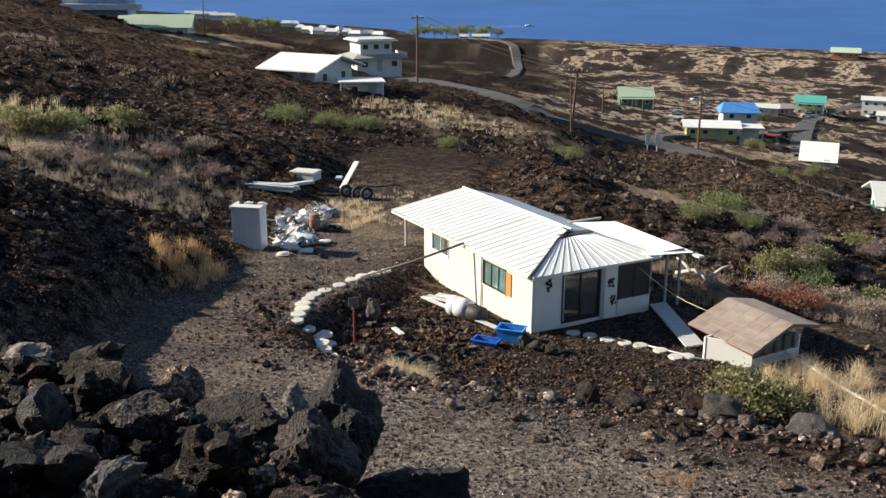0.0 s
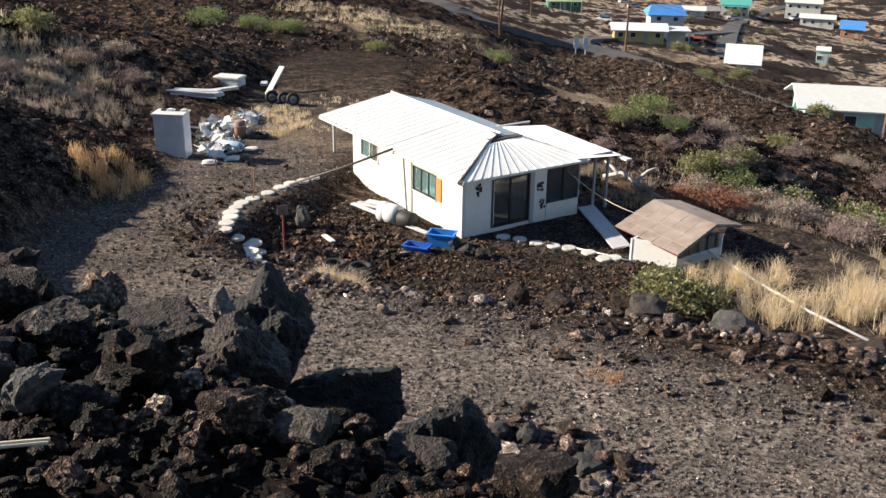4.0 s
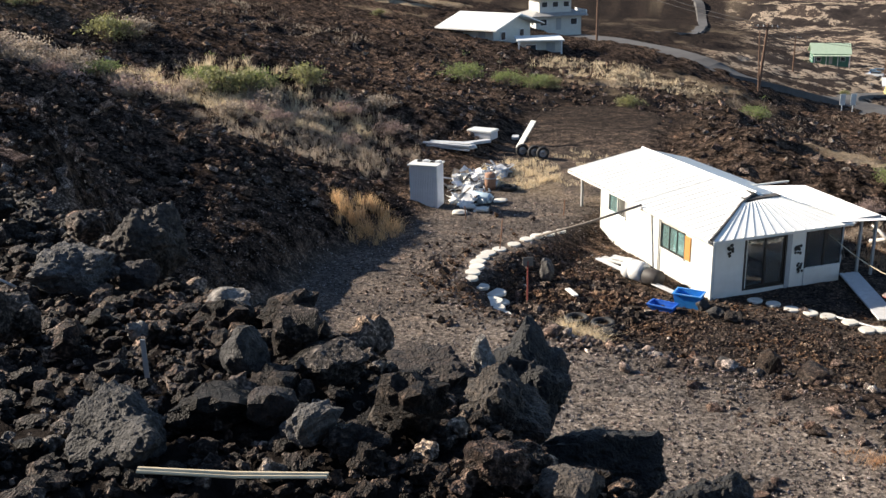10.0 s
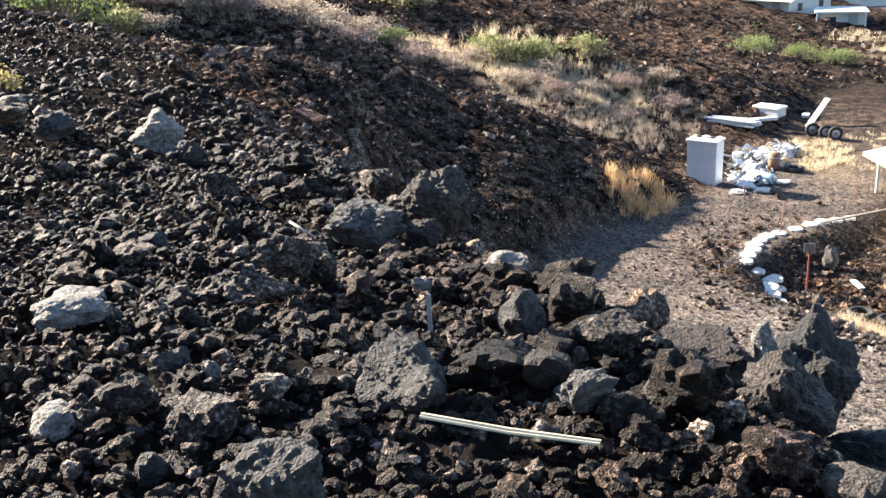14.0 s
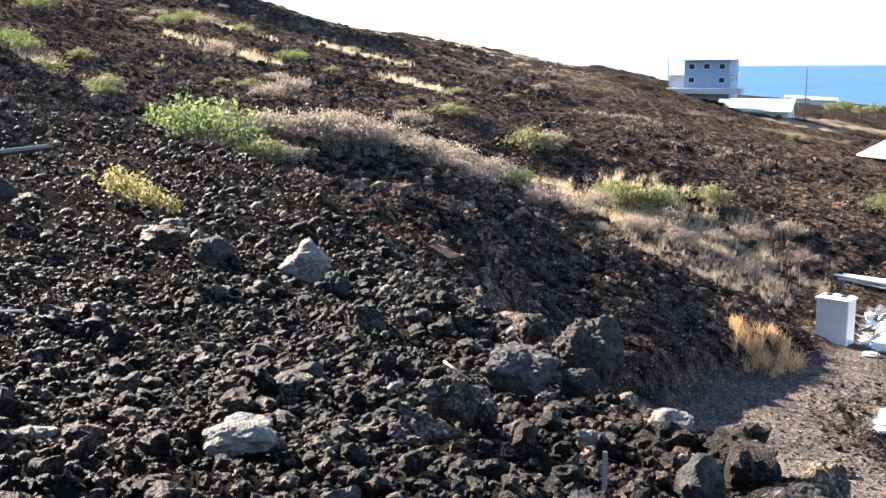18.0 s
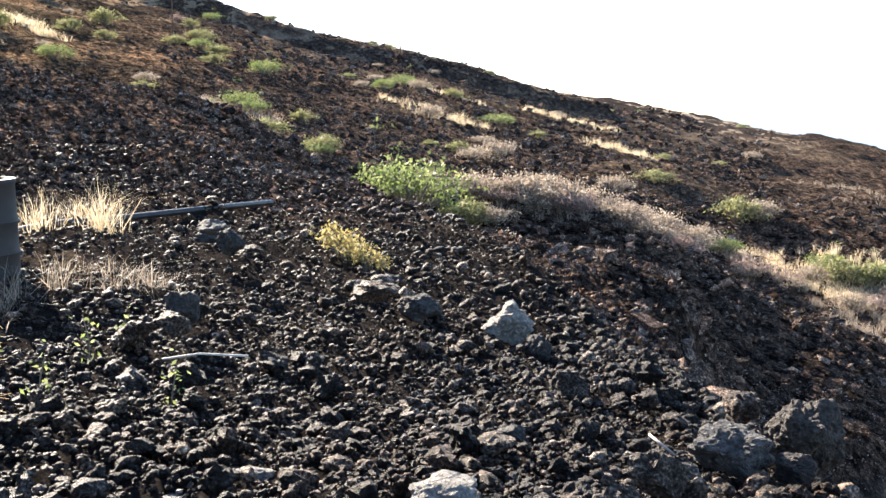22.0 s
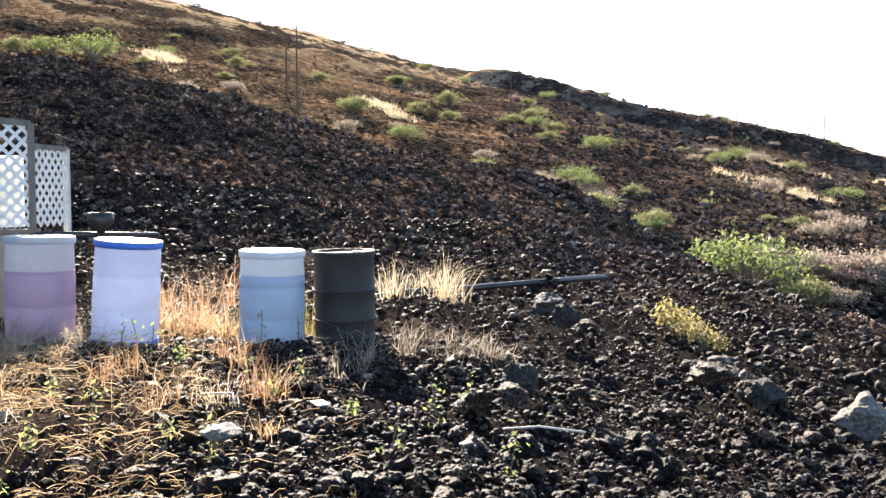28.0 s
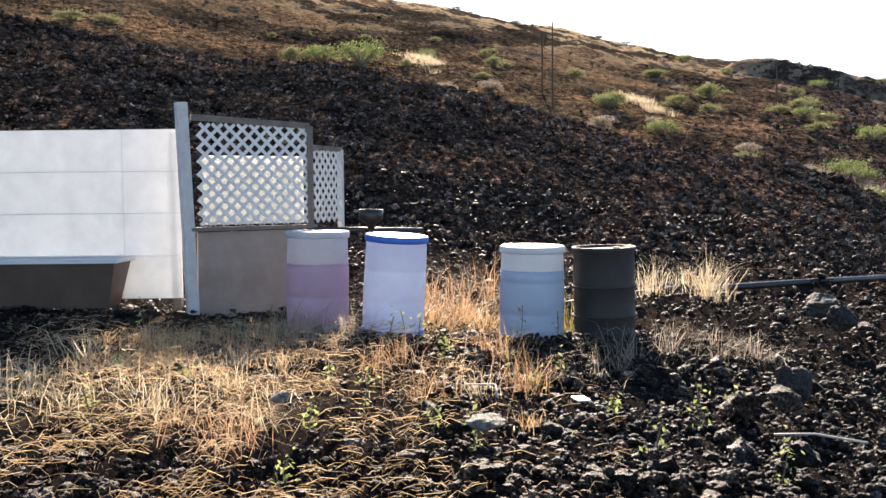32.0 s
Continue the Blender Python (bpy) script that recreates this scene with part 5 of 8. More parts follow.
def steel_drum(x, y, z):
    d = thing("steel_drum", "black painted steel drum standing on lava gravel", "barrel", pose(x, y, z, 1, 0, 20))
    part("shell", lathe(drum_profile(), 48), CHARCOAL, d, smooth_shade=True)
    for zz in (0.30 * 0.88, 0.60 * 0.88):
        part("hoop", lathe([(0.276, zz - 0.014), (0.292, zz - 0.008), (0.292, zz + 0.008), (0.276, zz + 0.014)], 48), CHARCOAL, d, smooth_shade=True)
    part("bung", rod(bmesh.new(), (0.17, 0, 0.865), (0.17, 0, 0.885), 0.035), CHARCOAL, d)
    return d


def plastic_drum(x, y, z, lean, mat, label, lid=None, level_z=0.62, liquid=None, bottom=None):
    d = thing("plastic_drum", label, "barrel", pose(x, y, z, lean[0], lean[1], 60), "plastic drums in a row")
    r, h = 0.285, 0.90
    body = [(0.0, 0.0), (r - 0.05, 0.0), (r - 0.012, 0.03), (r - 0.006, 0.07), (r, 0.3), (r - 0.008, 0.315), (r, 0.33), (r - 0.002, 0.58), (r - 0.01, 0.595), (r - 0.002, 0.61), (r - 0.008, h - 0.08), (r - 0.01, h - 0.03), (r - 0.03, h)]
    part("shell", lathe(body, 48), mat, d, smooth_shade=True)
    if liquid:
        inner = [(r - 0.02, 0.04), (r - 0.003, 0.07), (r + 0.003, 0.3), (r - 0.005, 0.315), (r + 0.003, 0.33), (r + 0.002, 0.58), (r - 0.006, 0.595), (r + 0.002, min(0.61, level_z)), (r - 0.002, level_z), (r - 0.03, level_z)]
        part("liquid", lathe(inner, 48), liquid, d, smooth_shade=True)
    rim = [(r - 0.03, h - 0.05), (r + 0.004, h - 0.05), (r + 0.008, h - 0.03), (r + 0.008, h), (r, h + 0.01), (r - 0.03, h + 0.01)]
    part("rim", lathe(rim, 48), lid or mat, d, "", True)
    part("lid", lathe([(0.0, h - 0.01), (r - 0.03, h - 0.005), (r - 0.02, h + 0.004), (0.0, h + 0.006)], 48), lid or mat, d, smooth_shade=True)
    if bottom:
        part("base_ring", lathe([(r - 0.05, 0.0), (r + 0.004, 0.0), (r + 0.006, 0.05), (r - 0.02, 0.055)], 48), bottom, d, smooth_shade=True)
    return d


DRUM_MILK = cloudy("milky_plastic", (0.84, 0.87, 0.91), 0.5)
DRUM_CLEAR = cloudy("clear_cloudy_plastic", (0.78, 0.80, 0.84), 0.55)
DRUM_BLUE = cloudy("blue_tinted_plastic", (0.72, 0.76, 0.88), 0.45)
LIQUID_MAUVE = cloudy("mauve_liquid", (0.74, 0.54, 0.66), 0.45)
LIQUID_BLUE = cloudy("bluish_water", (0.58, 0.68, 0.82), 0.42)
BLUE_LID = surface("blue_drum_lid", (0.03, 0.12, 0.5), (0.05, 0.2, 0.66), 5, 0.45, bump=0)
SIDE_WHITE = cloudy("white_fibre_panel", (0.88, 0.89, 0.90), 0.28)
POST_WHITE = surface("chipped_white_post", (0.50, 0.49, 0.47), (0.72, 0.71, 0.69), 9, 0.8, bump=0.4)
LATTICE = surface("white_lattice_slat", (0.66, 0.66, 0.64), (0.80, 0.80, 0.78), 6, 0.6, bump=0.1)
BACK_WHITE = cloudy("white_sheet_behind_lattice", (0.82, 0.83, 0.80), 0.35)


steel_drum(-8.76, 3.02, 0.23)
plastic_drum(-8.84, 2.35, 0.22, (1, 1), DRUM_MILK, "milky white plastic drum with pale blue water", None, 0.7, LIQUID_BLUE)
plastic_drum(-9.32, 1.16, 0.32, (1, 4), DRUM_BLUE, "pale blue translucent drum with blue lid", BLUE_LID, 0.8, None, BLUE_LID)
plastic_drum(-9.5, 0.49, 0.36, (0, 1), DRUM_CLEAR, "clear plastic drum holding mauve liquid", None, 0.62, LIQUID_MAUVE)


def frame_at(a, b):
    """Local frame: x from a to b, z up."""
    d = (Vector(b) - Vector(a))
    ang = math.degrees(math.atan2(d.y, d.x))
    return pose(*a, 0, 0, ang), d.to_2d().length


def lattice_panel(owner, m, wide, high, step=0.128):
    """Crossed slats, each a piece of its own, clipped to the panel."""
    for side, tilt in ((0, 1), (1, -1)):
        k = -high
        while k < wide:
            # the line x = k + s for tilt 1 or x = k + high - s, s being the height
            s0, s1 = max(0.0, -k), min(high, wide - k)
            if s1 - s0 > 0.05:
                p = Vector((k + s0, 0, s0 if tilt == 1 else high - s0))
                q = Vector((k + s1, 0, s1 if tilt == 1 else high - s1))
                bm = bmesh.new()
                d = q - p
                box(bm, (0, -0.004, -0.0165), (d.length, 0.004, 0.0165))
                bm.transform(Matrix.Translation((0, -0.006 if side else 0.004, 0)) @ Matrix.Translation(p) @ Matrix.Rotation(-math.atan2(d.z, d.x), 4, "Y"))
                bm.transform(m)
                part("slat", bm, LATTICE, owner)
            k += step


def build_screen():
    s = thing("lattice_screen", "white lattice panels on posts above a grey board", "screen")
    a, b, c = Vector((-10.38, -0.62, 0.45)), Vector((-10.75, 0.54, 0.45)), Vector((-11.32, 0.91, 0.45))
    m, wide = frame_at(a, b)
    part("post", (lambda bm: (bm.transform(m @ pose(-0.04, 0, 0, 0, -2.0, 0)), bm)[1])(boxed((-0.055, -0.05, -0.1), (0.055, 0.05, 2.06), 0.006)), POST_WHITE, s, "chipped white wooden corner post")
    part("post", (lambda bm: (bm.transform(m), bm)[1])(boxed((wide - 0.03, -0.03, -0.1), (wide + 0.03, 0.03, 1.86))), DARK_WOOD, s, "weathered bare wooden post")
    bm = boxed((-0.02, -0.02, 0), (wide, 0.03, 0.06))
    bm.transform(m @ Matrix.Translation((0, 0, 1.89)) @ Matrix.Rotation(math.atan2(0.06, wide), 4, "Y"))
    part("top_rail", bm, DARK_WOOD, s, "weathered top rail sloping down")
    part("mid_rail", (lambda bm: (bm.transform(m), bm)[1])(boxed((-0.05, -0.05, 0.80), (wide + 0.06, 0.05, 0.84))), DARK_WOOD, s)
    lattice = new("lattice")
    lattice.parent = s
    lattice_panel(lattice, m @ Matrix.Translation((0.04, 0, 0.86)), wide - 0.06, 1.0)
    bk = boxed((0.10, 0.05, 0.86), (wide - 0.05, 0.058, 1.55))
    bk.transform(m)
    part("backing_sheet", bk, BACK_WHITE, s, "bright white sheet behind the lattice")
    lo = boxed((0.02, 0.0, -0.08), (wide - 0.02, 0.02, 0.79))
    lo.transform(m)
    part("lower_board", lo, GREY_BOARD, s, "weathered grey cement board")
    m2, wide2 = frame_at(b, c)
    lat2 = new("lattice")
    lat2.parent = s
    lattice_panel(lat2, m2 @ Matrix.Translation((0.03, 0, 0.86)), wide2, 0.76)
    bm = boxed((0, -0.02, 1.62), (wide2 + 0.05, 0.03, 1.67))
    bm.transform(m2)
    part("top_rail", bm, DARK_WOOD, s)
    bm = boxed((wide2, -0.03, -0.1), (wide2 + 0.05, 0.03, 1.64))
    bm.transform(m2)
    part("post", bm, POST_WHITE, s)
    return s


def build_panel_wall():
    w = thing("panel_wall", "white painted board wall beside the lattice", "wall")
    a, b = Vector((-10.63, -0.76, 0.55)), Vector((-11.5, -4.7, 0.58))
    m, wide = frame_at(a, b)
    joints = (0.0, 0.58, 1.9, wide)
    rows = (0.02, 0.45, 0.88, 1.30, 1.72)
    for x0, x1 in zip(joints, joints[1:]):
        for z0, z1 in zip(rows, rows[1:]):
            bm = boxed((x0 + 0.002, -0.012, z0 + 0.0012), (x1 - 0.002, 0.012, z1 - 0.0012), 0.0015)
            bm.transform(m)
            part("panel", bm, SIDE_WHITE, w)
    for x in joints[:1]:
        bm = boxed((x + 0.03, -0.11, -0.1), (x + 0.11, -0.03, 1.68))
        bm.transform(m)
        part("stud", bm, DARK_WOOD, w)
    t = thing("trough", "brown plastic trough with a pale rim", "trough")
    m3 = m @ pose(0.5, 0.06, 0.0)
    bm = bmesh.new()
    lo, hi = [(0.1, 0.06), (2.3, 0.06), (2.3, 0.42), (0.1, 0.42)], [(0, 0), (2.4, 0), (2.4, 0.5), (0, 0.5)]
    A = [bm.verts.new((x, y, -0.02)) for x, y in lo]
    B = [bm.verts.new((x, y, 0.42)) for x, y in hi]
    C = [bm.verts.new((x * 0.96 + 0.05, y * 0.9 + 0.035, 0.42)) for x, y in hi]
    D = [bm.verts.new((x * 0.97 + 0.04, y * 0.9 + 0.035, 0.04)) for x, y in lo]
    for p, q in ((A, B), (B, C), (C, D)):
        for k in range(4):
            bm.faces.new((p[k], p[(k + 1) % 4], q[(k + 1) % 4], q[k]))
    bm.faces.new(A[::-1]), bm.faces.new(D)
    bmesh.ops.recalc_face_normals(bm, faces=bm.faces[:])
    bm.transform(m3)
    part("basin", bm, TROUGH, t)
    rim = bmesh.new()
    for p, q in (((-0.04, -0.04, 0.42), (2.44, 0.03, 0.46)), ((-0.04, 0.47, 0.42), (2.44, 0.54, 0.46)), ((-0.04, 0.03, 0.42), (0.03, 0.47, 0.46)), ((2.37, 0.03, 0.42), (2.44, 0.47, 0.46))):
        box(rim, p, q)
    rim.transform(m3)
    part("rim", rim, SIDE_WHITE, t, "pale worn rim")


def lies(name, pts, r, mat, label, category, seg=10):
    ob = part(name, tube(bmesh.new(), pts, r, seg), mat, smooth_shade=True)
    return tagged(ob, label, category)


build_screen()
build_panel_wall()
lies("black_pipe", [(x, y, z) for x, y, z in ((-10.3, 2.9, 0.37), (-10.9, 3.9, 0.38), (-11.4, 4.8, 0.40), (-11.66, 5.85, 0.38), (-12.0, 7.2, 0.38), (-12.3, 8.5, 0.37))], 0.045, BLACK_PIPE, "long black plastic pipe lying on the rubble", "pipe")
lies("black_pipe", [(-10.85, 1.75, 1.2), (-10.8, 1.1, 1.22), (-10.72, 0.5, 1.24)], 0.03, BLACK_PIPE, "black pipe laid over the lattice rail", "pipe")
f = thing("funnel", "black plastic funnel above the drums", "funnel", pose(-10.7, 1.17, 1.22))
part("bowl", lathe([(0.03, 0.0), (0.05, 0.06), (0.13, 0.12), (0.13, 0.22), (0.115, 0.22), (0.04, 0.07)], 20), BLACK_PIPE, f, smooth_shade=True)
part("spout", rod(bmesh.new(), (0, 0, -0.12), (0, 0, 0.01), 0.025), BLACK_PIPE, f)
st = thing("cane_stick", "bleached split cane stick lying on rubble", "stick")
pa, pb = Vector((-1.174, 2.005, 0.30)), Vector((-0.722, 2.103, 0.26))
for k in range(3):
    off = Vector((0, 0.007 * (k - 1), 0.004 * (k % 2)))
    part("strip", tube(bmesh.new(), [pa + off, pa.lerp(pb, 0.5) + off * 1.2 + Vector((0, 0, -0.006)), pb + off], 0.0048, 6), PALE_WOOD, st)
tag = part("metal_stake", boxed((-0.008, -0.002, 0), (0.008, 0.002, 0.2)), STEEL)
tag.location = (-1.49, 2.70, 0.13)
tagged(tag, "thin grey metal stake stuck in rubble", "stake")
rag = part("plastic_scrap", boxed((-0.07, -0.05, 0), (0.08, 0.04, 0.012), 0.004), PLASTIC_WHITE)
rag.location = (*bank_spot(70.3, 6.4), level(*bank_spot(70.3, 6.4)) + 0.06)
tagged(rag, "torn white plastic scrap on the clinker", "litter")

for pts in ([(-2.95, 4.02, 0.03), (-2.86, 4.0, 0.0), (-2.78, 4.02, -0.05)], [(-6.6, 1.2, 0.36), (-6.4, 1.35, 0.39), (-6.15, 1.3, 0.36)], [(-5.2, 2.6, 0.28), (-5.05, 2.75, 0.31), (-4.95, 3.0, 0.27)]):
    lies("bleached_twig", pts, 0.007, DRIFTWOOD, "thin bleached twig lying on the rubble", "twig", 5)

# ---- clutter round the cabin ----
def wheel(parent, x, y, z, r, turn):
    w = new("wheel")
    w.parent, w.matrix_basis = parent, pose(x, y, z + r, 90, 0, turn)
    ring = []
    bm = bmesh.new()
    n = 24
    for k in range(n):
        a = k * math.tau / n
        ring.append([bm.verts.new(((r - q) * math.cos(a), (r - q) * math.sin(a), h)) for q, h in ((0.0, -0.07), (0.0, 0.07), (0.03, 0.1), (0.14, 0.09), (0.14, -0.09), (0.03, -0.1))])
    for u, v in zip(ring, ring[1:] + ring[:1]):
        for k in range(6):
            bm.faces.new((u[k], v[k], v[(k + 1) % 6], u[(k + 1) % 6]))
    bmesh.ops.recalc_face_normals(bm, faces=bm.faces[:])
    part("tyre", bm, RUBBER, w, smooth_shade=True)
    part("rim", lathe([(0.0, -0.02), (0.06, -0.02), (0.06, 0.04), (r - 0.17, 0.0), (r - 0.138, 0.06), (r - 0.138, -0.06), (0.0, -0.06)], 20), STEEL, w)
    return w


PALE_RUST = surface("rusty_wood", (0.20, 0.10, 0.06), (0.34, 0.20, 0.13), 9, 0.8, bump=0.2)
PALE_BLUE = surface("pale_blue_paint", (0.36, 0.50, 0.60), (0.50, 0.63, 0.70), 4, 0.5, bump=0.1)
tr = thing("old_trailer", "rusty trailer axle with black tyres and plank", "trailer")
for x, y in ((-3.55, 53.9), (-4.05, 54.15), (-4.75, 54.5)):
    wheel(tr, x, y, level(x, y) - 0.02, 0.36, 20)
part("axle", rod(bmesh.new(), (-4.9, 54.55, -10.75), (-3.5, 53.9, -10.75), 0.05), DARK_WOOD, tr)
pl = boxed((-0.17, -1.3, -0.03), (0.17, 1.0, 0.03))
pl.transform(pose(-4.75, 57.3, -10.35, 38, 0, -28))
part("plank", pl, CREAM, tr, "upright pale plank")


def build_closet():
    """Upright metal closet with ribbed sides."""
    m = pose(-9.1, 43.9, -11.15, 0, 0, -10)
    c = thing("metal_closet", "upright white ribbed metal closet", "closet", m)
    w, d, h = 1.36, 0.9, 2.05
    n = 16
    for k in range(n):
        x0 = w * k / n
        part("rib", boxed((x0, 0.0, 0.05), (x0 + w / n * 0.72, 0.028, h - 0.08)), GALV_WHITE, c)
    part("front_sheet", boxed((0, 0.03, 0), (w, 0.045, h - 0.05)), GALV_WHITE, c)
    part("side", boxed((w - 0.02, 0.05, 0), (w, d, h - 0.05)), GALV_WHITE, c)
    part("side", boxed((0, 0.05, 0), (0.02, d, h - 0.05)), GALV_WHITE, c)
    part("back", boxed((0.02, d - 0.02, 0), (w - 0.02, d, h - 0.05)), GALV_WHITE, c)
    part("top", boxed((-0.06, -0.1, h - 0.04), (w + 0.06, d + 0.06, h + 0.03), 0.01), WHITE_PAINT, c)
    for k in range(4):
        part("rubble_bag", boxed((0.2 + 0.32 * k, 0.5, h + 0.035), (0.42 + 0.32 * k, 0.7, h + 0.1 + 0.03 * (k % 2)), 0.02), PLASTIC_WHITE if k % 2 else RUBBER, c)


build_closet()


def heap(cx, cy, rx, ry, n, seed, label):
    """A scrap heap: bent sheets, pipes, frames and boards, each a piece."""
    rng = random.Random(seed)
    t = thing("scrap_heap", label, "scrap heap")
    for k in range(n):
        a, r = rng.uniform(0, math.tau), math.sqrt(rng.random())
        x, y = cx + rx * r * math.cos(a), cy + ry * r * math.sin(a)
        z = level(x, y) + 0.08 + 0.55 * (1 - r) * rng.random()
        m = pose(x, y, z, rng.uniform(-35, 35), rng.uniform(-35, 35), rng.uniform(0, 180))
        kind = rng.random()
        if kind < 0.4:
            bm = boxed((-rng.uniform(0.3, 0.8), -0.03, -0.02), (rng.uniform(0.3, 0.8), 0.05, 0.02))
            nm = "lath"
        elif kind < 0.7:
            L, W = rng.uniform(0.25, 0.6), rng.uniform(0.12, 0.3)
            bm = bmesh.new()
            g = bmesh.ops.create_grid(bm, x_segments=4, y_segments=3, size=1)["verts"]
            for v in g:
                v.co = Vector((v.co.x * L, v.co.y * W, 0.08 * math.sin(v.co.x * 3 + seed) + rng.uniform(-0.03, 0.03)))
            bmesh.ops.solidify(bm, geom=bm.faces[:], thickness=0.012)
            nm = "bent_sheet"
        elif kind < 0.88:
            bm = tube(bmesh.new(), [(-0.6, 0, 0), (0, rng.uniform(-0.15, 0.15), rng.uniform(0, 0.2)), (rng.uniform(0.3, 0.7), rng.uniform(-0.2, 0.2), 0)], 0.025, 6)
            nm = "pipe"
        else:
            bm = boxed((-0.2, -0.15, -0.1), (0.2, 0.15, 0.12), 0.02)
            nm = "crate"
        bm.transform(m)
        part(nm, bm, rng.choice((WHITE_PAINT, PLASTIC_WHITE, GALV_WHITE, GALV, GREY_BOARD2, DARK_WOOD)), t)
    return t


heap(-6.7, 48.2, 1.2, 1.9, 95, 5, "heap of white and grey metal scrap")
heap(-6.5, 45.3, 0.8, 1.2, 42, 6, "strewn white scrap boards and pipes")
heap(-5.6, 50.6, 0.6, 0.7, 24, 7, "small white scrap heap in dry grass")
cy = thing("blue_cylinder", "pale blue metal cylinder lying by the scrap", "cylinder", pose(-5.9, 45.1, level(-5.9, 45.1) + 0.25, 90, 0, 62))
part("shell", lathe([(0.0, -0.55), (0.2, -0.55), (0.24, -0.5), (0.24, 0.5), (0.2, 0.55), (0.0, 0.55)], 20), PALE_BLUE, cy, smooth_shade=True)
part("cap", rod(bmesh.new(), (0, 0, 0.55), (0, 0, 0.64), 0.09), STEEL, cy)
keg = thing("rusty_keg", "rusty brown keg standing by the scrap", "barrel", pose(-5.75, 47.6, level(-5.75, 47.6)))
part("shell", lathe([(0.0, 0.0), (0.26, 0.0), (0.29, 0.3), (0.29, 0.5), (0.26, 0.8), (0.0, 0.8)], 18), PALE_RUST, keg, smooth_shade=True)
part("hoop", lathe([(0.285, 0.55), (0.305, 0.56), (0.305, 0.6), (0.285, 0.61)], 18), STEEL, keg)
box_top = thing("white_box", "low white box with a grey lid by boards", "box", pose(-7.2, 56.2, level(-7.2, 56.2), 0, 0, -20))
part("body", boxed((-0.75, -0.45, 0), (0.75, 0.45, 0.4), 0.03), GREY_BOARD2, box_top)
part("lid", boxed((-0.8, -0.5, 0.404), (0.8, 0.5, 0.55), 0.05), WHITE_PAINT, box_top)
stack = thing("board_stack", "stack of pale boards on the lava slope", "boards", pose(-8.8, 53.8, level(-8.8, 53.8), 0, 0, -8))
for k in range(9):
    part("board", (lambda bm: (bm.transform(pose(0.12 * (k % 3) - 0.1 * (k // 3), 0.3 * (k % 3) - 0.3, 0.06 + 0.1 * (k // 3), 0, 3 - k % 5, (k * 7) % 13 - 6)), bm)[1])(boxed((-1.5 + 0.12 * (k % 4), -0.11, 0), (1.3, 0.11, 0.07))), (GREY_BOARD2, WHITE_PAINT, GALV_WHITE)[k % 3], stack)
for k, (x, y) in enumerate(((-6.3, 43.9), (-5.7, 43.5), (-6.6, 42.9), (-5.0, 45.2))):
    boulder(x, y, 0.7, 0.22, 130 + k, "flat pale stone beside the scrap", STEPPING, fine=2, group="pale stones by the scrap")
for x, y, L, turn in ((-7.6, 54.6, 2.2, 35), (-5.5, 58.4, 0.7, 90)):
    b = part("scrap_board", boxed((-L / 2, -0.2, 0), (L / 2, 0.2, 0.16), 0.02), GREY_BOARD2)
    b.matrix_world = pose(x, y, level(x, y) + 0.05, 0, 0, turn)
    tagged(b, "pale grey board lying on dark ground", "board", "loose boards")


def ring_tyre(x, y, r, flat_lie=True):
    t = thing("discarded_wheel", "worn black tyre lying on the ground", "tyre", pose(x, y, level(x, y) + 0.02))
    bm = bmesh.new()
    n, rows = 20, []
    for k in range(n):
        a = k * math.tau / n
        rows.append([bm.verts.new(((r - q) * math.cos(a), (r - q) * math.sin(a), h)) for q, h in ((0.0, 0.04), (0.0, 0.17), (0.04, 0.21), (0.14, 0.19), (0.14, 0.02), (0.04, 0.0))])
    for u, v in zip(rows, rows[1:] + rows[:1]):
        for k in range(6):
            bm.faces.new((u[k], v[k], v[(k + 1) % 6], u[(k + 1) % 6]))
    bmesh.ops.recalc_face_normals(bm, faces=bm.faces[:])
    part("tread", bm, RUBBER, t, smooth_shade=True)


for x, y in ((-4.8, 47.5), (0.0, 32.0), (-0.9, 32.3)):
    ring_tyre(x, y, 0.42)

dr = thing("white_drum", "white plastic drum lying on its side", "barrel", pose(1.2, 36.9, -11.85 + 0.4, 90, 0, 48))
part("shell", lathe([(0.0, -0.45), (0.36, -0.45), (0.4, -0.42), (0.4, -0.1), (0.385, -0.08), (0.4, -0.06), (0.4, 0.42), (0.36, 0.45), (0.0, 0.45)], 32), PLASTIC_WHITE, dr, smooth_shade=True)
part("bung", rod(bmesh.new(), (0.1, 0.15, -0.47), (0.1, 0.15, -0.44), 0.05), RUBBER, dr)
rb = thing("dark_drum", "black drum lying beside the white drum", "barrel", pose(1.85, 36.3, -11.85 + 0.33, 90, 0, 48))
part("shell", lathe([(0.0, -0.35), (0.3, -0.35), (0.33, -0.32), (0.33, 0.3), (0.3, 0.33), (0.0, 0.33)], 28), CHARCOAL, rb, smooth_shade=True)
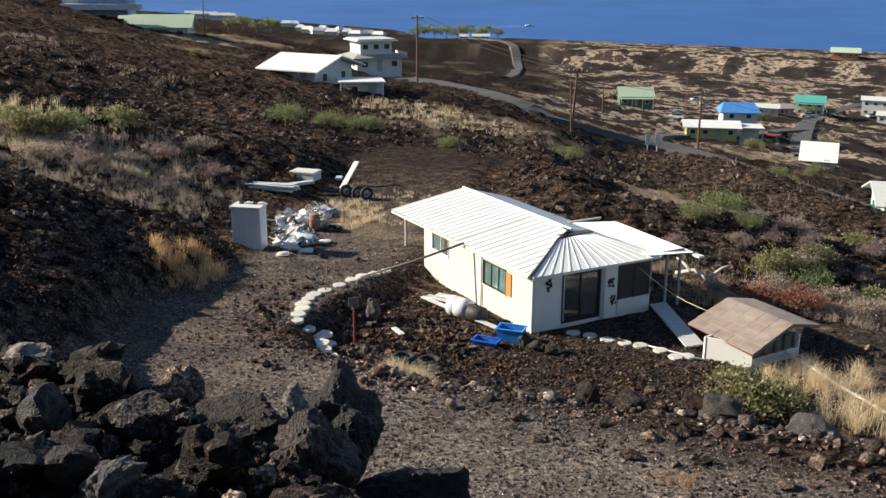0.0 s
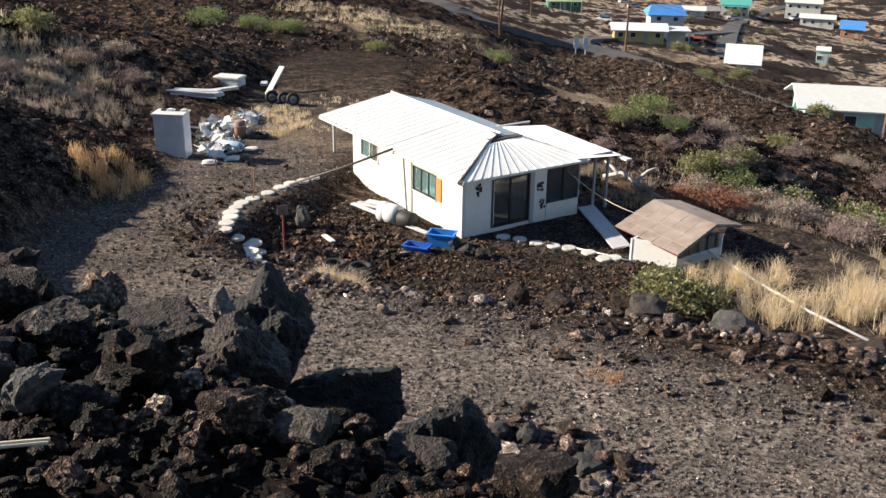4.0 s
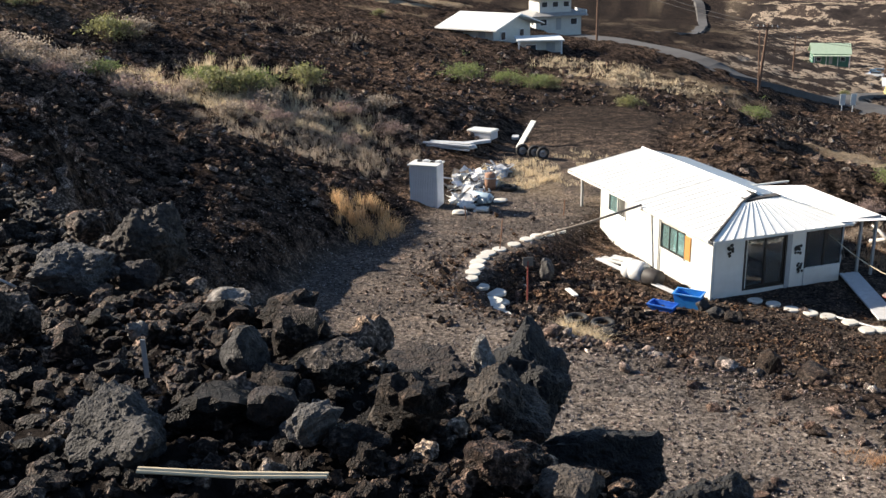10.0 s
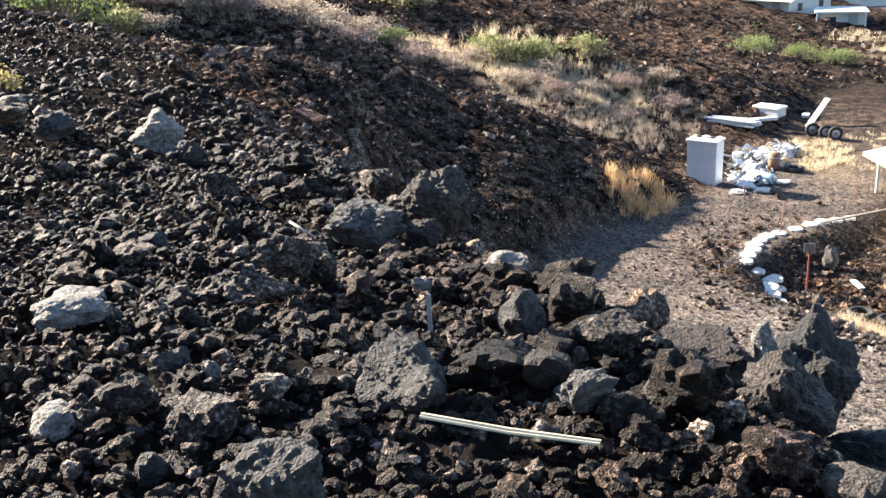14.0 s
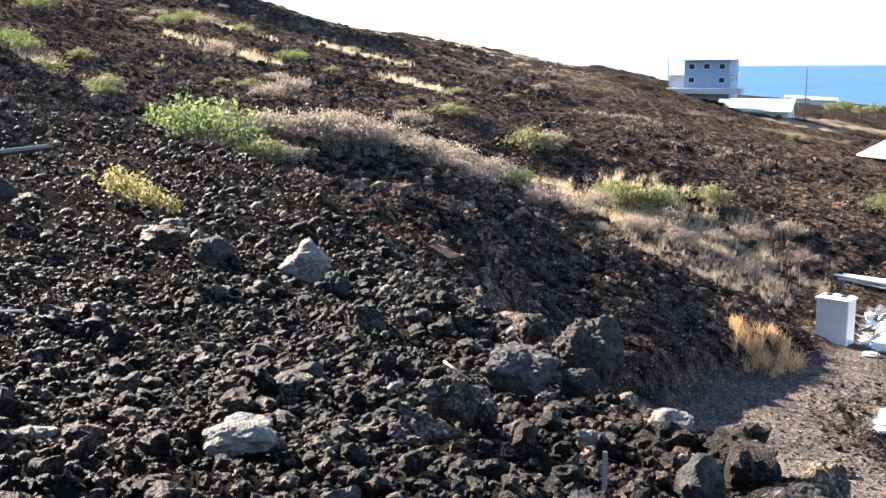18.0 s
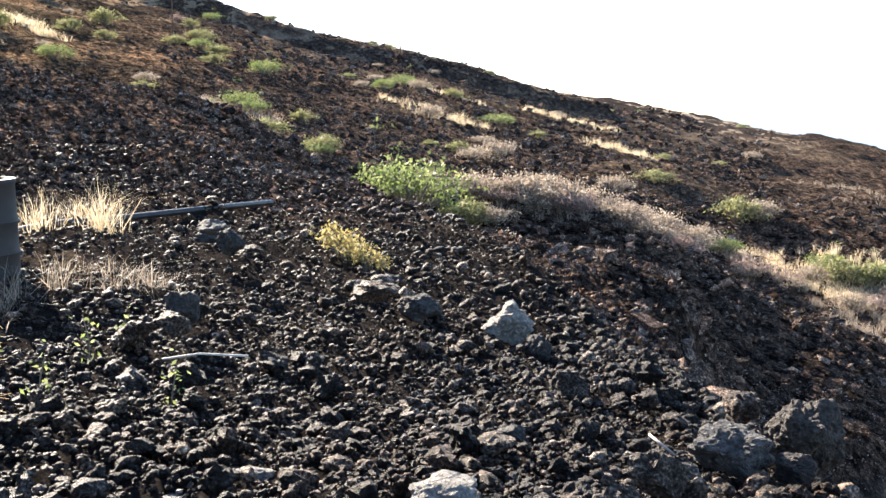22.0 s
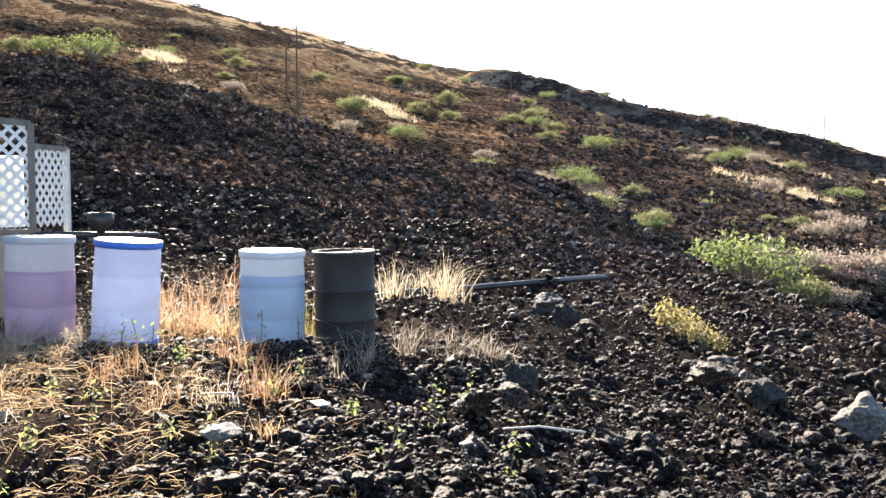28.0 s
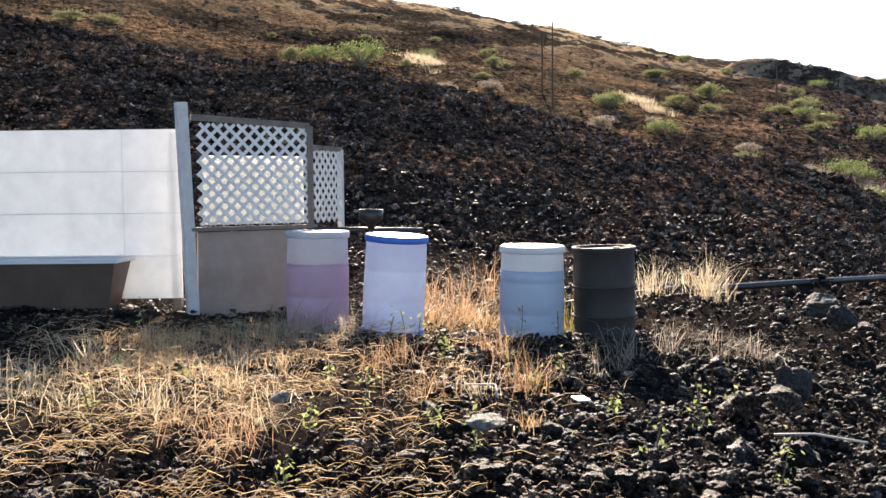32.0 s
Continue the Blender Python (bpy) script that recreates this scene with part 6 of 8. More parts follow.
for k, (p, q, w, mat) in enumerate((((-0.1, 39.0), (1.2, 38.1), 0.35, WHITE_PAINT), ((0.0, 38.4), (3.0, 34.6), 0.22, GREY_BOARD2), ((-0.3, 38.7), (1.6, 36.4), 0.2, GALV_WHITE), ((0.3, 38.9), (1.0, 38.5), 0.4, PLASTIC_WHITE), ((-1.35, 34.9), (-1.0, 34.2), 0.2, WHITE_PAINT))):
    p, q = Vector((*p, 0)), Vector((*q, 0))
    bm = boxed((-w / 2, 0, 0), (w / 2, (q - p).length, 0.05))
    bm.transform(Matrix.Translation((p.x, p.y, -11.72 + 0.03 * k)) @ (q - p).to_track_quat("Y", "Z").to_matrix().to_4x4())
    tagged(part("loose_plank", bm, mat), "pale plank lying beside the cabin wall", "plank", "planks beside the cabin")


def tub(x, y, sx, sy, h, turn, mat, label):
    t = thing("plastic_tub", label, "tub", pose(x, y, -11.86, 0, 0, turn))
    bm = bmesh.new()
    A = [bm.verts.new((u * sx * 0.42, v * sy * 0.42, 0)) for u, v in ((-1, -1), (1, -1), (1, 1), (-1, 1))]
    B = [bm.verts.new((u * sx * 0.5, v * sy * 0.5, h)) for u, v in ((-1, -1), (1, -1), (1, 1), (-1, 1))]
    C = [bm.verts.new((u * sx * 0.46, v * sy * 0.46, h)) for u, v in ((-1, -1), (1, -1), (1, 1), (-1, 1))]
    D = [bm.verts.new((u * sx * 0.39, v * sy * 0.39, 0.03)) for u, v in ((-1, -1), (1, -1), (1, 1), (-1, 1))]
    for p, q in ((A, B), (B, C), (C, D)):
        for k in range(4):
            bm.faces.new((p[k], p[(k + 1) % 4], q[(k + 1) % 4], q[k]))
    bm.faces.new(A[::-1]), bm.faces.new(D)
    bmesh.ops.recalc_face_normals(bm, faces=bm.faces[:])
    part("basin", bm, mat, t)
    rim = bmesh.new()
    for s in (-1, 1):
        box(rim, (-sx * 0.53, s * sy * 0.5 - 0.03, h - 0.01), (sx * 0.53, s * sy * 0.5 + 0.03, h + 0.03))
        box(rim, (s * sx * 0.5 - 0.03, -sy * 0.47, h - 0.01), (s * sx * 0.5 + 0.03, sy * 0.47, h + 0.03))
    part("rim", rim, mat, t)


tub(3.05, 34.35, 1.0, 0.65, 0.5, -20, BLUE_PLASTIC, "bright blue plastic tub beside the cabin")
tub(2.1, 33.85, 0.95, 0.55, 0.22, -25, NAVY_TARP, "low dark blue plastic tub")

lp = Vector(HOUSE @ Vector((-0.32, 4.6, 2.52)))
lies("long_pole", [(-2.9, 39.5, level(-2.9, 39.5) + 0.05), (lp.x * 0.5 - 1.45, lp.y * 0.5 + 19.75, lp.z * 0.5 + level(-2.9, 39.5) * 0.5 - 0.04), (lp.x, lp.y, lp.z)], 0.05, DARK_WOOD, "long grey wooden pole leaning on the eave", "pole", 8)
tp = thing("signpost", "leaning rusty post with a square plate", "post", pose(-2.75, 33.8, -11.9, 0, 0, 15))
part("shaft", rod(bmesh.new(), (0, 0, 0), (0.0, 0, 1.75), 0.035), RED_TRIM, tp)
part("plate", boxed((-0.2, -0.02, 1.55), (0.2, 0.02, 1.9), 0.02), DARK_WOOD, tp)
for x, y, h, lean in ((-4.2, 37.6, 1.4, 5), (-1.9, 43.2, 0.8, 3), (-6.2, 42.0, 0.7, -3)):
    sk = part("wooden_stake", tube(bmesh.new(), [(0, 0, 0), (0.02, 0, h * 0.5), (0.0, 0, h)], 0.03, 6), PALE_RUST)
    sk.matrix_world = pose(x, y, level(x, y) - 0.05, 0, lean, 0)
    tagged(sk, "thin reddish wooden stake in the ground", "stake", "garden stakes")
lies("white_pipe", [(12.4, 31.9, -11.3), (13.0, 31.3, -11.55), (13.5, 30.0, -11.68), (14.3, 27.6, -11.7), (15.25, 25.4, -11.7)], 0.045, PLASTIC_WHITE, "long white plastic pipe leaving the hut", "pipe")
lies("white_hose", [(8.0, 33.7, -11.8), (9.0, 32.9, -11.78), (9.9, 32.2, -11.8)], 0.03, PLASTIC_WHITE, "white hose lying beside the stones", "hose", 6)
w0, w1 = HOUSE @ Vector((5.0, -0.1, 2.0)), Vector((10.6, 34.6, -10.85))
lies("sagging_cable", [w0.lerp(w1, k / 6) - Vector((0, 0, 0.22 * math.sin(math.pi * k / 6))) for k in range(7)], 0.018, PALE_WOOD, "sagging pale cable from porch to hut", "cable", 5)
for pts in ([(11.2, 42.6, -11.8), (11.8, 41.8, -11.4), (12.3, 41.0, -11.7), (13.2, 40.0, -12.0)], [(11.7, 41.9, -11.5), (11.5, 42.4, -11.3), (11.3, 43.0, -11.2)], [(12.2, 41.2, -11.7), (12.9, 41.4, -11.2), (13.2, 41.2, -11.0)]):
    lies("dead_branch", pts, lambda s: 0.10 * (1 - 0.6 * s), DRIFTWOOD, "bleached dead tree limb on the slope", "branch", 7)

# ---- roads, poles and houses beyond ----
ASPHALT = surface("worn_asphalt", (0.045, 0.043, 0.042), (0.085, 0.08, 0.077), 1.5, 0.9, bump=0.2, where="World", stain=(0.10, 0.095, 0.09))
POLE_WOOD = surface("brown_pole_wood", (0.09, 0.05, 0.032), (0.19, 0.11, 0.07), 4, 0.85, bump=0.3)
WALL_GREY = surface("pale_grey_wall", (0.46, 0.48, 0.50), (0.60, 0.62, 0.63), 1.5, 0.8)
WALL_MINT = surface("mint_green_wall", (0.30, 0.52, 0.44), (0.42, 0.64, 0.56), 1.5, 0.8)
WALL_YELLOW = surface("yellow_wall", (0.52, 0.42, 0.14), (0.64, 0.54, 0.22), 1.5, 0.8)
WALL_GREEN = surface("dark_green_wall", (0.05, 0.14, 0.10), (0.10, 0.22, 0.15), 1.5, 0.8)
WALL_ORANGE = surface("orange_brown_wall", (0.36, 0.15, 0.06), (0.50, 0.24, 0.10), 1.5, 0.8)
# Blue-grey of a wall in shade, put into its base colour.
WALL_BLUE = surface("shaded_blue_wall", (0.22, 0.32, 0.50), (0.32, 0.44, 0.60), 1.5, 0.8)
ROOF_BLUE = surface("bright_blue_roof", (0.05, 0.20, 0.55), (0.10, 0.32, 0.70), 1.5, 0.5)
ROOF_GREEN = surface("pale_green_roof", (0.40, 0.52, 0.36), (0.52, 0.62, 0.46), 1.5, 0.55)
ROOF_TEAL = surface("teal_roof", (0.08, 0.34, 0.30), (0.14, 0.46, 0.40), 1.5, 0.5)
ROOF_GREY = surface("grey_roof", (0.26, 0.26, 0.25), (0.40, 0.39, 0.37), 1.5, 0.7)
ROOF_FAR = surface("white_far_roof", (0.58, 0.60, 0.56), (0.72, 0.73, 0.69), 1.5, 0.5)
TANK_GREEN = surface("dark_green_tank", (0.015, 0.09, 0.05), (0.03, 0.14, 0.08), 2, 0.5)
TANK_RUST = surface("rusty_tank", (0.22, 0.09, 0.05), (0.36, 0.17, 0.10), 3, 0.8)
PANE_DARK = surface("dark_far_pane", (0.02, 0.03, 0.04), (0.05, 0.06, 0.07), 2, 0.15, bump=0)


def road(name, pts, wide, label):
    """A ribbon of asphalt draped on the ground."""
    P = []
    for a, b in zip(pts, pts[1:]):
        n = max(2, int(math.hypot(b[0] - a[0], b[1] - a[1]) / 4))
        P += [(a[0] + (b[0] - a[0]) * k / n, a[1] + (b[1] - a[1]) * k / n) for k in range(n)]
    P = np.array(P + [pts[-1]], float)
    for _ in range(6):
        P[1:-1] = (P[:-2] + 2 * P[1:-1] + P[2:]) / 4
    d = np.gradient(P, axis=0)
    d /= np.linalg.norm(d, axis=1)[:, None]
    nrm = np.stack([-d[:, 1], d[:, 0]], 1)
    u = np.linspace(-0.5, 0.5, 5)
    xy = P[:, None] + nrm[:, None] * u[None, :, None] * wide
    z = land(xy[..., 0], xy[..., 1]).mean(1)
    for _ in range(3):
        z[1:-1] = (z[:-2] + z[1:-1] * 2 + z[2:]) / 4
    top = np.concatenate([xy, np.repeat(z[:, None, None], 5, 1) + 0.45], 2)
    low = np.concatenate([P[:, None] + nrm[:, None] * np.array([-0.62, 0.62])[None, :, None] * wide, np.repeat(z[:, None, None], 2, 1) - 1.2], 2)
    V = np.concatenate([low[:, :1], top, low[:, 1:]], 1)
    n, m = V.shape[:2]
    idx = np.arange(n * m).reshape(n, m)
    q = np.stack([idx[:-1, :-1], idx[1:, :-1], idx[1:, 1:], idx[:-1, 1:]], -1).reshape(-1, 4)
    return tagged(new(name, raw_mesh(name, V.reshape(-1, 3), q, ASPHALT)), label, "road", kind="structure")


road("road", [(-14, 190), (0, 150), (7.7, 125), (11.7, 121), (16.5, 120.5), (21.7, 125), (27, 130), (31, 130.5), (33.5, 126), (34.5, 116), (38, 100), (43, 93), (47, 88), (47.5, 78), (50, 60)], 5.6, "grey asphalt road winding down the lava slope")
road("road", [(29.5, 131.5), (34, 150), (40, 178), (49, 205), (60, 218), (78, 232), (96, 252)], 4.0, "side road branching towards the lower houses")
road("road", [(330, 560), (250, 450), (176, 390), (158, 375), (137, 344), (112, 290), (96.5, 252), (82, 216), (70, 180)], 4.4, "straight asphalt road between lower plots")
road("road", [(12, 318), (24, 335), (33, 410), (44, 500), (48, 552), (43, 600), (26, 660), (14, 720)], 4.4, "distant road climbing from the coast")


def utility_pole(x, y, high, arms=1, lean=0.0, far=False):
    p = thing("utility_pole", "brown wooden utility pole with crossarm" if arms else "plain slender wooden pole on the hill", "utility pole", pose(x, y, level(x, y) - 0.2, 0, lean, random.Random(int(x * 10)).uniform(0, 40)), "utility poles")
    part("shaft", rod(bmesh.new(), (0, 0, 0), (0, 0, high), 0.19 if arms else 0.1, 0.13 if arms else 0.07, 8), POLE_WOOD, p)
    for k in range(arms):
        part("crossarm", boxed((-1.2, -0.07, high - 0.5 - k), (1.2, 0.07, high - 0.34 - k)), POLE_WOOD, p)
        for u in (-1.1, -0.5, 0.5, 1.1):
            part("insulator", rod(bmesh.new(), (u, 0, high - 0.34 - k), (u, 0, high - 0.12 - k), 0.06, 0.04, 6), GALV, p)
    return Vector((x, y, level(x, y) - 0.2 + high - 0.2))


tops = [utility_pole(-2.0, 150, 10.3), utility_pole(16.7, 116, 7.4, 1, 4), utility_pole(16.2, 112.5, 6.6, 0, -3), utility_pole(40.7, 148, 10.3), utility_pole(39.7, 227, 8.2), utility_pole(58, 224, 13.0, 0), utility_pole(45.0, 79, 8.6)]
utility_pole(61, 234, 10, 0)
wires = thing("power_lines", "thin sagging power lines between the poles", "power line")
for a, b in ((0, 1), (1, 3), (0, 4), (1, 4), (3, 6)):
    for s in (-1.0, 1.0):
        o = Vector((s, 0, 0.1))
        pts = [(tops[a] + o).lerp(tops[b] + o, k / 8) - Vector((0, 0, 4 * 0.9 * (k / 8) * (1 - k / 8))) for k in range(9)]
        part("wire", tube(bmesh.new(), pts, 0.022, 4), CHARCOAL, wires)
for x, y, h in ((-86, 28.4, 8), (-92.1, 29.4, 6), (-111, 65.6, 5), (-112.5, 66.5, 5), (-119, 131, 9), (-112.4, 105.5, 4), (-108.5, 117.5, 5), (-107, 119, 5), (-72.5, 200, 5.5), (-43.0, 192, 9.5)):
    utility_pole(x, y, h, 0)


def gable_roof(w, d, h, rise, over, mat, parent, hip=0.0, label=""):
    """Two or four slopes with thickness; the ridge runs along x."""
    bm = bmesh.new()
    X, Y = w / 2 + over, d / 2 + over
    z0, z1 = h - rise * over / (d / 2) * 0.5, h + rise
    top = [(-X, -Y, z0), (X, -Y, z0), (X, Y, z0), (-X, Y, z0), (-X + hip, 0, z1), (X - hip, 0, z1)]
    v = [bm.verts.new((x, y, z + 0.14)) for x, y, z in top] + [bm.verts.new((x, y, z)) for x, y, z in top]
    for f in ((0, 1, 5, 4), (2, 3, 4, 5)):
        bm.faces.new([v[i] for i in f])
        bm.faces.new([v[i + 6] for i in f[::-1]])
    if hip:
        for f in ((1, 2, 5), (3, 0, 4)):
            bm.faces.new([v[i] for i in f])
            bm.faces.new([v[i + 6] for i in f[::-1]])
        rim = ((0, 1), (1, 2), (2, 3), (3, 0))
    else:
        rim = ((0, 1), (1, 5), (5, 2), (2, 3), (3, 4), (4, 0))
    for i, j in rim:
        bm.faces.new((v[i], v[j], v[j + 6], v[i + 6]))
    bmesh.ops.recalc_face_normals(bm, faces=bm.faces[:])
    return part("roof", bm, mat, parent, label)


def far_house(az, d, w, deep, h, turn, wall, roof, label, rise=1.2, over=0.7, hip=0.0, storeys=1, z=None, porch=False, stilts=0.0, base=0.0):
    """A house at a bearing and distance; its front (-y side) faces the slope above, turned by turn."""
    x, y = bearing(az, d)
    g = (level(x, y, False) if z is None else z) + base
    t = thing("house", label, "house", pose(x, y, g, 0, 0, az + turn), "houses on the lower slope")
    if stilts:
        for sx in (-1, 0, 1):
            for sy in (-1, 1):
                part("stilt", boxed((sx * w * 0.47 - 0.12, sy * deep * 0.46 - 0.12, -1.5), (sx * w * 0.47 + 0.12, sy * deep * 0.46 + 0.12, stilts)), WALL_GREY, t)
    wl = bmesh.new()
    box(wl, (-w / 2, -deep / 2, stilts - (2.0 if not stilts else 0)), (w / 2, deep / 2, h))
    if not hip and roof:
        a = [wl.verts.new((s * w / 2, yy, zz)) for s in (-1, 1) for yy, zz in ((-deep / 2, h - 0.01), (deep / 2, h - 0.01), (0, h + rise))]
        wl.faces.new(a[:3]), wl.faces.new(a[3:][::-1])
    part("wall", wl, wall, t)
    if roof:
        gable_roof(w, deep, h, rise, over, roof, t, hip)
    n = max(2, int(w / 2.6))
    for s in range(storeys):
        zc = stilts + (h - stilts) * (s + 0.55) / storeys
        for k in range(n):
            xc = -w / 2 + w * (k + 0.5) / n
            if k == n // 2 and s == 0:
                part("door", boxed((xc - 0.45, -deep / 2 - 0.05, zc - 1.2), (xc + 0.45, -deep / 2 - 0.004, zc + 0.75)), GREY_TRIM, t)
                continue
            win = part("window", boxed((xc - 0.62, -deep / 2 - 0.06, zc - 0.5), (xc + 0.62, -deep / 2 - 0.004, zc + 0.62)), WHITE_FRAME, t)
            part("pane", boxed((xc - 0.52, -deep / 2 - 0.075, zc - 0.4), (xc + 0.52, -deep / 2 - 0.063, zc + 0.52)), PANE_DARK, win)
        for k in range(2):
            for side in (-1, 1):
                yc = -deep / 4 + deep / 2 * k
                xa, xb = sorted((side * (w / 2 + 0.004), side * (w / 2 + 0.06)))
                win = part("window", boxed((xa, yc - 0.5, zc - 0.45), (xb, yc + 0.5, zc + 0.55)), WHITE_FRAME, t)
                xa, xb = sorted((side * (w / 2 + 0.063), side * (w / 2 + 0.075)))
                part("pane", boxed((xa, yc - 0.4, zc - 0.35), (xb, yc + 0.4, zc + 0.45)), PANE_DARK, win)
    if porch:
        part("porch_roof", boxed((-w / 2, -deep / 2 - 2.6, h - 0.5), (w / 2, -deep / 2 - 0.08, h - 0.36)), roof or ROOF_FAR, t)
        for k in range(4):
            xc = -w / 2 + 0.15 + (w - 0.3) * k / 3
            part("porch_post", boxed((xc - 0.08, -deep / 2 - 2.5, stilts - 1), (xc + 0.08, -deep / 2 - 2.34, h - 0.5)), WHITE_FRAME, t)
    return t


far_house(6.8, 114, 6.0, 7.4, 2.3, -35, SIDING, ROOF_METAL, "low white house with broad white gable roof", 1.2, 1.2, z=-11.8)
cp = far_house(4.0, 109, 4.2, 3.6, 2.0, 5, SIDING, None, "small flat-roofed white annex with carport", z=-12.7)
part("carport_roof", boxed((-2.6, -2.8, 2.1), (2.4, 1.9, 2.24)), ROOF_METAL, cp)
for px_ in (-2.4, 2.1):
    part("carport_post", boxed((px_ - 0.07, -2.9, -1), (px_ + 0.07, -2.76, 2.1)), WHITE_FRAME, cp)
tk = thing("water_tank", "rusty round water tank beside the annex", "water tank", pose(*bearing(3.25, 106), -13.3))
part("shell", lathe([(0.0, -0.5), (0.65, -0.5), (0.65, 1.2), (0.6, 1.3), (0.0, 1.45)], 20), TANK_RUST, tk)
th = far_house(3.3, 172, 8.0, 6.6, 2.6, 20, SIDING, ROOF_GREY, "white two-storey house with grey skirt roof and upper tower", 1.1, 0.9, 3.0, 1, z=-16.1)
up = part("upper_storey", boxed((-3.2, -2.7, 2.9), (2.4, 2.7, 5.2)), SIDING, th)
for xc in (-2.3, -0.4, 1.5):
    win = part("window", boxed((xc - 0.55, -2.76, 3.85), (xc + 0.55, -2.704, 4.8)), WHITE_FRAME, th)
    part("pane", boxed((xc - 0.46, -2.775, 3.92), (xc + 0.46, -2.763, 4.72)), PANE_DARK, win)
for k, (dx, zz) in enumerate(((0.9, 5.2), (0.55, 5.42))):
    part("upper_roof", boxed((-3.2 - dx, -2.7 - dx, zz + 0.004), (2.4 + dx, 2.7 + dx, zz + 0.2), 0.06), ROOF_FAR, th)
part("deck", boxed((2.45, -3.3, 2.35), (5.0, 2.0, 2.5)), WHITE_FRAME, th)
part("deck_rail", boxed((4.9, -3.3, 2.504), (5.0, 2.0, 3.3)), WHITE_FRAME, th)
far_house(15.1, 200, 12.5, 8, 2.6, -10, SIDING, ROOF_GREEN, "house with wide pale green gable roof", 2.0, 0.8, z=-12.6)
fh = far_house(17.6, 196, 8.5, 6.5, 5.0, -15, WALL_BLUE, None, "two-storey flat-roofed house, shade painted into its blue-grey walls", storeys=2, z=-5.6)
part("flat_roof", boxed((-5.2, -4.2, 5.05), (5.2, 3.8, 5.25)), ROOF_FAR, fh)
part("garage", boxed((-7.2, -3.2, -2), (-4.3, 2.0, 2.2)), WALL_GREY, fh)
part("garage_roof", boxed((-7.6, -3.6, 2.22), (-4.28, 2.3, 2.4)), ROOF_FAR, fh)
part("slab", boxed((-8, -5.5, -1.0), (7, -3.26, 0.0)), WALL_GREY, fh)
part("balcony", boxed((4.3, -3.6, 2.5), (5.4, 2.4, 2.7)), WHITE_FRAME, fh)
far_house(-11.7, 285, 9, 6.5, 3.4, 8, WALL_GREEN, ROOF_GREEN, "dark green house with pale green roof", 2.2, 0.6, porch=True)
far_house(-17.4, 238, 7.6, 6.5, 4.4, 10, SIDING, ROOF_BLUE, "white house with bright blue gable roof", 1.7, 0.8, 1.2, 2, base=1.3)
yh = far_house(-16.0, 220, 10.5, 5.5, 2.5, 6, WALL_YELLOW, ROOF_METAL, "yellow house under a wide white metal roof", 1.0, 0.9, base=0.3)
part("side_roof", boxed((6.3, -3.4, 2.5), (10.8, 3.0, 2.66)), ROOF_METAL, yh, "white roof over the open side")
for yy in (-3.2, 2.8):
    part("side_post", boxed((10.4, yy - 0.08, -2), (10.56, yy + 0.08, 2.5)), WHITE_FRAME, yh)
part("side_wall", boxed((6.5, 1.2, -2), (10.3, 1.35, 2.46)), SIDING, yh)
far_house(-21.1, 372, 9.5, 7, 4.5, 0, SIDING, ROOF_TEAL, "white house with teal roof and balcony", 2.0, 0.6, storeys=2, porch=True)
far_house(-25.4, 372, 11, 7, 3.0, 0, SIDING, ROOF_FAR, "long white house on stepped terraces", 1.0, 0.6)
far_house(-24.6, 390, 12, 7, 5.8, 0, SIDING, ROOF_FAR, "white two-storey house behind terraces", 1.0, 0.6, storeys=2)
far_house(-27.2, 325, 6, 5, 3.8, 0, WALL_ORANGE, ROOF_BLUE, "orange wooden house with blue roof", 2.0, 0.6)
bx = far_house(-21.85, 188, 5.8, 3.6, 1.4, 0, WALL_GREY, None, "flat-roofed shed with sloping white roof")
rf = boxed((-3.3, -2.6, -0.08), (3.3, 2.6, 0.08))
rf.transform(pose(0, 0, 2.55, 34, 0, 0))
part("roof", rf, ROOF_METAL, bx)
far_house(-25.95, 236, 2.6, 3.5, 3.6, 0, WALL_MINT, ROOF_FAR, "narrow mint-green outbuilding with white roof", 0.6, 0.3)
far_house(-22.6, 560, 13, 8, 3.2, 0, WALL_ORANGE, ROOF_GREEN, "far orange house with pale roof", 2.0, 1.0)
far_house(-18.9, 330, 7, 5, 2.6, 0, SIDING, ROOF_FAR, "small white house among scrub", 1.0, 0.5)
far_house(-19.8, 345, 5, 4, 2.4, 20, WALL_ORANGE, ROOF_GREY, "small reddish house among scrub", 1.0, 0.5)
nr = far_house(-28.9, 101, 13.5, 7.0, 3.3, 14, WALL_MINT, ROOF_FAR, "mint-green house with long white metal roof", 1.3, 0.9, z=-22.4, stilts=0.6)
part("stair_rail", boxed((-1.5, -5.6, 0.2), (0.6, -5.5, 1.1)), WHITE_FRAME, nr)
for k in range(5):
    part("step", boxed((-1.4, -3.6 - 0.35 * k, 0.4 - 0.2 * k), (0.5, -3.3 - 0.35 * k, 0.55 - 0.2 * k)), STEPPING, nr)
part("shutter", boxed((-4.2, -3.62, 1.6), (-3.3, -3.58, 2.8)), WALL_ORANGE, nr, "orange window shutter")
for az, d, r in ((-25.25, 100, 1.25), (-25.9, 104, 1.2)):
    tk = thing("water_tank", "dark green round plastic water tank", "water tank", pose(*bearing(az, d), level(*bearing(az, d), False) - 0.3), "green tanks")
    part("shell", lathe([(0.0, 0.0), (r, 0.0), (r, 1.9), (r * 0.8, 2.2), (0.0, 2.35)], 24), TANK_GREEN, tk)
    part("hatch", rod(bmesh.new(), (0, 0, 2.3), (0, 0, 2.45), 0.3), TANK_GREEN, tk)
rng = random.Random(21)
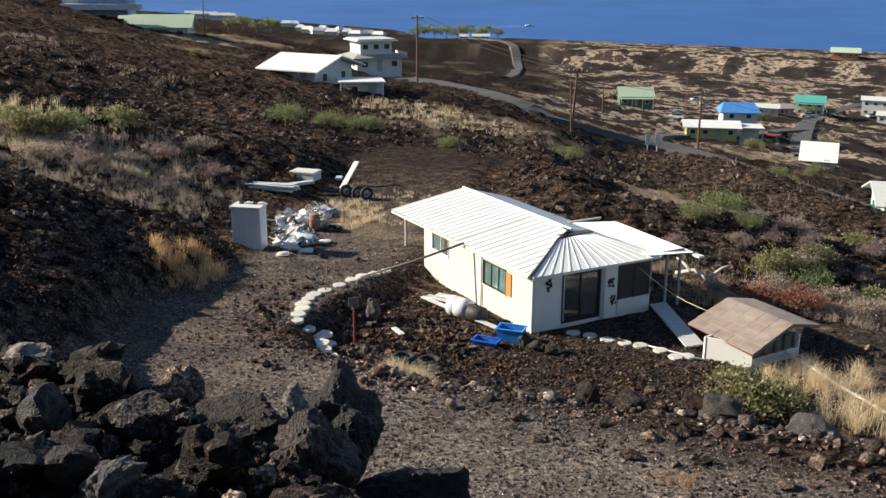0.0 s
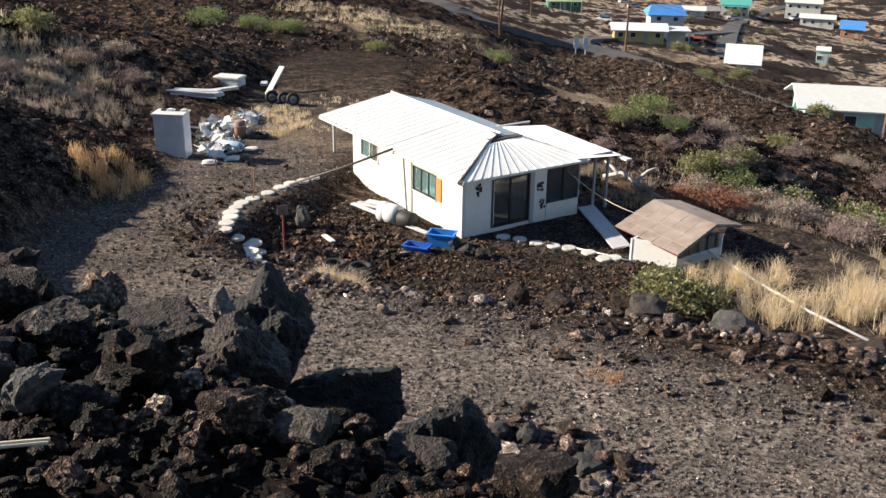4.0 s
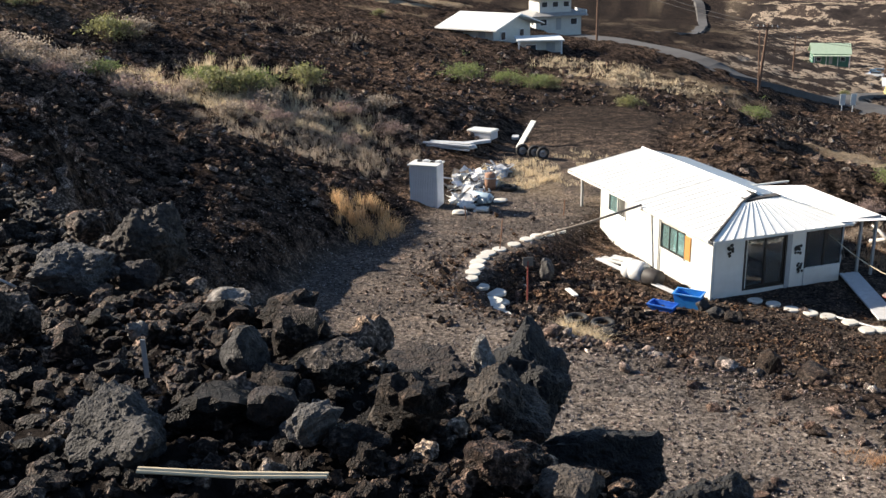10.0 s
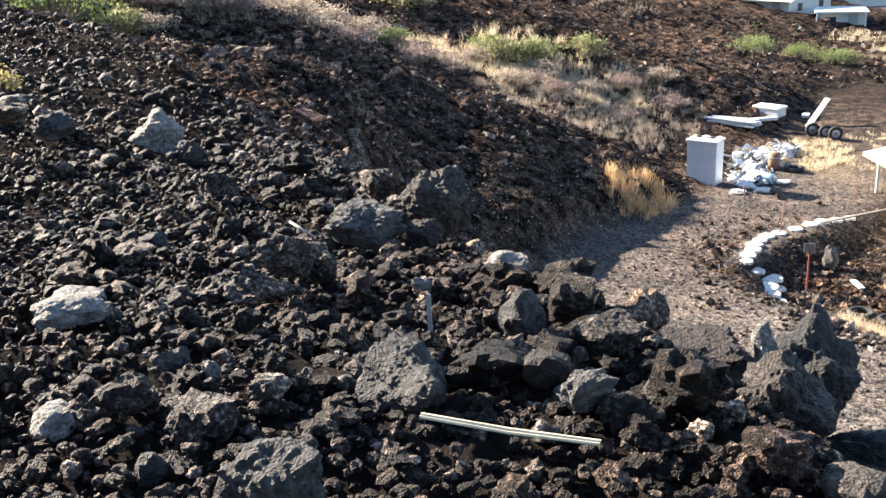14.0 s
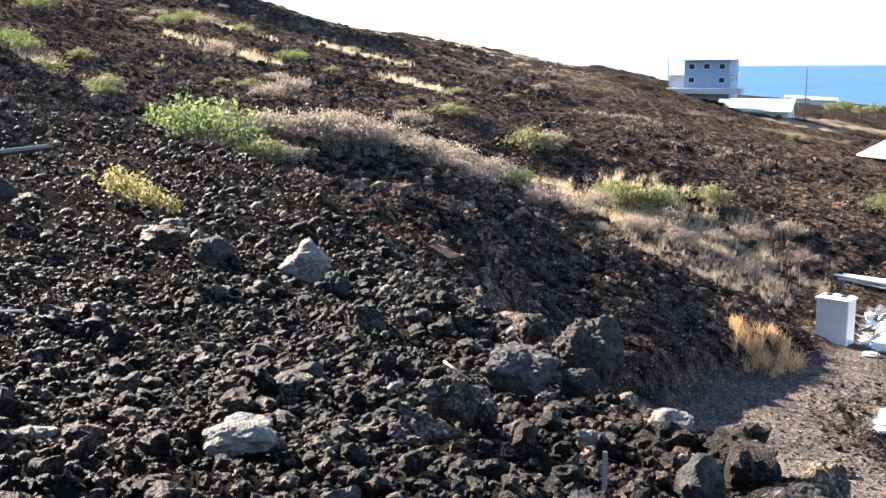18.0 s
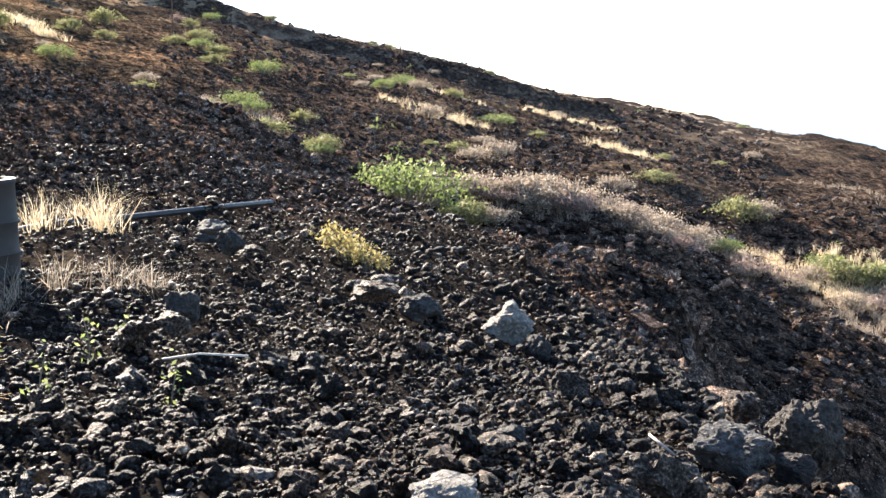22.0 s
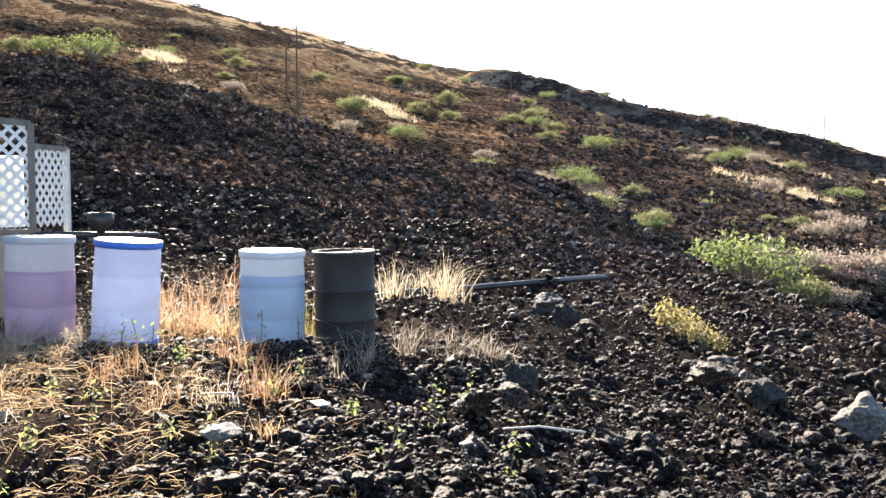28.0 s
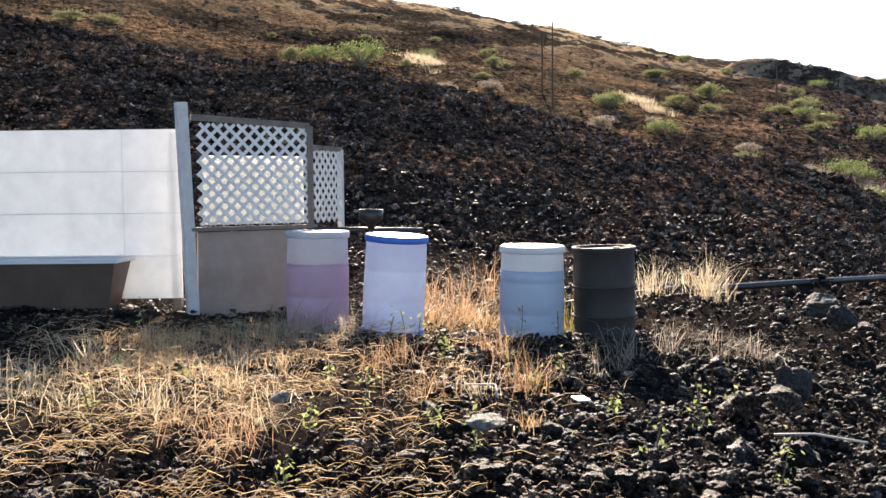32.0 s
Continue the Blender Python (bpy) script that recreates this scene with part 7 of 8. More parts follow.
for k in range(13):
    az = 8.2 - 5.2 * k / 12 + rng.uniform(-0.08, 0.08)
    far_house(az, 1080 + rng.uniform(-50, 60) - 8 * k, rng.uniform(8, 12), 8, 3.6, rng.uniform(-40, 40), SIDING, ROOF_METAL, "distant white coastal house", 2.6, 1.0, 2.5, base=0.5)
for k in range(7):
    az = 13.2 - 1.9 * k / 6
    far_house(az, 1200 + rng.uniform(-60, 60), rng.uniform(12, 18), 9, 4.5, 0, SIDING, ROOF_FAR, "distant white coastal house", 2.2, 1.0, base=1.0)
for k, az in enumerate((-1.9, -2.6, -3.1)):
    far_house(az, 800, 6, 5, 2.4, 0, SIDING, ROOF_FAR, "distant white building by the shore", 1.6, 0.8)
sg = thing("road_sign", "small white road sign on two posts", "sign", pose(27.6, 121, level(27.6, 121)))
for s in (-0.6, 0.6):
    part("post", boxed((s - 0.05, -0.05, -0.3), (s + 0.05, 0.05, 1.9)), WHITE_FRAME, sg)
    part("plate", boxed((s - 0.3, -0.1, 0.7), (s + 0.3, -0.055, 2.0)), WHITE_PAINT, sg)
for k in range(22):
    x, y = 60 + rng.uniform(0, 130), 220 + rng.uniform(0, 160)
    v = thing("parked_vehicle", "parked car seen far below", "car", pose(x, y, level(x, y, False), 0, 0, rng.uniform(0, 180)), "parked cars")
    m = rng.choice((WHITE_PAINT, WALL_GREY, ROOF_BLUE, RED_TRIM, CHARCOAL))
    part("body", boxed((-2.1, -0.85, 0.35), (2.1, 0.85, 0.95), 0.12), m, v)
    part("cabin", boxed((-1.2, -0.75, 0.95), (1.0, 0.75, 1.5), 0.15), PANE_DARK, v)
    for sx in (-1.35, 1.35):
        for sy in (-0.86, 0.86):
            part("wheel", rod(bmesh.new(), (sx, sy - 0.1, 0.33), (sx, sy + 0.1, 0.33), 0.33), RUBBER, v)
bt = thing("motor_boat", "white motor boat on the sea", "boat", pose(*bearing(-5.6, 1320), SEA, 0, 0, 10))
part("hull", boxed((-6, -1.6, 0), (6, 1.6, 1.6), 0.5), WHITE_PAINT, bt)
part("cabin", boxed((-2, -1.2, 1.6), (2, 1.2, 3.0), 0.2), WHITE_PAINT, bt)
part("wake", boxed((-60, -1.2, 0.02), (-6.2, 1.2, 0.12)), WHITE_PAINT, bt, "white foaming wake")
# Glowing strips paint haze over the far sea, where the water is cut off.
HAZE, hn, hl, hp = material("painted_sea_haze")
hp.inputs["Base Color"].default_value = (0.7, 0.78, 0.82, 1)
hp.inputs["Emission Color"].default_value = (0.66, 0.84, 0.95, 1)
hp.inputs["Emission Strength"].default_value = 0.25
for a0, a1, r, hi, label in ((-60, 18, 4600, 2.0, "pale glowing strip painted as haze at the sea horizon"), (18, 90, 2300, 4.0, "glowing strip painted as bright haze off the distant shore")):
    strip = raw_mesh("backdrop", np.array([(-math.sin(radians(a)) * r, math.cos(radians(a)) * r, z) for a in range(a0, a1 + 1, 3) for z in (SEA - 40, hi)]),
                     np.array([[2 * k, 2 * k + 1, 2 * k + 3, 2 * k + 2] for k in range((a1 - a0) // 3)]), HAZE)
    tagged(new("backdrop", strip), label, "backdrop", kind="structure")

# ---- grass, shrubs and litter ----
STRAW = leaf_material("straw", (0.55, 0.42, 0.25), (0.90, 0.78, 0.56))
STRAW_ORANGE = leaf_material("rusty_grass", (0.36, 0.19, 0.10), (0.66, 0.44, 0.26))
STRAW_GOLD = leaf_material("golden_grass", (0.55, 0.33, 0.15), (0.90, 0.64, 0.36))
STRAW_GREY = leaf_material("grey_dry_stems", (0.22, 0.17, 0.125), (0.50, 0.42, 0.33))
LEAF_GREEN = leaf_material("bright_green_leaf", (0.10, 0.14, 0.04), (0.30, 0.35, 0.13))
LEAF_OLIVE = leaf_material("olive_leaf", (0.12, 0.13, 0.05), (0.36, 0.35, 0.16))
LEAF_YELLOW = leaf_material("yellow_leaf", (0.20, 0.16, 0.05), (0.52, 0.43, 0.18))
LEAF_RED = leaf_material("rusty_red_leaf", (0.16, 0.055, 0.03), (0.36, 0.15, 0.08))
LEAF_PINK = leaf_material("pinkish_grey_leaf", (0.20, 0.14, 0.12), (0.40, 0.30, 0.27))
TWIG = surface("grey_twig", (0.10, 0.08, 0.06), (0.22, 0.18, 0.14), 20, 0.9, bump=0.2)


def blades(x, y, z, h, width, lean, seed, curl=0.35):
    """Curved tapering blades, three triangles each."""
    rng = np.random.default_rng(seed)
    n = len(x)
    a, face = rng.uniform(0, math.tau, n), rng.uniform(0, math.tau, n)
    ln = np.abs(rng.normal(0, 1, n)) * lean
    h = h * rng.uniform(0.55, 1.15, n)
    w = width * rng.uniform(0.6, 1.3, n)
    dx, dy = np.cos(a) * ln, np.sin(a) * ln
    sx, sy = np.cos(face) * w / 2, np.sin(face) * w / 2
    P = np.zeros((n, 5, 3))
    P[:, 0], P[:, 1] = np.stack([x - sx, y - sy, z], 1), np.stack([x + sx, y + sy, z], 1)
    mx, my, mz = x + dx * h * 0.4, y + dy * h * 0.4, z + h * 0.55
    P[:, 2], P[:, 3] = np.stack([mx - sx * 0.7, my - sy * 0.7, mz], 1), np.stack([mx + sx * 0.7, my + sy * 0.7, mz], 1)
    P[:, 4] = np.stack([x + dx * h * (1 + curl), y + dy * h * (1 + curl), z + h * (1 - np.clip(ln, 0, 1.2) * curl)], 1)
    F = np.array([(0, 1, 3), (0, 3, 2), (2, 3, 4)])[None] + (np.arange(n) * 5)[:, None, None]
    return P.reshape(-1, 3), F.reshape(-1, 3)


def grass_patch(name, px, py, per, spread, h, width, lean, mat, seed, label, kind="stuff", category="grass"):
    rng = np.random.default_rng(seed)
    n = len(px) * per
    r = np.abs(rng.normal(0, spread, n))
    a = rng.uniform(0, math.tau, n)
    x, y = np.repeat(px, per) + r * np.cos(a), np.repeat(py, per) + r * np.sin(a)
    hh = np.repeat(h if np.ndim(h) else np.full(len(px), h), per)
    v, f = blades(x, y, land(x, y) - 0.03, hh, width, lean, seed + 1)
    return tagged(new(name, raw_mesh(name, v, f, mat)), label, category, kind=kind)


def leaves(cx, cy, cz, size, seed):
    """Diamond leaves at the given places, turned every way."""
    rng = np.random.default_rng(seed)
    n = len(cx)
    u = rng.normal(size=(n, 3))
    u /= np.linalg.norm(u, axis=1)[:, None]
    v = np.cross(u, rng.normal(size=(n, 3)))
    v /= np.linalg.norm(v, axis=1)[:, None]
    s = (size * rng.uniform(0.6, 1.4, n))[:, None]
    c = np.stack([cx, cy, cz], 1)
    P = np.stack([c - u * s, c + v * s * 0.45, c + u * s, c - v * s * 0.45], 1)
    return P.reshape(-1, 3), np.arange(n * 4).reshape(-1, 4)


def bush(name, label, wide, high, mat, n=1400, leaf=0.05, seed=0, stems=14, airy=0.5, group="shrubs on the slope"):
    """A shrub about the origin: twigs that fork, with clumped leaves about their ends."""
    rng = np.random.default_rng(seed)
    t = thing(name, label, "shrub", None, group)
    bm = bmesh.new()
    ends = []
    for k in range(stems):
        a, r = rng.uniform(0, math.tau), wide / 2 * math.sqrt(rng.random()) * 0.9
        hz = high * (1 - 0.55 * (r / (wide / 2)) ** 2) * rng.uniform(0.6, 1.0)
        p = Vector((r * math.cos(a), r * math.sin(a), hz))
        mid = p * 0.55 + Vector((*rng.normal(0, 0.05 * wide, 2), high * 0.06))
        root = Vector((*rng.normal(0, 0.06 * wide, 2), -0.05))
        tube(bm, [root, mid, p], lambda s: 0.02 * wide * (1 - 0.8 * s) * 0.6 + 0.003, 4)
        ends += [p, mid.lerp(p, 0.6)]
        for _ in range(1):
            q = mid.lerp(p, rng.uniform(0.3, 0.9))
            e = q + Vector(rng.normal(0, 0.13 * wide, 3))
            e.z = max(0.05, e.z)
            tube(bm, [q, q.lerp(e, 0.5) + Vector((0, 0, 0.02)), e], 0.004 * wide + 0.002, 3)
            ends.append(e)
    part("twig_frame", bm, TWIG, t)
    E = np.array([tuple(e) for e in ends])
    pick = rng.integers(0, len(E), n)
    c = E[pick] + rng.normal(0, 1, (n, 3)) * (0.085 * wide * airy * 2, 0.085 * wide * airy * 2, 0.07 * high * airy * 2)
    c[:, 2] = np.abs(c[:, 2])
    v, f = leaves(c[:, 0], c[:, 1], c[:, 2], leaf, seed + 9)
    ob = new("foliage", raw_mesh("foliage", v, f, mat))
    ob.parent = t
    return t


def plant(proto, x, y, scale=1.0, sink=0.05, label="", z=None, tall=1.0):
    m = pose(x, y, (level(x, y) if z is None else z) - sink, 0, 0, (x * 57 + y * 31) % 360) @ Matrix.Diagonal((scale, scale, scale * tall, 1))
    ob = copy_thing(proto, m)
    if label:
        ob["label"] = label
    return ob


SHRUB = {
    "green": bush("shrub", "bright green rounded shrub on lava", 2.6, 1.5, LEAF_GREEN, 1500, 0.06, 1, 22),
    "olive": bush("shrub", "olive green leafy shrub on lava", 2.6, 1.3, LEAF_OLIVE, 1600, 0.075, 2, 24),
    "yellow": bush("shrub", "small yellowing leafy shrub in rubble", 0.8, 0.5, LEAF_YELLOW, 700, 0.03, 3, 12),
    "grey": bush("shrub", "dry grey twiggy shrub on lava", 2.4, 1.1, STRAW_GREY, 1500, 0.06, 4, 30),
    "red": bush("shrub", "rusty red low shrub on lava", 2.2, 0.9, LEAF_RED, 1300, 0.055, 5, 24),
    "pink": bush("shrub", "pinkish grey dry shrub on lava", 2.2, 1.0, LEAF_PINK, 1300, 0.055, 6, 26)}
placed = []
for kind, x, y, s in (("green", -11.2, 76.5, 1.2), ("green", -8.0, 77.9, 0.9), ("green", -5.8, 77.4, 1.0), ("olive", -4.7, 78.2, 0.8), ("olive", 1.5, 72.5, 0.8), ("green", 11.7, 83.2, 1.0), ("green", 15.6, 51.1, 0.95),
                      ("green", 16.6, 49.5, 0.6), ("olive", -22.2, 53.2, 1.1), ("green", -23.2, 54.2, 0.9), ("olive", -20.6, 54.6, 1.1), ("grey", -19.0, 53.0, 1.0), ("olive", 17.0, 46.0, 1.0), ("green", 18.3, 45.0, 0.9), ("olive", 19.5, 47.5, 0.8),
                      ("olive", 24.3, 44.0, 1.25), ("green", 25.3, 41.0, 1.2), ("olive", 22.5, 40.0, 0.9), ("red", 14.2, 40.2, 1.0), ("red", 15.6, 39.6, 1.1), ("red", 17.0, 40.2, 0.8), ("pink", 21.5, 38.0, 1.2), ("pink", 23.0, 36.0, 1.0), ("pink", 19.5, 36.0, 0.8),
                      ("grey", 20.5, 42.5, 1.0), ("grey", 18.6, 42.0, 0.9), ("grey", 16.0, 43.5, 0.8), ("olive", 9.9, 28.6, 1.0), ("olive", 10.9, 28.1, 0.8),
                      ("green", -31.0, 29.2, 1.9), ("green", -32.4, 31.0, 1.4), ("olive", -30.0, 31.5, 1.0), ("grey", -32.2, 35.0, 1.2), ("grey", -31.0, 36.6, 1.3), ("grey", -29.6, 38.2, 1.3), ("grey", -29.9, 41.0, 1.2), ("pink", -29.6, 43.5, 1.3),
                      ("grey", -28.9, 46.0, 1.2), ("grey", -27.6, 47.2, 1.1), ("grey", -33.8, 33.2, 1.0), ("pink", -27.0, 44.0, 1.0), ("olive", -31.1, 58.7, 1.2), ("grey", -30.0, 60.0, 1.1), ("grey", -23.0, 52.0, 0.9), ("green", -20.4, 55.4, 0.9), ("olive", -18.2, 57.5, 1.0),
                      ("pink", -15.1, 55.1, 0.9), ("pink", -12.2, 54.3, 0.9), ("pink", -17.4, 49.8, 0.8), ("grey", -19.5, 48.6, 0.8), ("pink", -14.0, 51.0, 0.7), ("grey", -16.5, 52.6, 0.9), ("grey", -13.5, 57.0, 0.9), ("pink", -19.0, 50.5, 0.8),
                      ("green", -61.1, 41.3, 1.1), ("green", -58.5, 40.5, 0.8), ("green", -89.1, 83.8, 1.4), ("olive", -83.8, 87.2, 1.1), ("olive", -108, 55.1, 1.5), ("olive", -89.7, 35.4, 1.3), ("green", -99.1, 12.8, 1.9), ("green", -101, 9.0, 1.4), ("olive", -100, 6.2, 1.2), ("green", -77.6, 35.2, 1.0),
                      ("olive", -94.3, 44.4, 1.0), ("green", -88.2, 34.4, 0.9), ("grey", -64.9, 64.1, 1.2), ("green", -80.6, 73.1, 1.0), ("yellow", -9.07, 7.16, 0.85), ("yellow", -8.55, 7.1, 0.7), ("grey", -15.6, 17.5, 0.6), 
                      ("green", 52, 84, 1.0), ("olive", 48, 86, 1.3), ("green", 47, 87, 0.8), ("olive", 63, 190, 1.6), ("green", 66, 196, 1.5), ("olive", 92, 226, 1.8), ("green", 140, 345, 2.2), ("green", 131, 340, 2.0), ("olive", 96, 284, 1.8), ("olive", 92, 292, 2.0), ("green", 117, 274, 1.6), ("olive", 35, 100, 1.0), ("olive", 50, 125, 1.2)):
    placed.append(plant(SHRUB[kind], x, y, s))
rng = np.random.default_rng(77)
# scattered scrub in the folds of the lava
for k in range(45):
    az, d = rng.uniform(-30, 92), rng.uniform(45, 230)
    x, y = bearing(az, d)
    if to_line(np.array([x]), np.array([y]), DRIVE)[0][0] < 7:
        continue
    plant(SHRUB[("grey", "grey", "pink", "olive", "green")[int(rng.integers(0, 5))]], x, y, rng.uniform(0.5, 1.1))
for k in range(95):
    az, d = rng.uniform(28, 100), 55 + 170 * rng.random() ** 1.1
    x, y = bearing(az, d)
    plant(SHRUB[("grey", "olive", "olive", "green", "olive", "grey")[int(rng.integers(0, 6))]], x, y, rng.uniform(0.5, 1.3), tall=rng.uniform(0.6, 1.0))
gully = [(-32.5, 31.5), (-31.0, 36.5), (-29.5, 41.5), (-27.0, 46.5), (-23.5, 50.0)]
for k in range(34):
    gx, gy = along(rng, 1, gully, 1.3)
    plant(SHRUB[("grey", "pink", "grey")[k % 3]], float(gx[0]), float(gy[0]), rng.uniform(0.7, 1.25), tall=0.85)
# pinkish brush below the hut
for k in range(26):
    plant(SHRUB[("pink", "grey", "grey", "pink")[k % 4]], rng.uniform(11.5, 22), rng.uniform(38.5, 52), rng.uniform(0.4, 0.8))
for k in range(38):
    plant(SHRUB[("pink", "grey", "pink", "olive")[k % 4]], rng.uniform(16, 31), rng.uniform(33, 58), rng.uniform(0.45, 0.95))
for p in SHRUB.values():
    for o in (*p.children_recursive, p):
        bpy.data.objects.remove(o)

# coast trees
def coast_tree(seed, high):
    r = np.random.default_rng(seed)
    t = thing("coast_tree", "broad dark green tree near the shore", "tree", None, "trees near the shore")
    bm = bmesh.new()
    tube(bm, [(0, 0, -1), (0.3, 0, high * 0.3), (0, 0.4, high * 0.55)], lambda s: 0.5 * (1 - 0.5 * s), 6)
    tips = []
    for k in range(9):
        a = r.uniform(0, math.tau)
        e = Vector((math.cos(a) * high * r.uniform(0.2, 0.55), math.sin(a) * high * r.uniform(0.2, 0.55), high * r.uniform(0.55, 0.95)))
        tube(bm, [(0, 0.3, high * 0.4), e * 0.6 + Vector((0, 0, high * 0.2)), e], lambda s: 0.2 * (1 - 0.7 * s), 4)
        tips.append(tuple(e))
    part("trunk", bm, TWIG, t)
    E = np.array(tips)[r.integers(0, 9, 900)] + r.normal(0, 1, (900, 3)) * (high * 0.14, high * 0.14, high * 0.09)
    v, f = leaves(E[:, 0], E[:, 1], E[:, 2], high * 0.05, seed)
    ob = new("crown", raw_mesh("crown", v, f, LEAF_GREEN if seed % 2 else LEAF_OLIVE))
    ob.parent = t
    return t


for proto, spots in ((coast_tree(3, 13), ((0.4, 960), (-0.9, 985), (-2.0, 930), (-3.2, 990), (-0.2, 1000), (9.0, 950), (10.5, 980))), (coast_tree(4, 10), ((-1.5, 940), (-2.6, 985), (-3.8, 1000), (0.9, 940), (9.8, 930), (11.3, 960)))):
    for az, d in spots:
        x, y = bearing(az, d)
        copy_thing(proto, pose(x, y, max(level(x, y, False), SEA), 0, 0, (az * 77) % 360))
    for o in (*proto.children_recursive, proto):
        bpy.data.objects.remove(o)


def field(n, cx, cy, rx, ry, seed, gate=0.0):
    r = np.random.default_rng(seed)
    a, q = r.uniform(0, math.tau, n), np.sqrt(r.random(n))
    x, y = cx + rx * q * np.cos(a), cy + ry * q * np.sin(a)
    keep = fractal(x / 1.8, y / 1.8, 3, seed) > gate
    return x[keep], y[keep]


for k, (n, cx, cy, rx, ry, h, per, mat, lab) in enumerate((
        (46, -10.0, 39.0, 1.3, 1.9, 0.75, 26, STRAW_GOLD, "golden dry grass clump beside the drive"), (120, 16.5, 27.6, 4.6, 1.7, 0.95, 26, STRAW, "tall golden dry grass beyond the hut"), (60, 20, 30, 4, 3, 0.8, 20, STRAW, "tall golden dry grass on the slope"),
        (70, 13.0, 30.6, 1.9, 1.3, 0.75, 26, STRAW, "tall golden dry grass beside the hut"), (24, -0.6, 29.3, 0.75, 0.6, 0.8, 34, STRAW, "tuft of golden dry grass at the path end"), (18, 10.6, 24.6, 0.6, 0.4, 0.55, 30, STRAW, "small dry grass tuft among rocks"), (14, 5.6, 20.0, 0.5, 0.4, 0.2, 16, STRAW_ORANGE, "low rusty weeds in the gravel"),
        (130, -4.6, 50.5, 2.2, 3.0, 0.32, 18, STRAW, "short dry grass round the scrap heap"), (90, -1.5, 52, 2.8, 4.0, 0.25, 14, STRAW, "short dry grass beside the turning place"),
        (420, -20.5, 54, 7.5, 4.6, 0.6, 14, STRAW, "dry grass and weeds on the slope"), (260, -16.0, 47.5, 5.0, 3.6, 0.5, 14, STRAW_GREY, "tan dry weeds above the drive"), (320, -15.5, 52.5, 5.5, 4.5, 0.5, 14, STRAW_GREY, "grey dry weeds on the slope"), (120, -30, 42, 3.5, 8, 0.6, 14, STRAW_GREY, "grey dry weeds in the gully"),
        (260, 1, 96, 9, 7, 0.45, 12, STRAW, "dry grass beside the road"), (110, 24, 88, 16, 12, 0.5, 10, STRAW_GREY, "dry grass on the lower slope"), (220, 20, 40, 5, 4, 0.5, 12, STRAW_GREY, "grey brush on the slope below"),
        (150, 14.5, 43, 4.5, 4.5, 0.45, 12, STRAW_GREY, "grey tan brush behind the cabin"), (120, 12.5, 40.5, 2.5, 2.5, 0.4, 12, STRAW_ORANGE, "rusty dry weeds behind the cabin"), (160, 34, 62, 10, 8, 0.6, 12, STRAW_GREY, "grey brush on the slope below"), (40, -30, 92, 8, 4, 0.5, 12, STRAW_GREY, "pale dry grass strip on the hillside"), (40, -40, 100, 7, 3, 0.5, 12, STRAW_GREY, "pale dry grass strip on the hillside"),
        (80, -66, 66, 7, 1.6, 0.8, 14, STRAW, "pale dry grass strip on the hillside"), (80, -79, 104, 8, 1.6, 0.8, 14, STRAW, "pale dry grass strip on the hillside"), (60, -53, 79, 5, 2, 0.8, 14, STRAW, "pale dry grass strip on the hillside"),
        (60, -84, 88, 7, 1.2, 0.8, 14, STRAW, "pale dry grass strip on the hillside"), (60, -92, 40, 6, 1.5, 0.8, 14, STRAW, "pale dry grass strip on the hillside"), (60, -60, 40, 5, 2, 0.8, 14, STRAW_GREY, "pale dry grass strip on the hillside"), (50, -105, 20, 8, 2, 0.8, 14, STRAW, "pale dry grass strip on the hillside"))):
    x, y = field(n, cx, cy, rx, ry, 200 + k, 0.3)
    d = math.hypot(cx, cy)
    grass_patch("dry_grass", x, y, int(per * 1.4), 0.16 if d < 60 else 0.4, h, 0.007 + d * 0.00022, 0.55, mat, 300 + k, lab)

# dry tufts among the drums
for k, (az, d, h, per, mat) in enumerate(((78.6, 10.8, 0.5, 40, STRAW_ORANGE), (76.6, 10.6, 0.6, 45, STRAW_ORANGE), (75.2, 11.2, 0.6, 45, STRAW_ORANGE), (63.2, 11.8, 0.6, 140, STRAW), (66.2, 11.6, 0.5, 80, STRAW), (64.4, 12.6, 0.35, 60, STRAW), (75.0, 7.4, 0.35, 80, STRAW_ORANGE), (81.9, 6.9, 0.25, 60, STRAW_ORANGE),
                                          (80.5, 7.1, 0.25, 50, STRAW_ORANGE), (76.0, 6.3, 0.2, 50, STRAW), (90.0, 7.2, 0.2, 80, STRAW_GREY), (93.5, 7.6, 0.2, 80, STRAW_GOLD), (88.0, 7.9, 0.3, 60, STRAW_GOLD), (86.0, 8.1, 0.45, 70, STRAW_GREY), (83.6, 8.3, 0.4, 60, STRAW_GREY), (91.0, 5.0, 0.3, 40, STRAW_ORANGE),
                                          (94.5, 5.6, 0.2, 60, STRAW), (98.0, 7.6, 0.3, 60, STRAW), (101.0, 7.0, 0.25, 50, STRAW), (67.6, 7.9, 0.35, 60, STRAW_GREY), (65.5, 8.3, 0.3, 50, STRAW_GREY), (70.8, 9.6, 0.55, 60, LEAF_YELLOW))):
    x, y = bank_spot(az, d)
    xs, ys = np.full(1, x), np.full(1, y)
    grass_patch("grass_tuft", xs, ys, per, 0.14, h * 1.1, 0.006, 0.75, mat, 500 + k, "tuft of dry grass on the clinker by the drums", "stuff", "grass tuft")

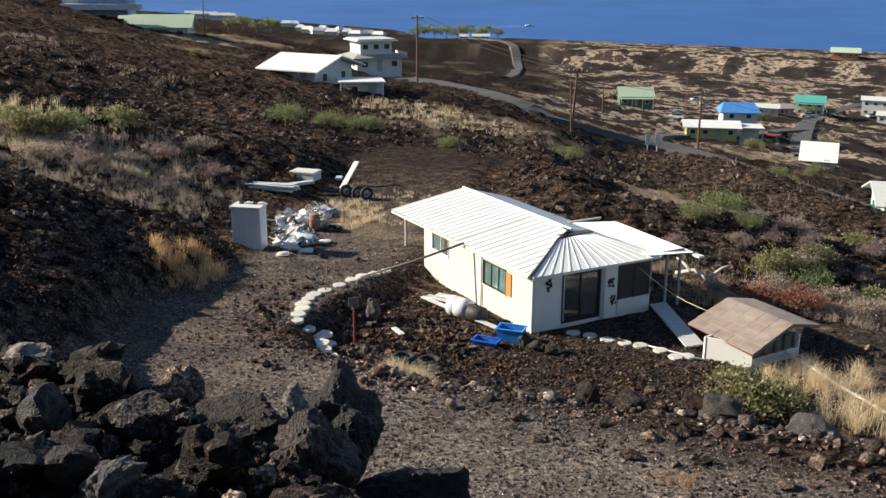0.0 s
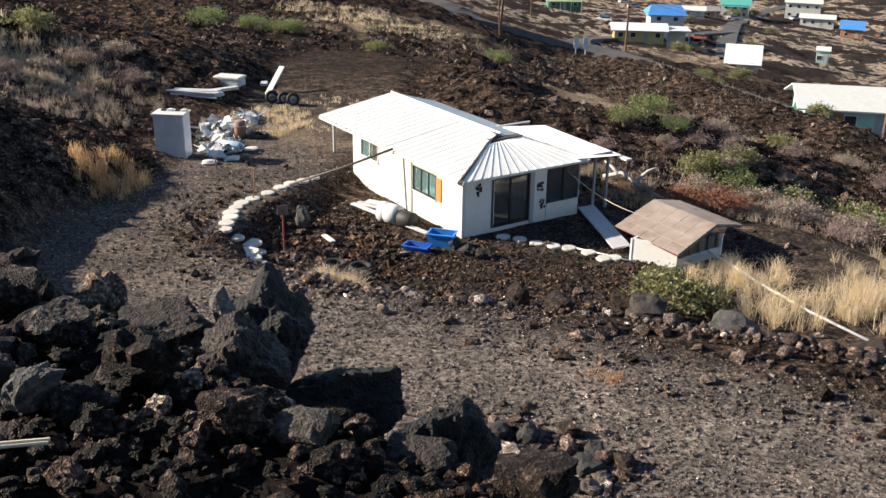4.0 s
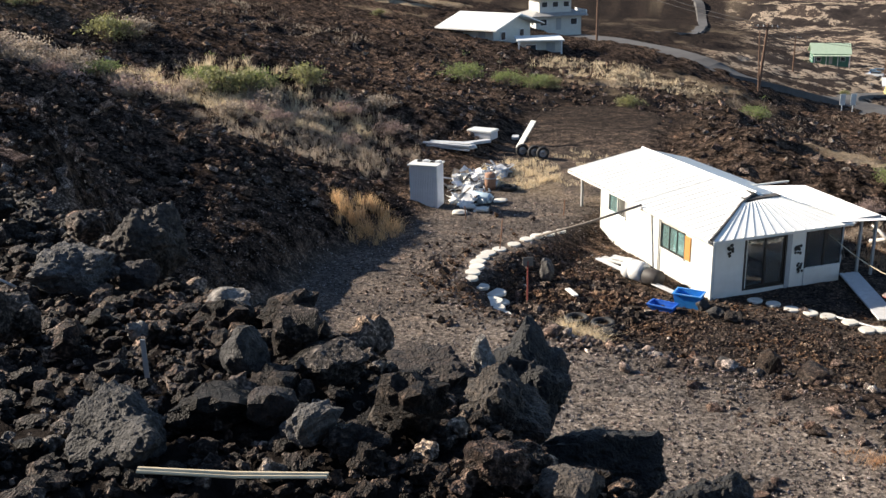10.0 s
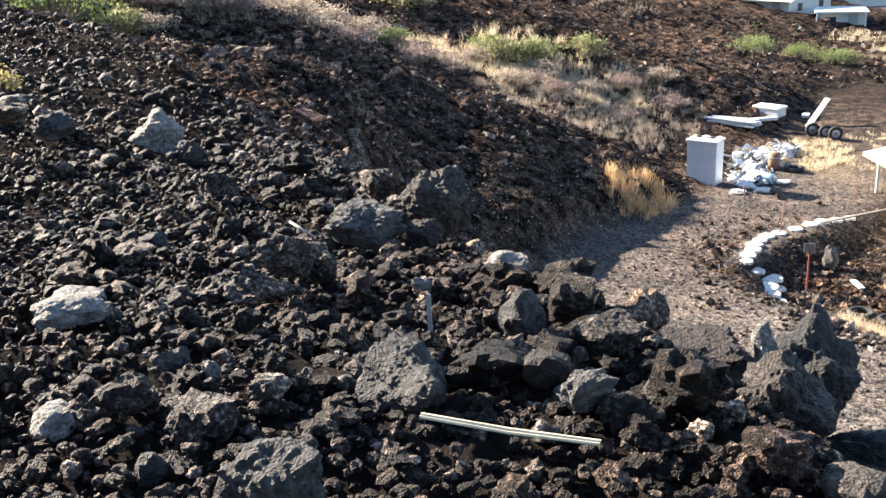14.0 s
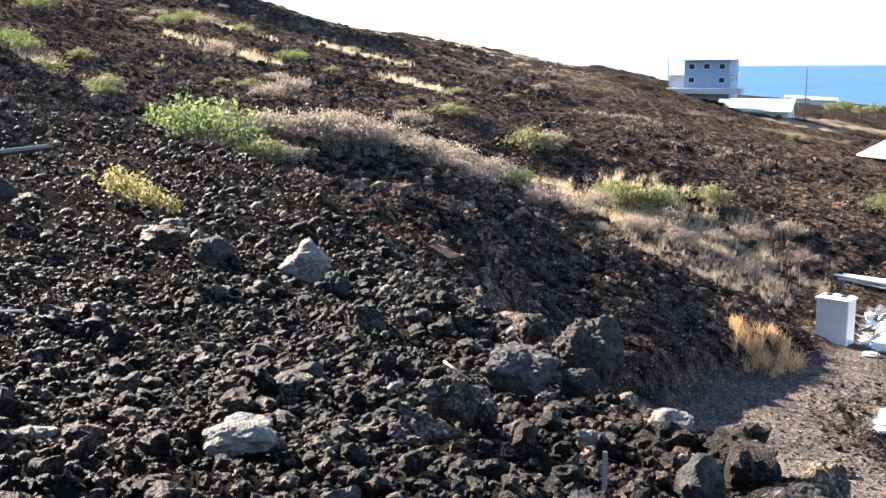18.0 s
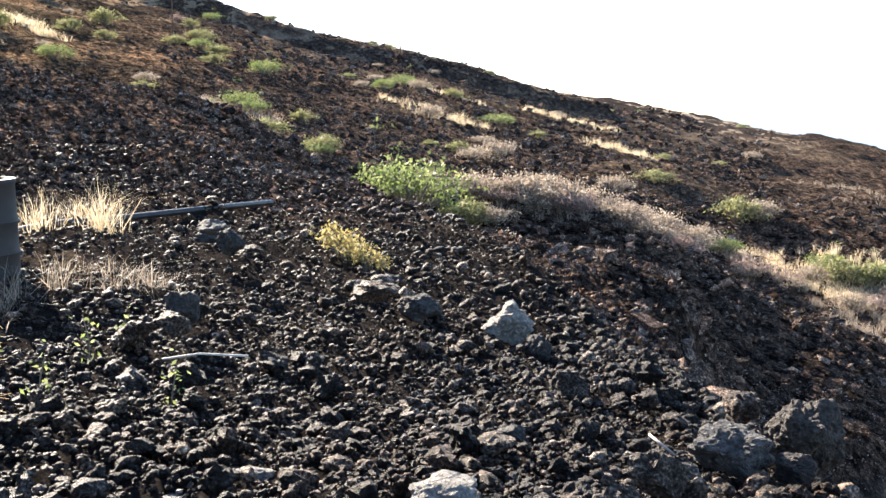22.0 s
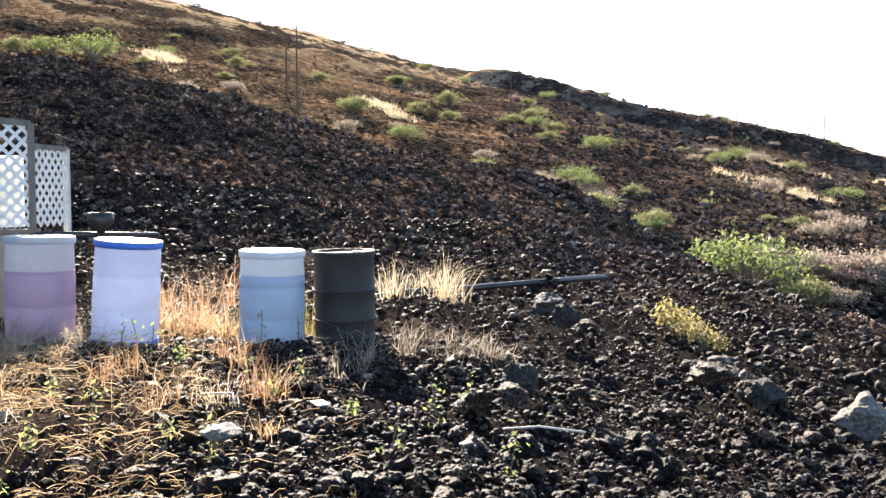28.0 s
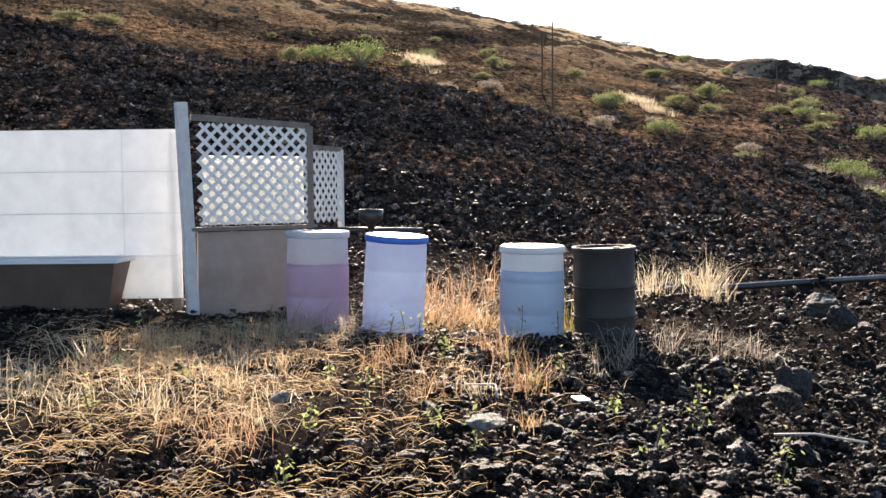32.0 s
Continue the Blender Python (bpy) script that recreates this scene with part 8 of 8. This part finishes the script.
for k, (x, y, h, per, mat) in enumerate(((-6.75, 1.66, 0.42, 90, STRAW_ORANGE), (-6.95, 1.75, 0.3, 50, STRAW_ORANGE), (-6.4, 0.9, 0.3, 60, STRAW_ORANGE), (-7.2, 1.25, 0.2, 60, STRAW_GOLD), (-7.8, -0.1, 0.22, 110, STRAW_ORANGE), (-7.5, -0.7, 0.25, 90, STRAW_GOLD),
                                         (-5.9, 1.4, 0.18, 50, STRAW_GOLD), (-5.6, -0.3, 0.3, 60, STRAW_ORANGE), (-8.5, -0.95, 0.22, 110, STRAW_GOLD), (-8.7, -0.4, 0.22, 110, STRAW_GOLD), (-7.2, 2.35, 0.25, 40, STRAW_GREY), (-7.4, 2.6, 0.3, 40, STRAW_GREY))):
    grass_patch("grass_tuft", np.full(1, x), np.full(1, y), per, 0.12, h, 0.005, 0.85, mat, 560 + k, "low tuft of rusty dry grass on clinker", "stuff", "grass tuft")


# matted dry grass lying flat before the screen
for k, (cx, cy, rx, ry, n, h, mat) in enumerate(((-8.3, -0.95, 0.9, 0.45, 17, 0.24, STRAW_GOLD), (-7.7, -0.75, 0.8, 0.6, 14, 0.2, STRAW_ORANGE), (-7.6, -0.1, 0.7, 0.5, 13, 0.2, STRAW_GOLD), (-8.5, 0.15, 0.45, 0.45, 11, 0.36, STRAW_GREY),
                                                 (-6.3, -0.5, 0.7, 0.5, 12, 0.26, STRAW), (-6.7, -1.5, 0.9, 0.5, 16, 0.22, STRAW), (-10.2, 1.75, 0.45, 0.4, 9, 0.5, STRAW_ORANGE), (-9.8, 2.0, 0.5, 0.4, 14, 0.35, STRAW_GOLD), (-8.3, 3.9, 0.5, 0.4, 8, 0.3, STRAW_GREY))):
    x, y = field(n, cx, cy, rx, ry, 700 + k, 0.0)
    grass_patch("matted_grass", x, y, 26, 0.14, h, 0.005, 1.3, mat, 720 + k, "matted tangle of dry tan grass on the ground")
LITTER = leaf_material("fallen_stems", (0.20, 0.12, 0.06), (0.88, 0.66, 0.40))


def straw_litter(n, seed):
    """Fallen stems lying about on the clinker, thickest in front of the screen."""
    r = np.random.default_rng(seed)
    az = np.clip(r.normal(92, 9, n), 68, 110)
    d = r.uniform(4.2, 9.0, n)
    x, y = -np.sin(np.radians(az)) * d, np.cos(np.radians(az)) * d
    x, y = x - 0.4, y - 0.25
    keep = fractal(x / 0.45 + y / 0.9, y / 0.45 - x / 1.1, 3, 5) > 0.36 + 0.3 * r.random(n)
    x, y = x[keep], y[keep]
    n = len(x)
    z = land(x, y) + r.uniform(0.03, 0.12, n)
    L, a, w = r.uniform(0.02, 0.16, n) * r.uniform(0.4, 1.3, n), r.uniform(0, math.tau, n), r.uniform(0.0007, 0.0017, n)
    bend = r.normal(0, 0.3, n)
    P = np.zeros((n, 6, 3))
    for k, s in enumerate((-0.5, 0.0, 0.5)):
        ax, ay = x + np.cos(a + bend * s) * L * s, y + np.sin(a + bend * s) * L * s
        zz = z + (0.05 * r.random(n) if k != 1 else 0.04)
        P[:, 2 * k] = np.stack([ax, ay, zz - w], 1)
        P[:, 2 * k + 1] = np.stack([ax - np.sin(a) * w * 0.7, ay + np.cos(a) * w * 0.7, zz + w], 1)
    F = np.array([(0, 1, 3, 2), (2, 3, 5, 4)])[None] + (np.arange(n) * 6)[:, None, None]
    return tagged(new("straw_litter", raw_mesh("straw_litter", P.reshape(-1, 3), F.reshape(-1, 4), LITTER)), "strewn dry straw and stems on clinker", "straw", kind="stuff")


straw_litter(11500, 9)


def sprig(seed, high):
    """A weedy seedling: a bent stem with a few pale green leaves."""
    r = np.random.default_rng(seed)
    t = thing("seedling", "small pale green weed seedling in clinker", "weed", None, "weeds on the plateau")
    bm = bmesh.new()
    stem = [Vector((0, 0, -0.03)), Vector((0.02, 0.01, high * 0.5)), Vector((r.normal(0, 0.04), r.normal(0, 0.04), high))]
    tube(bm, stem, 0.004, 4)
    part("stem", bm, TWIG, t)
    k = r.random(26)
    c = np.array([tuple(stem[0].lerp(stem[1], min(1, u * 2)) if u < 0.5 else stem[1].lerp(stem[2], u * 2 - 1)) for u in k]) + r.normal(0, 0.035, (26, 3))
    v, f = leaves(c[:, 0], c[:, 1], np.abs(c[:, 2]), 0.018, seed)
    ob = tagged(new("leaf_spray", raw_mesh("leaf_spray", v, f, LEAF_SEED)), kind="stuff")
    ob.parent = t
    return t


LEAF_SEED = leaf_material("pale_seedling_leaf", (0.24, 0.30, 0.08), (0.50, 0.54, 0.22))
protos = [sprig(k, h) for k, h in ((31, 0.13), (32, 0.2), (33, 0.3))]
for k, (az, d, w) in enumerate(((80.4, 7.4, 2), (81.3, 7.7, 1), (79.6, 7.6, 1), (78.0, 7.3, 0), (74.0, 7.0, 1), (71.2, 6.9, 1), (72.8, 6.6, 0), (86.0, 5.3, 0), (84.8, 6.4, 0), (78.8, 5.4, 0), (76.4, 5.2, 1), (93.0, 6.0, 0), (96.5, 6.6, 0), (98.0, 5.4, 1), (87.5, 4.7, 0), (90.0, 8.8, 0), (88.2, 9.2, 1), (73.6, 8.3, 2), (71.5, 8.4, 1), (68.5, 6.0, 0), (95.0, 8.6, 1), (62.0, 6.8, 1), (64.0, 6.2, 2), (66.5, 5.2, 1), (60.0, 5.4, 1), (82.8, 5.9, 1))):
    x, y = bank_spot(az, d)
    copy_thing(protos[w], pose(x, y, level(x, y) + 0.03, 0, 0, k * 47))
for p in protos:
    for o in (*p.children_recursive, p):
        bpy.data.objects.remove(o)
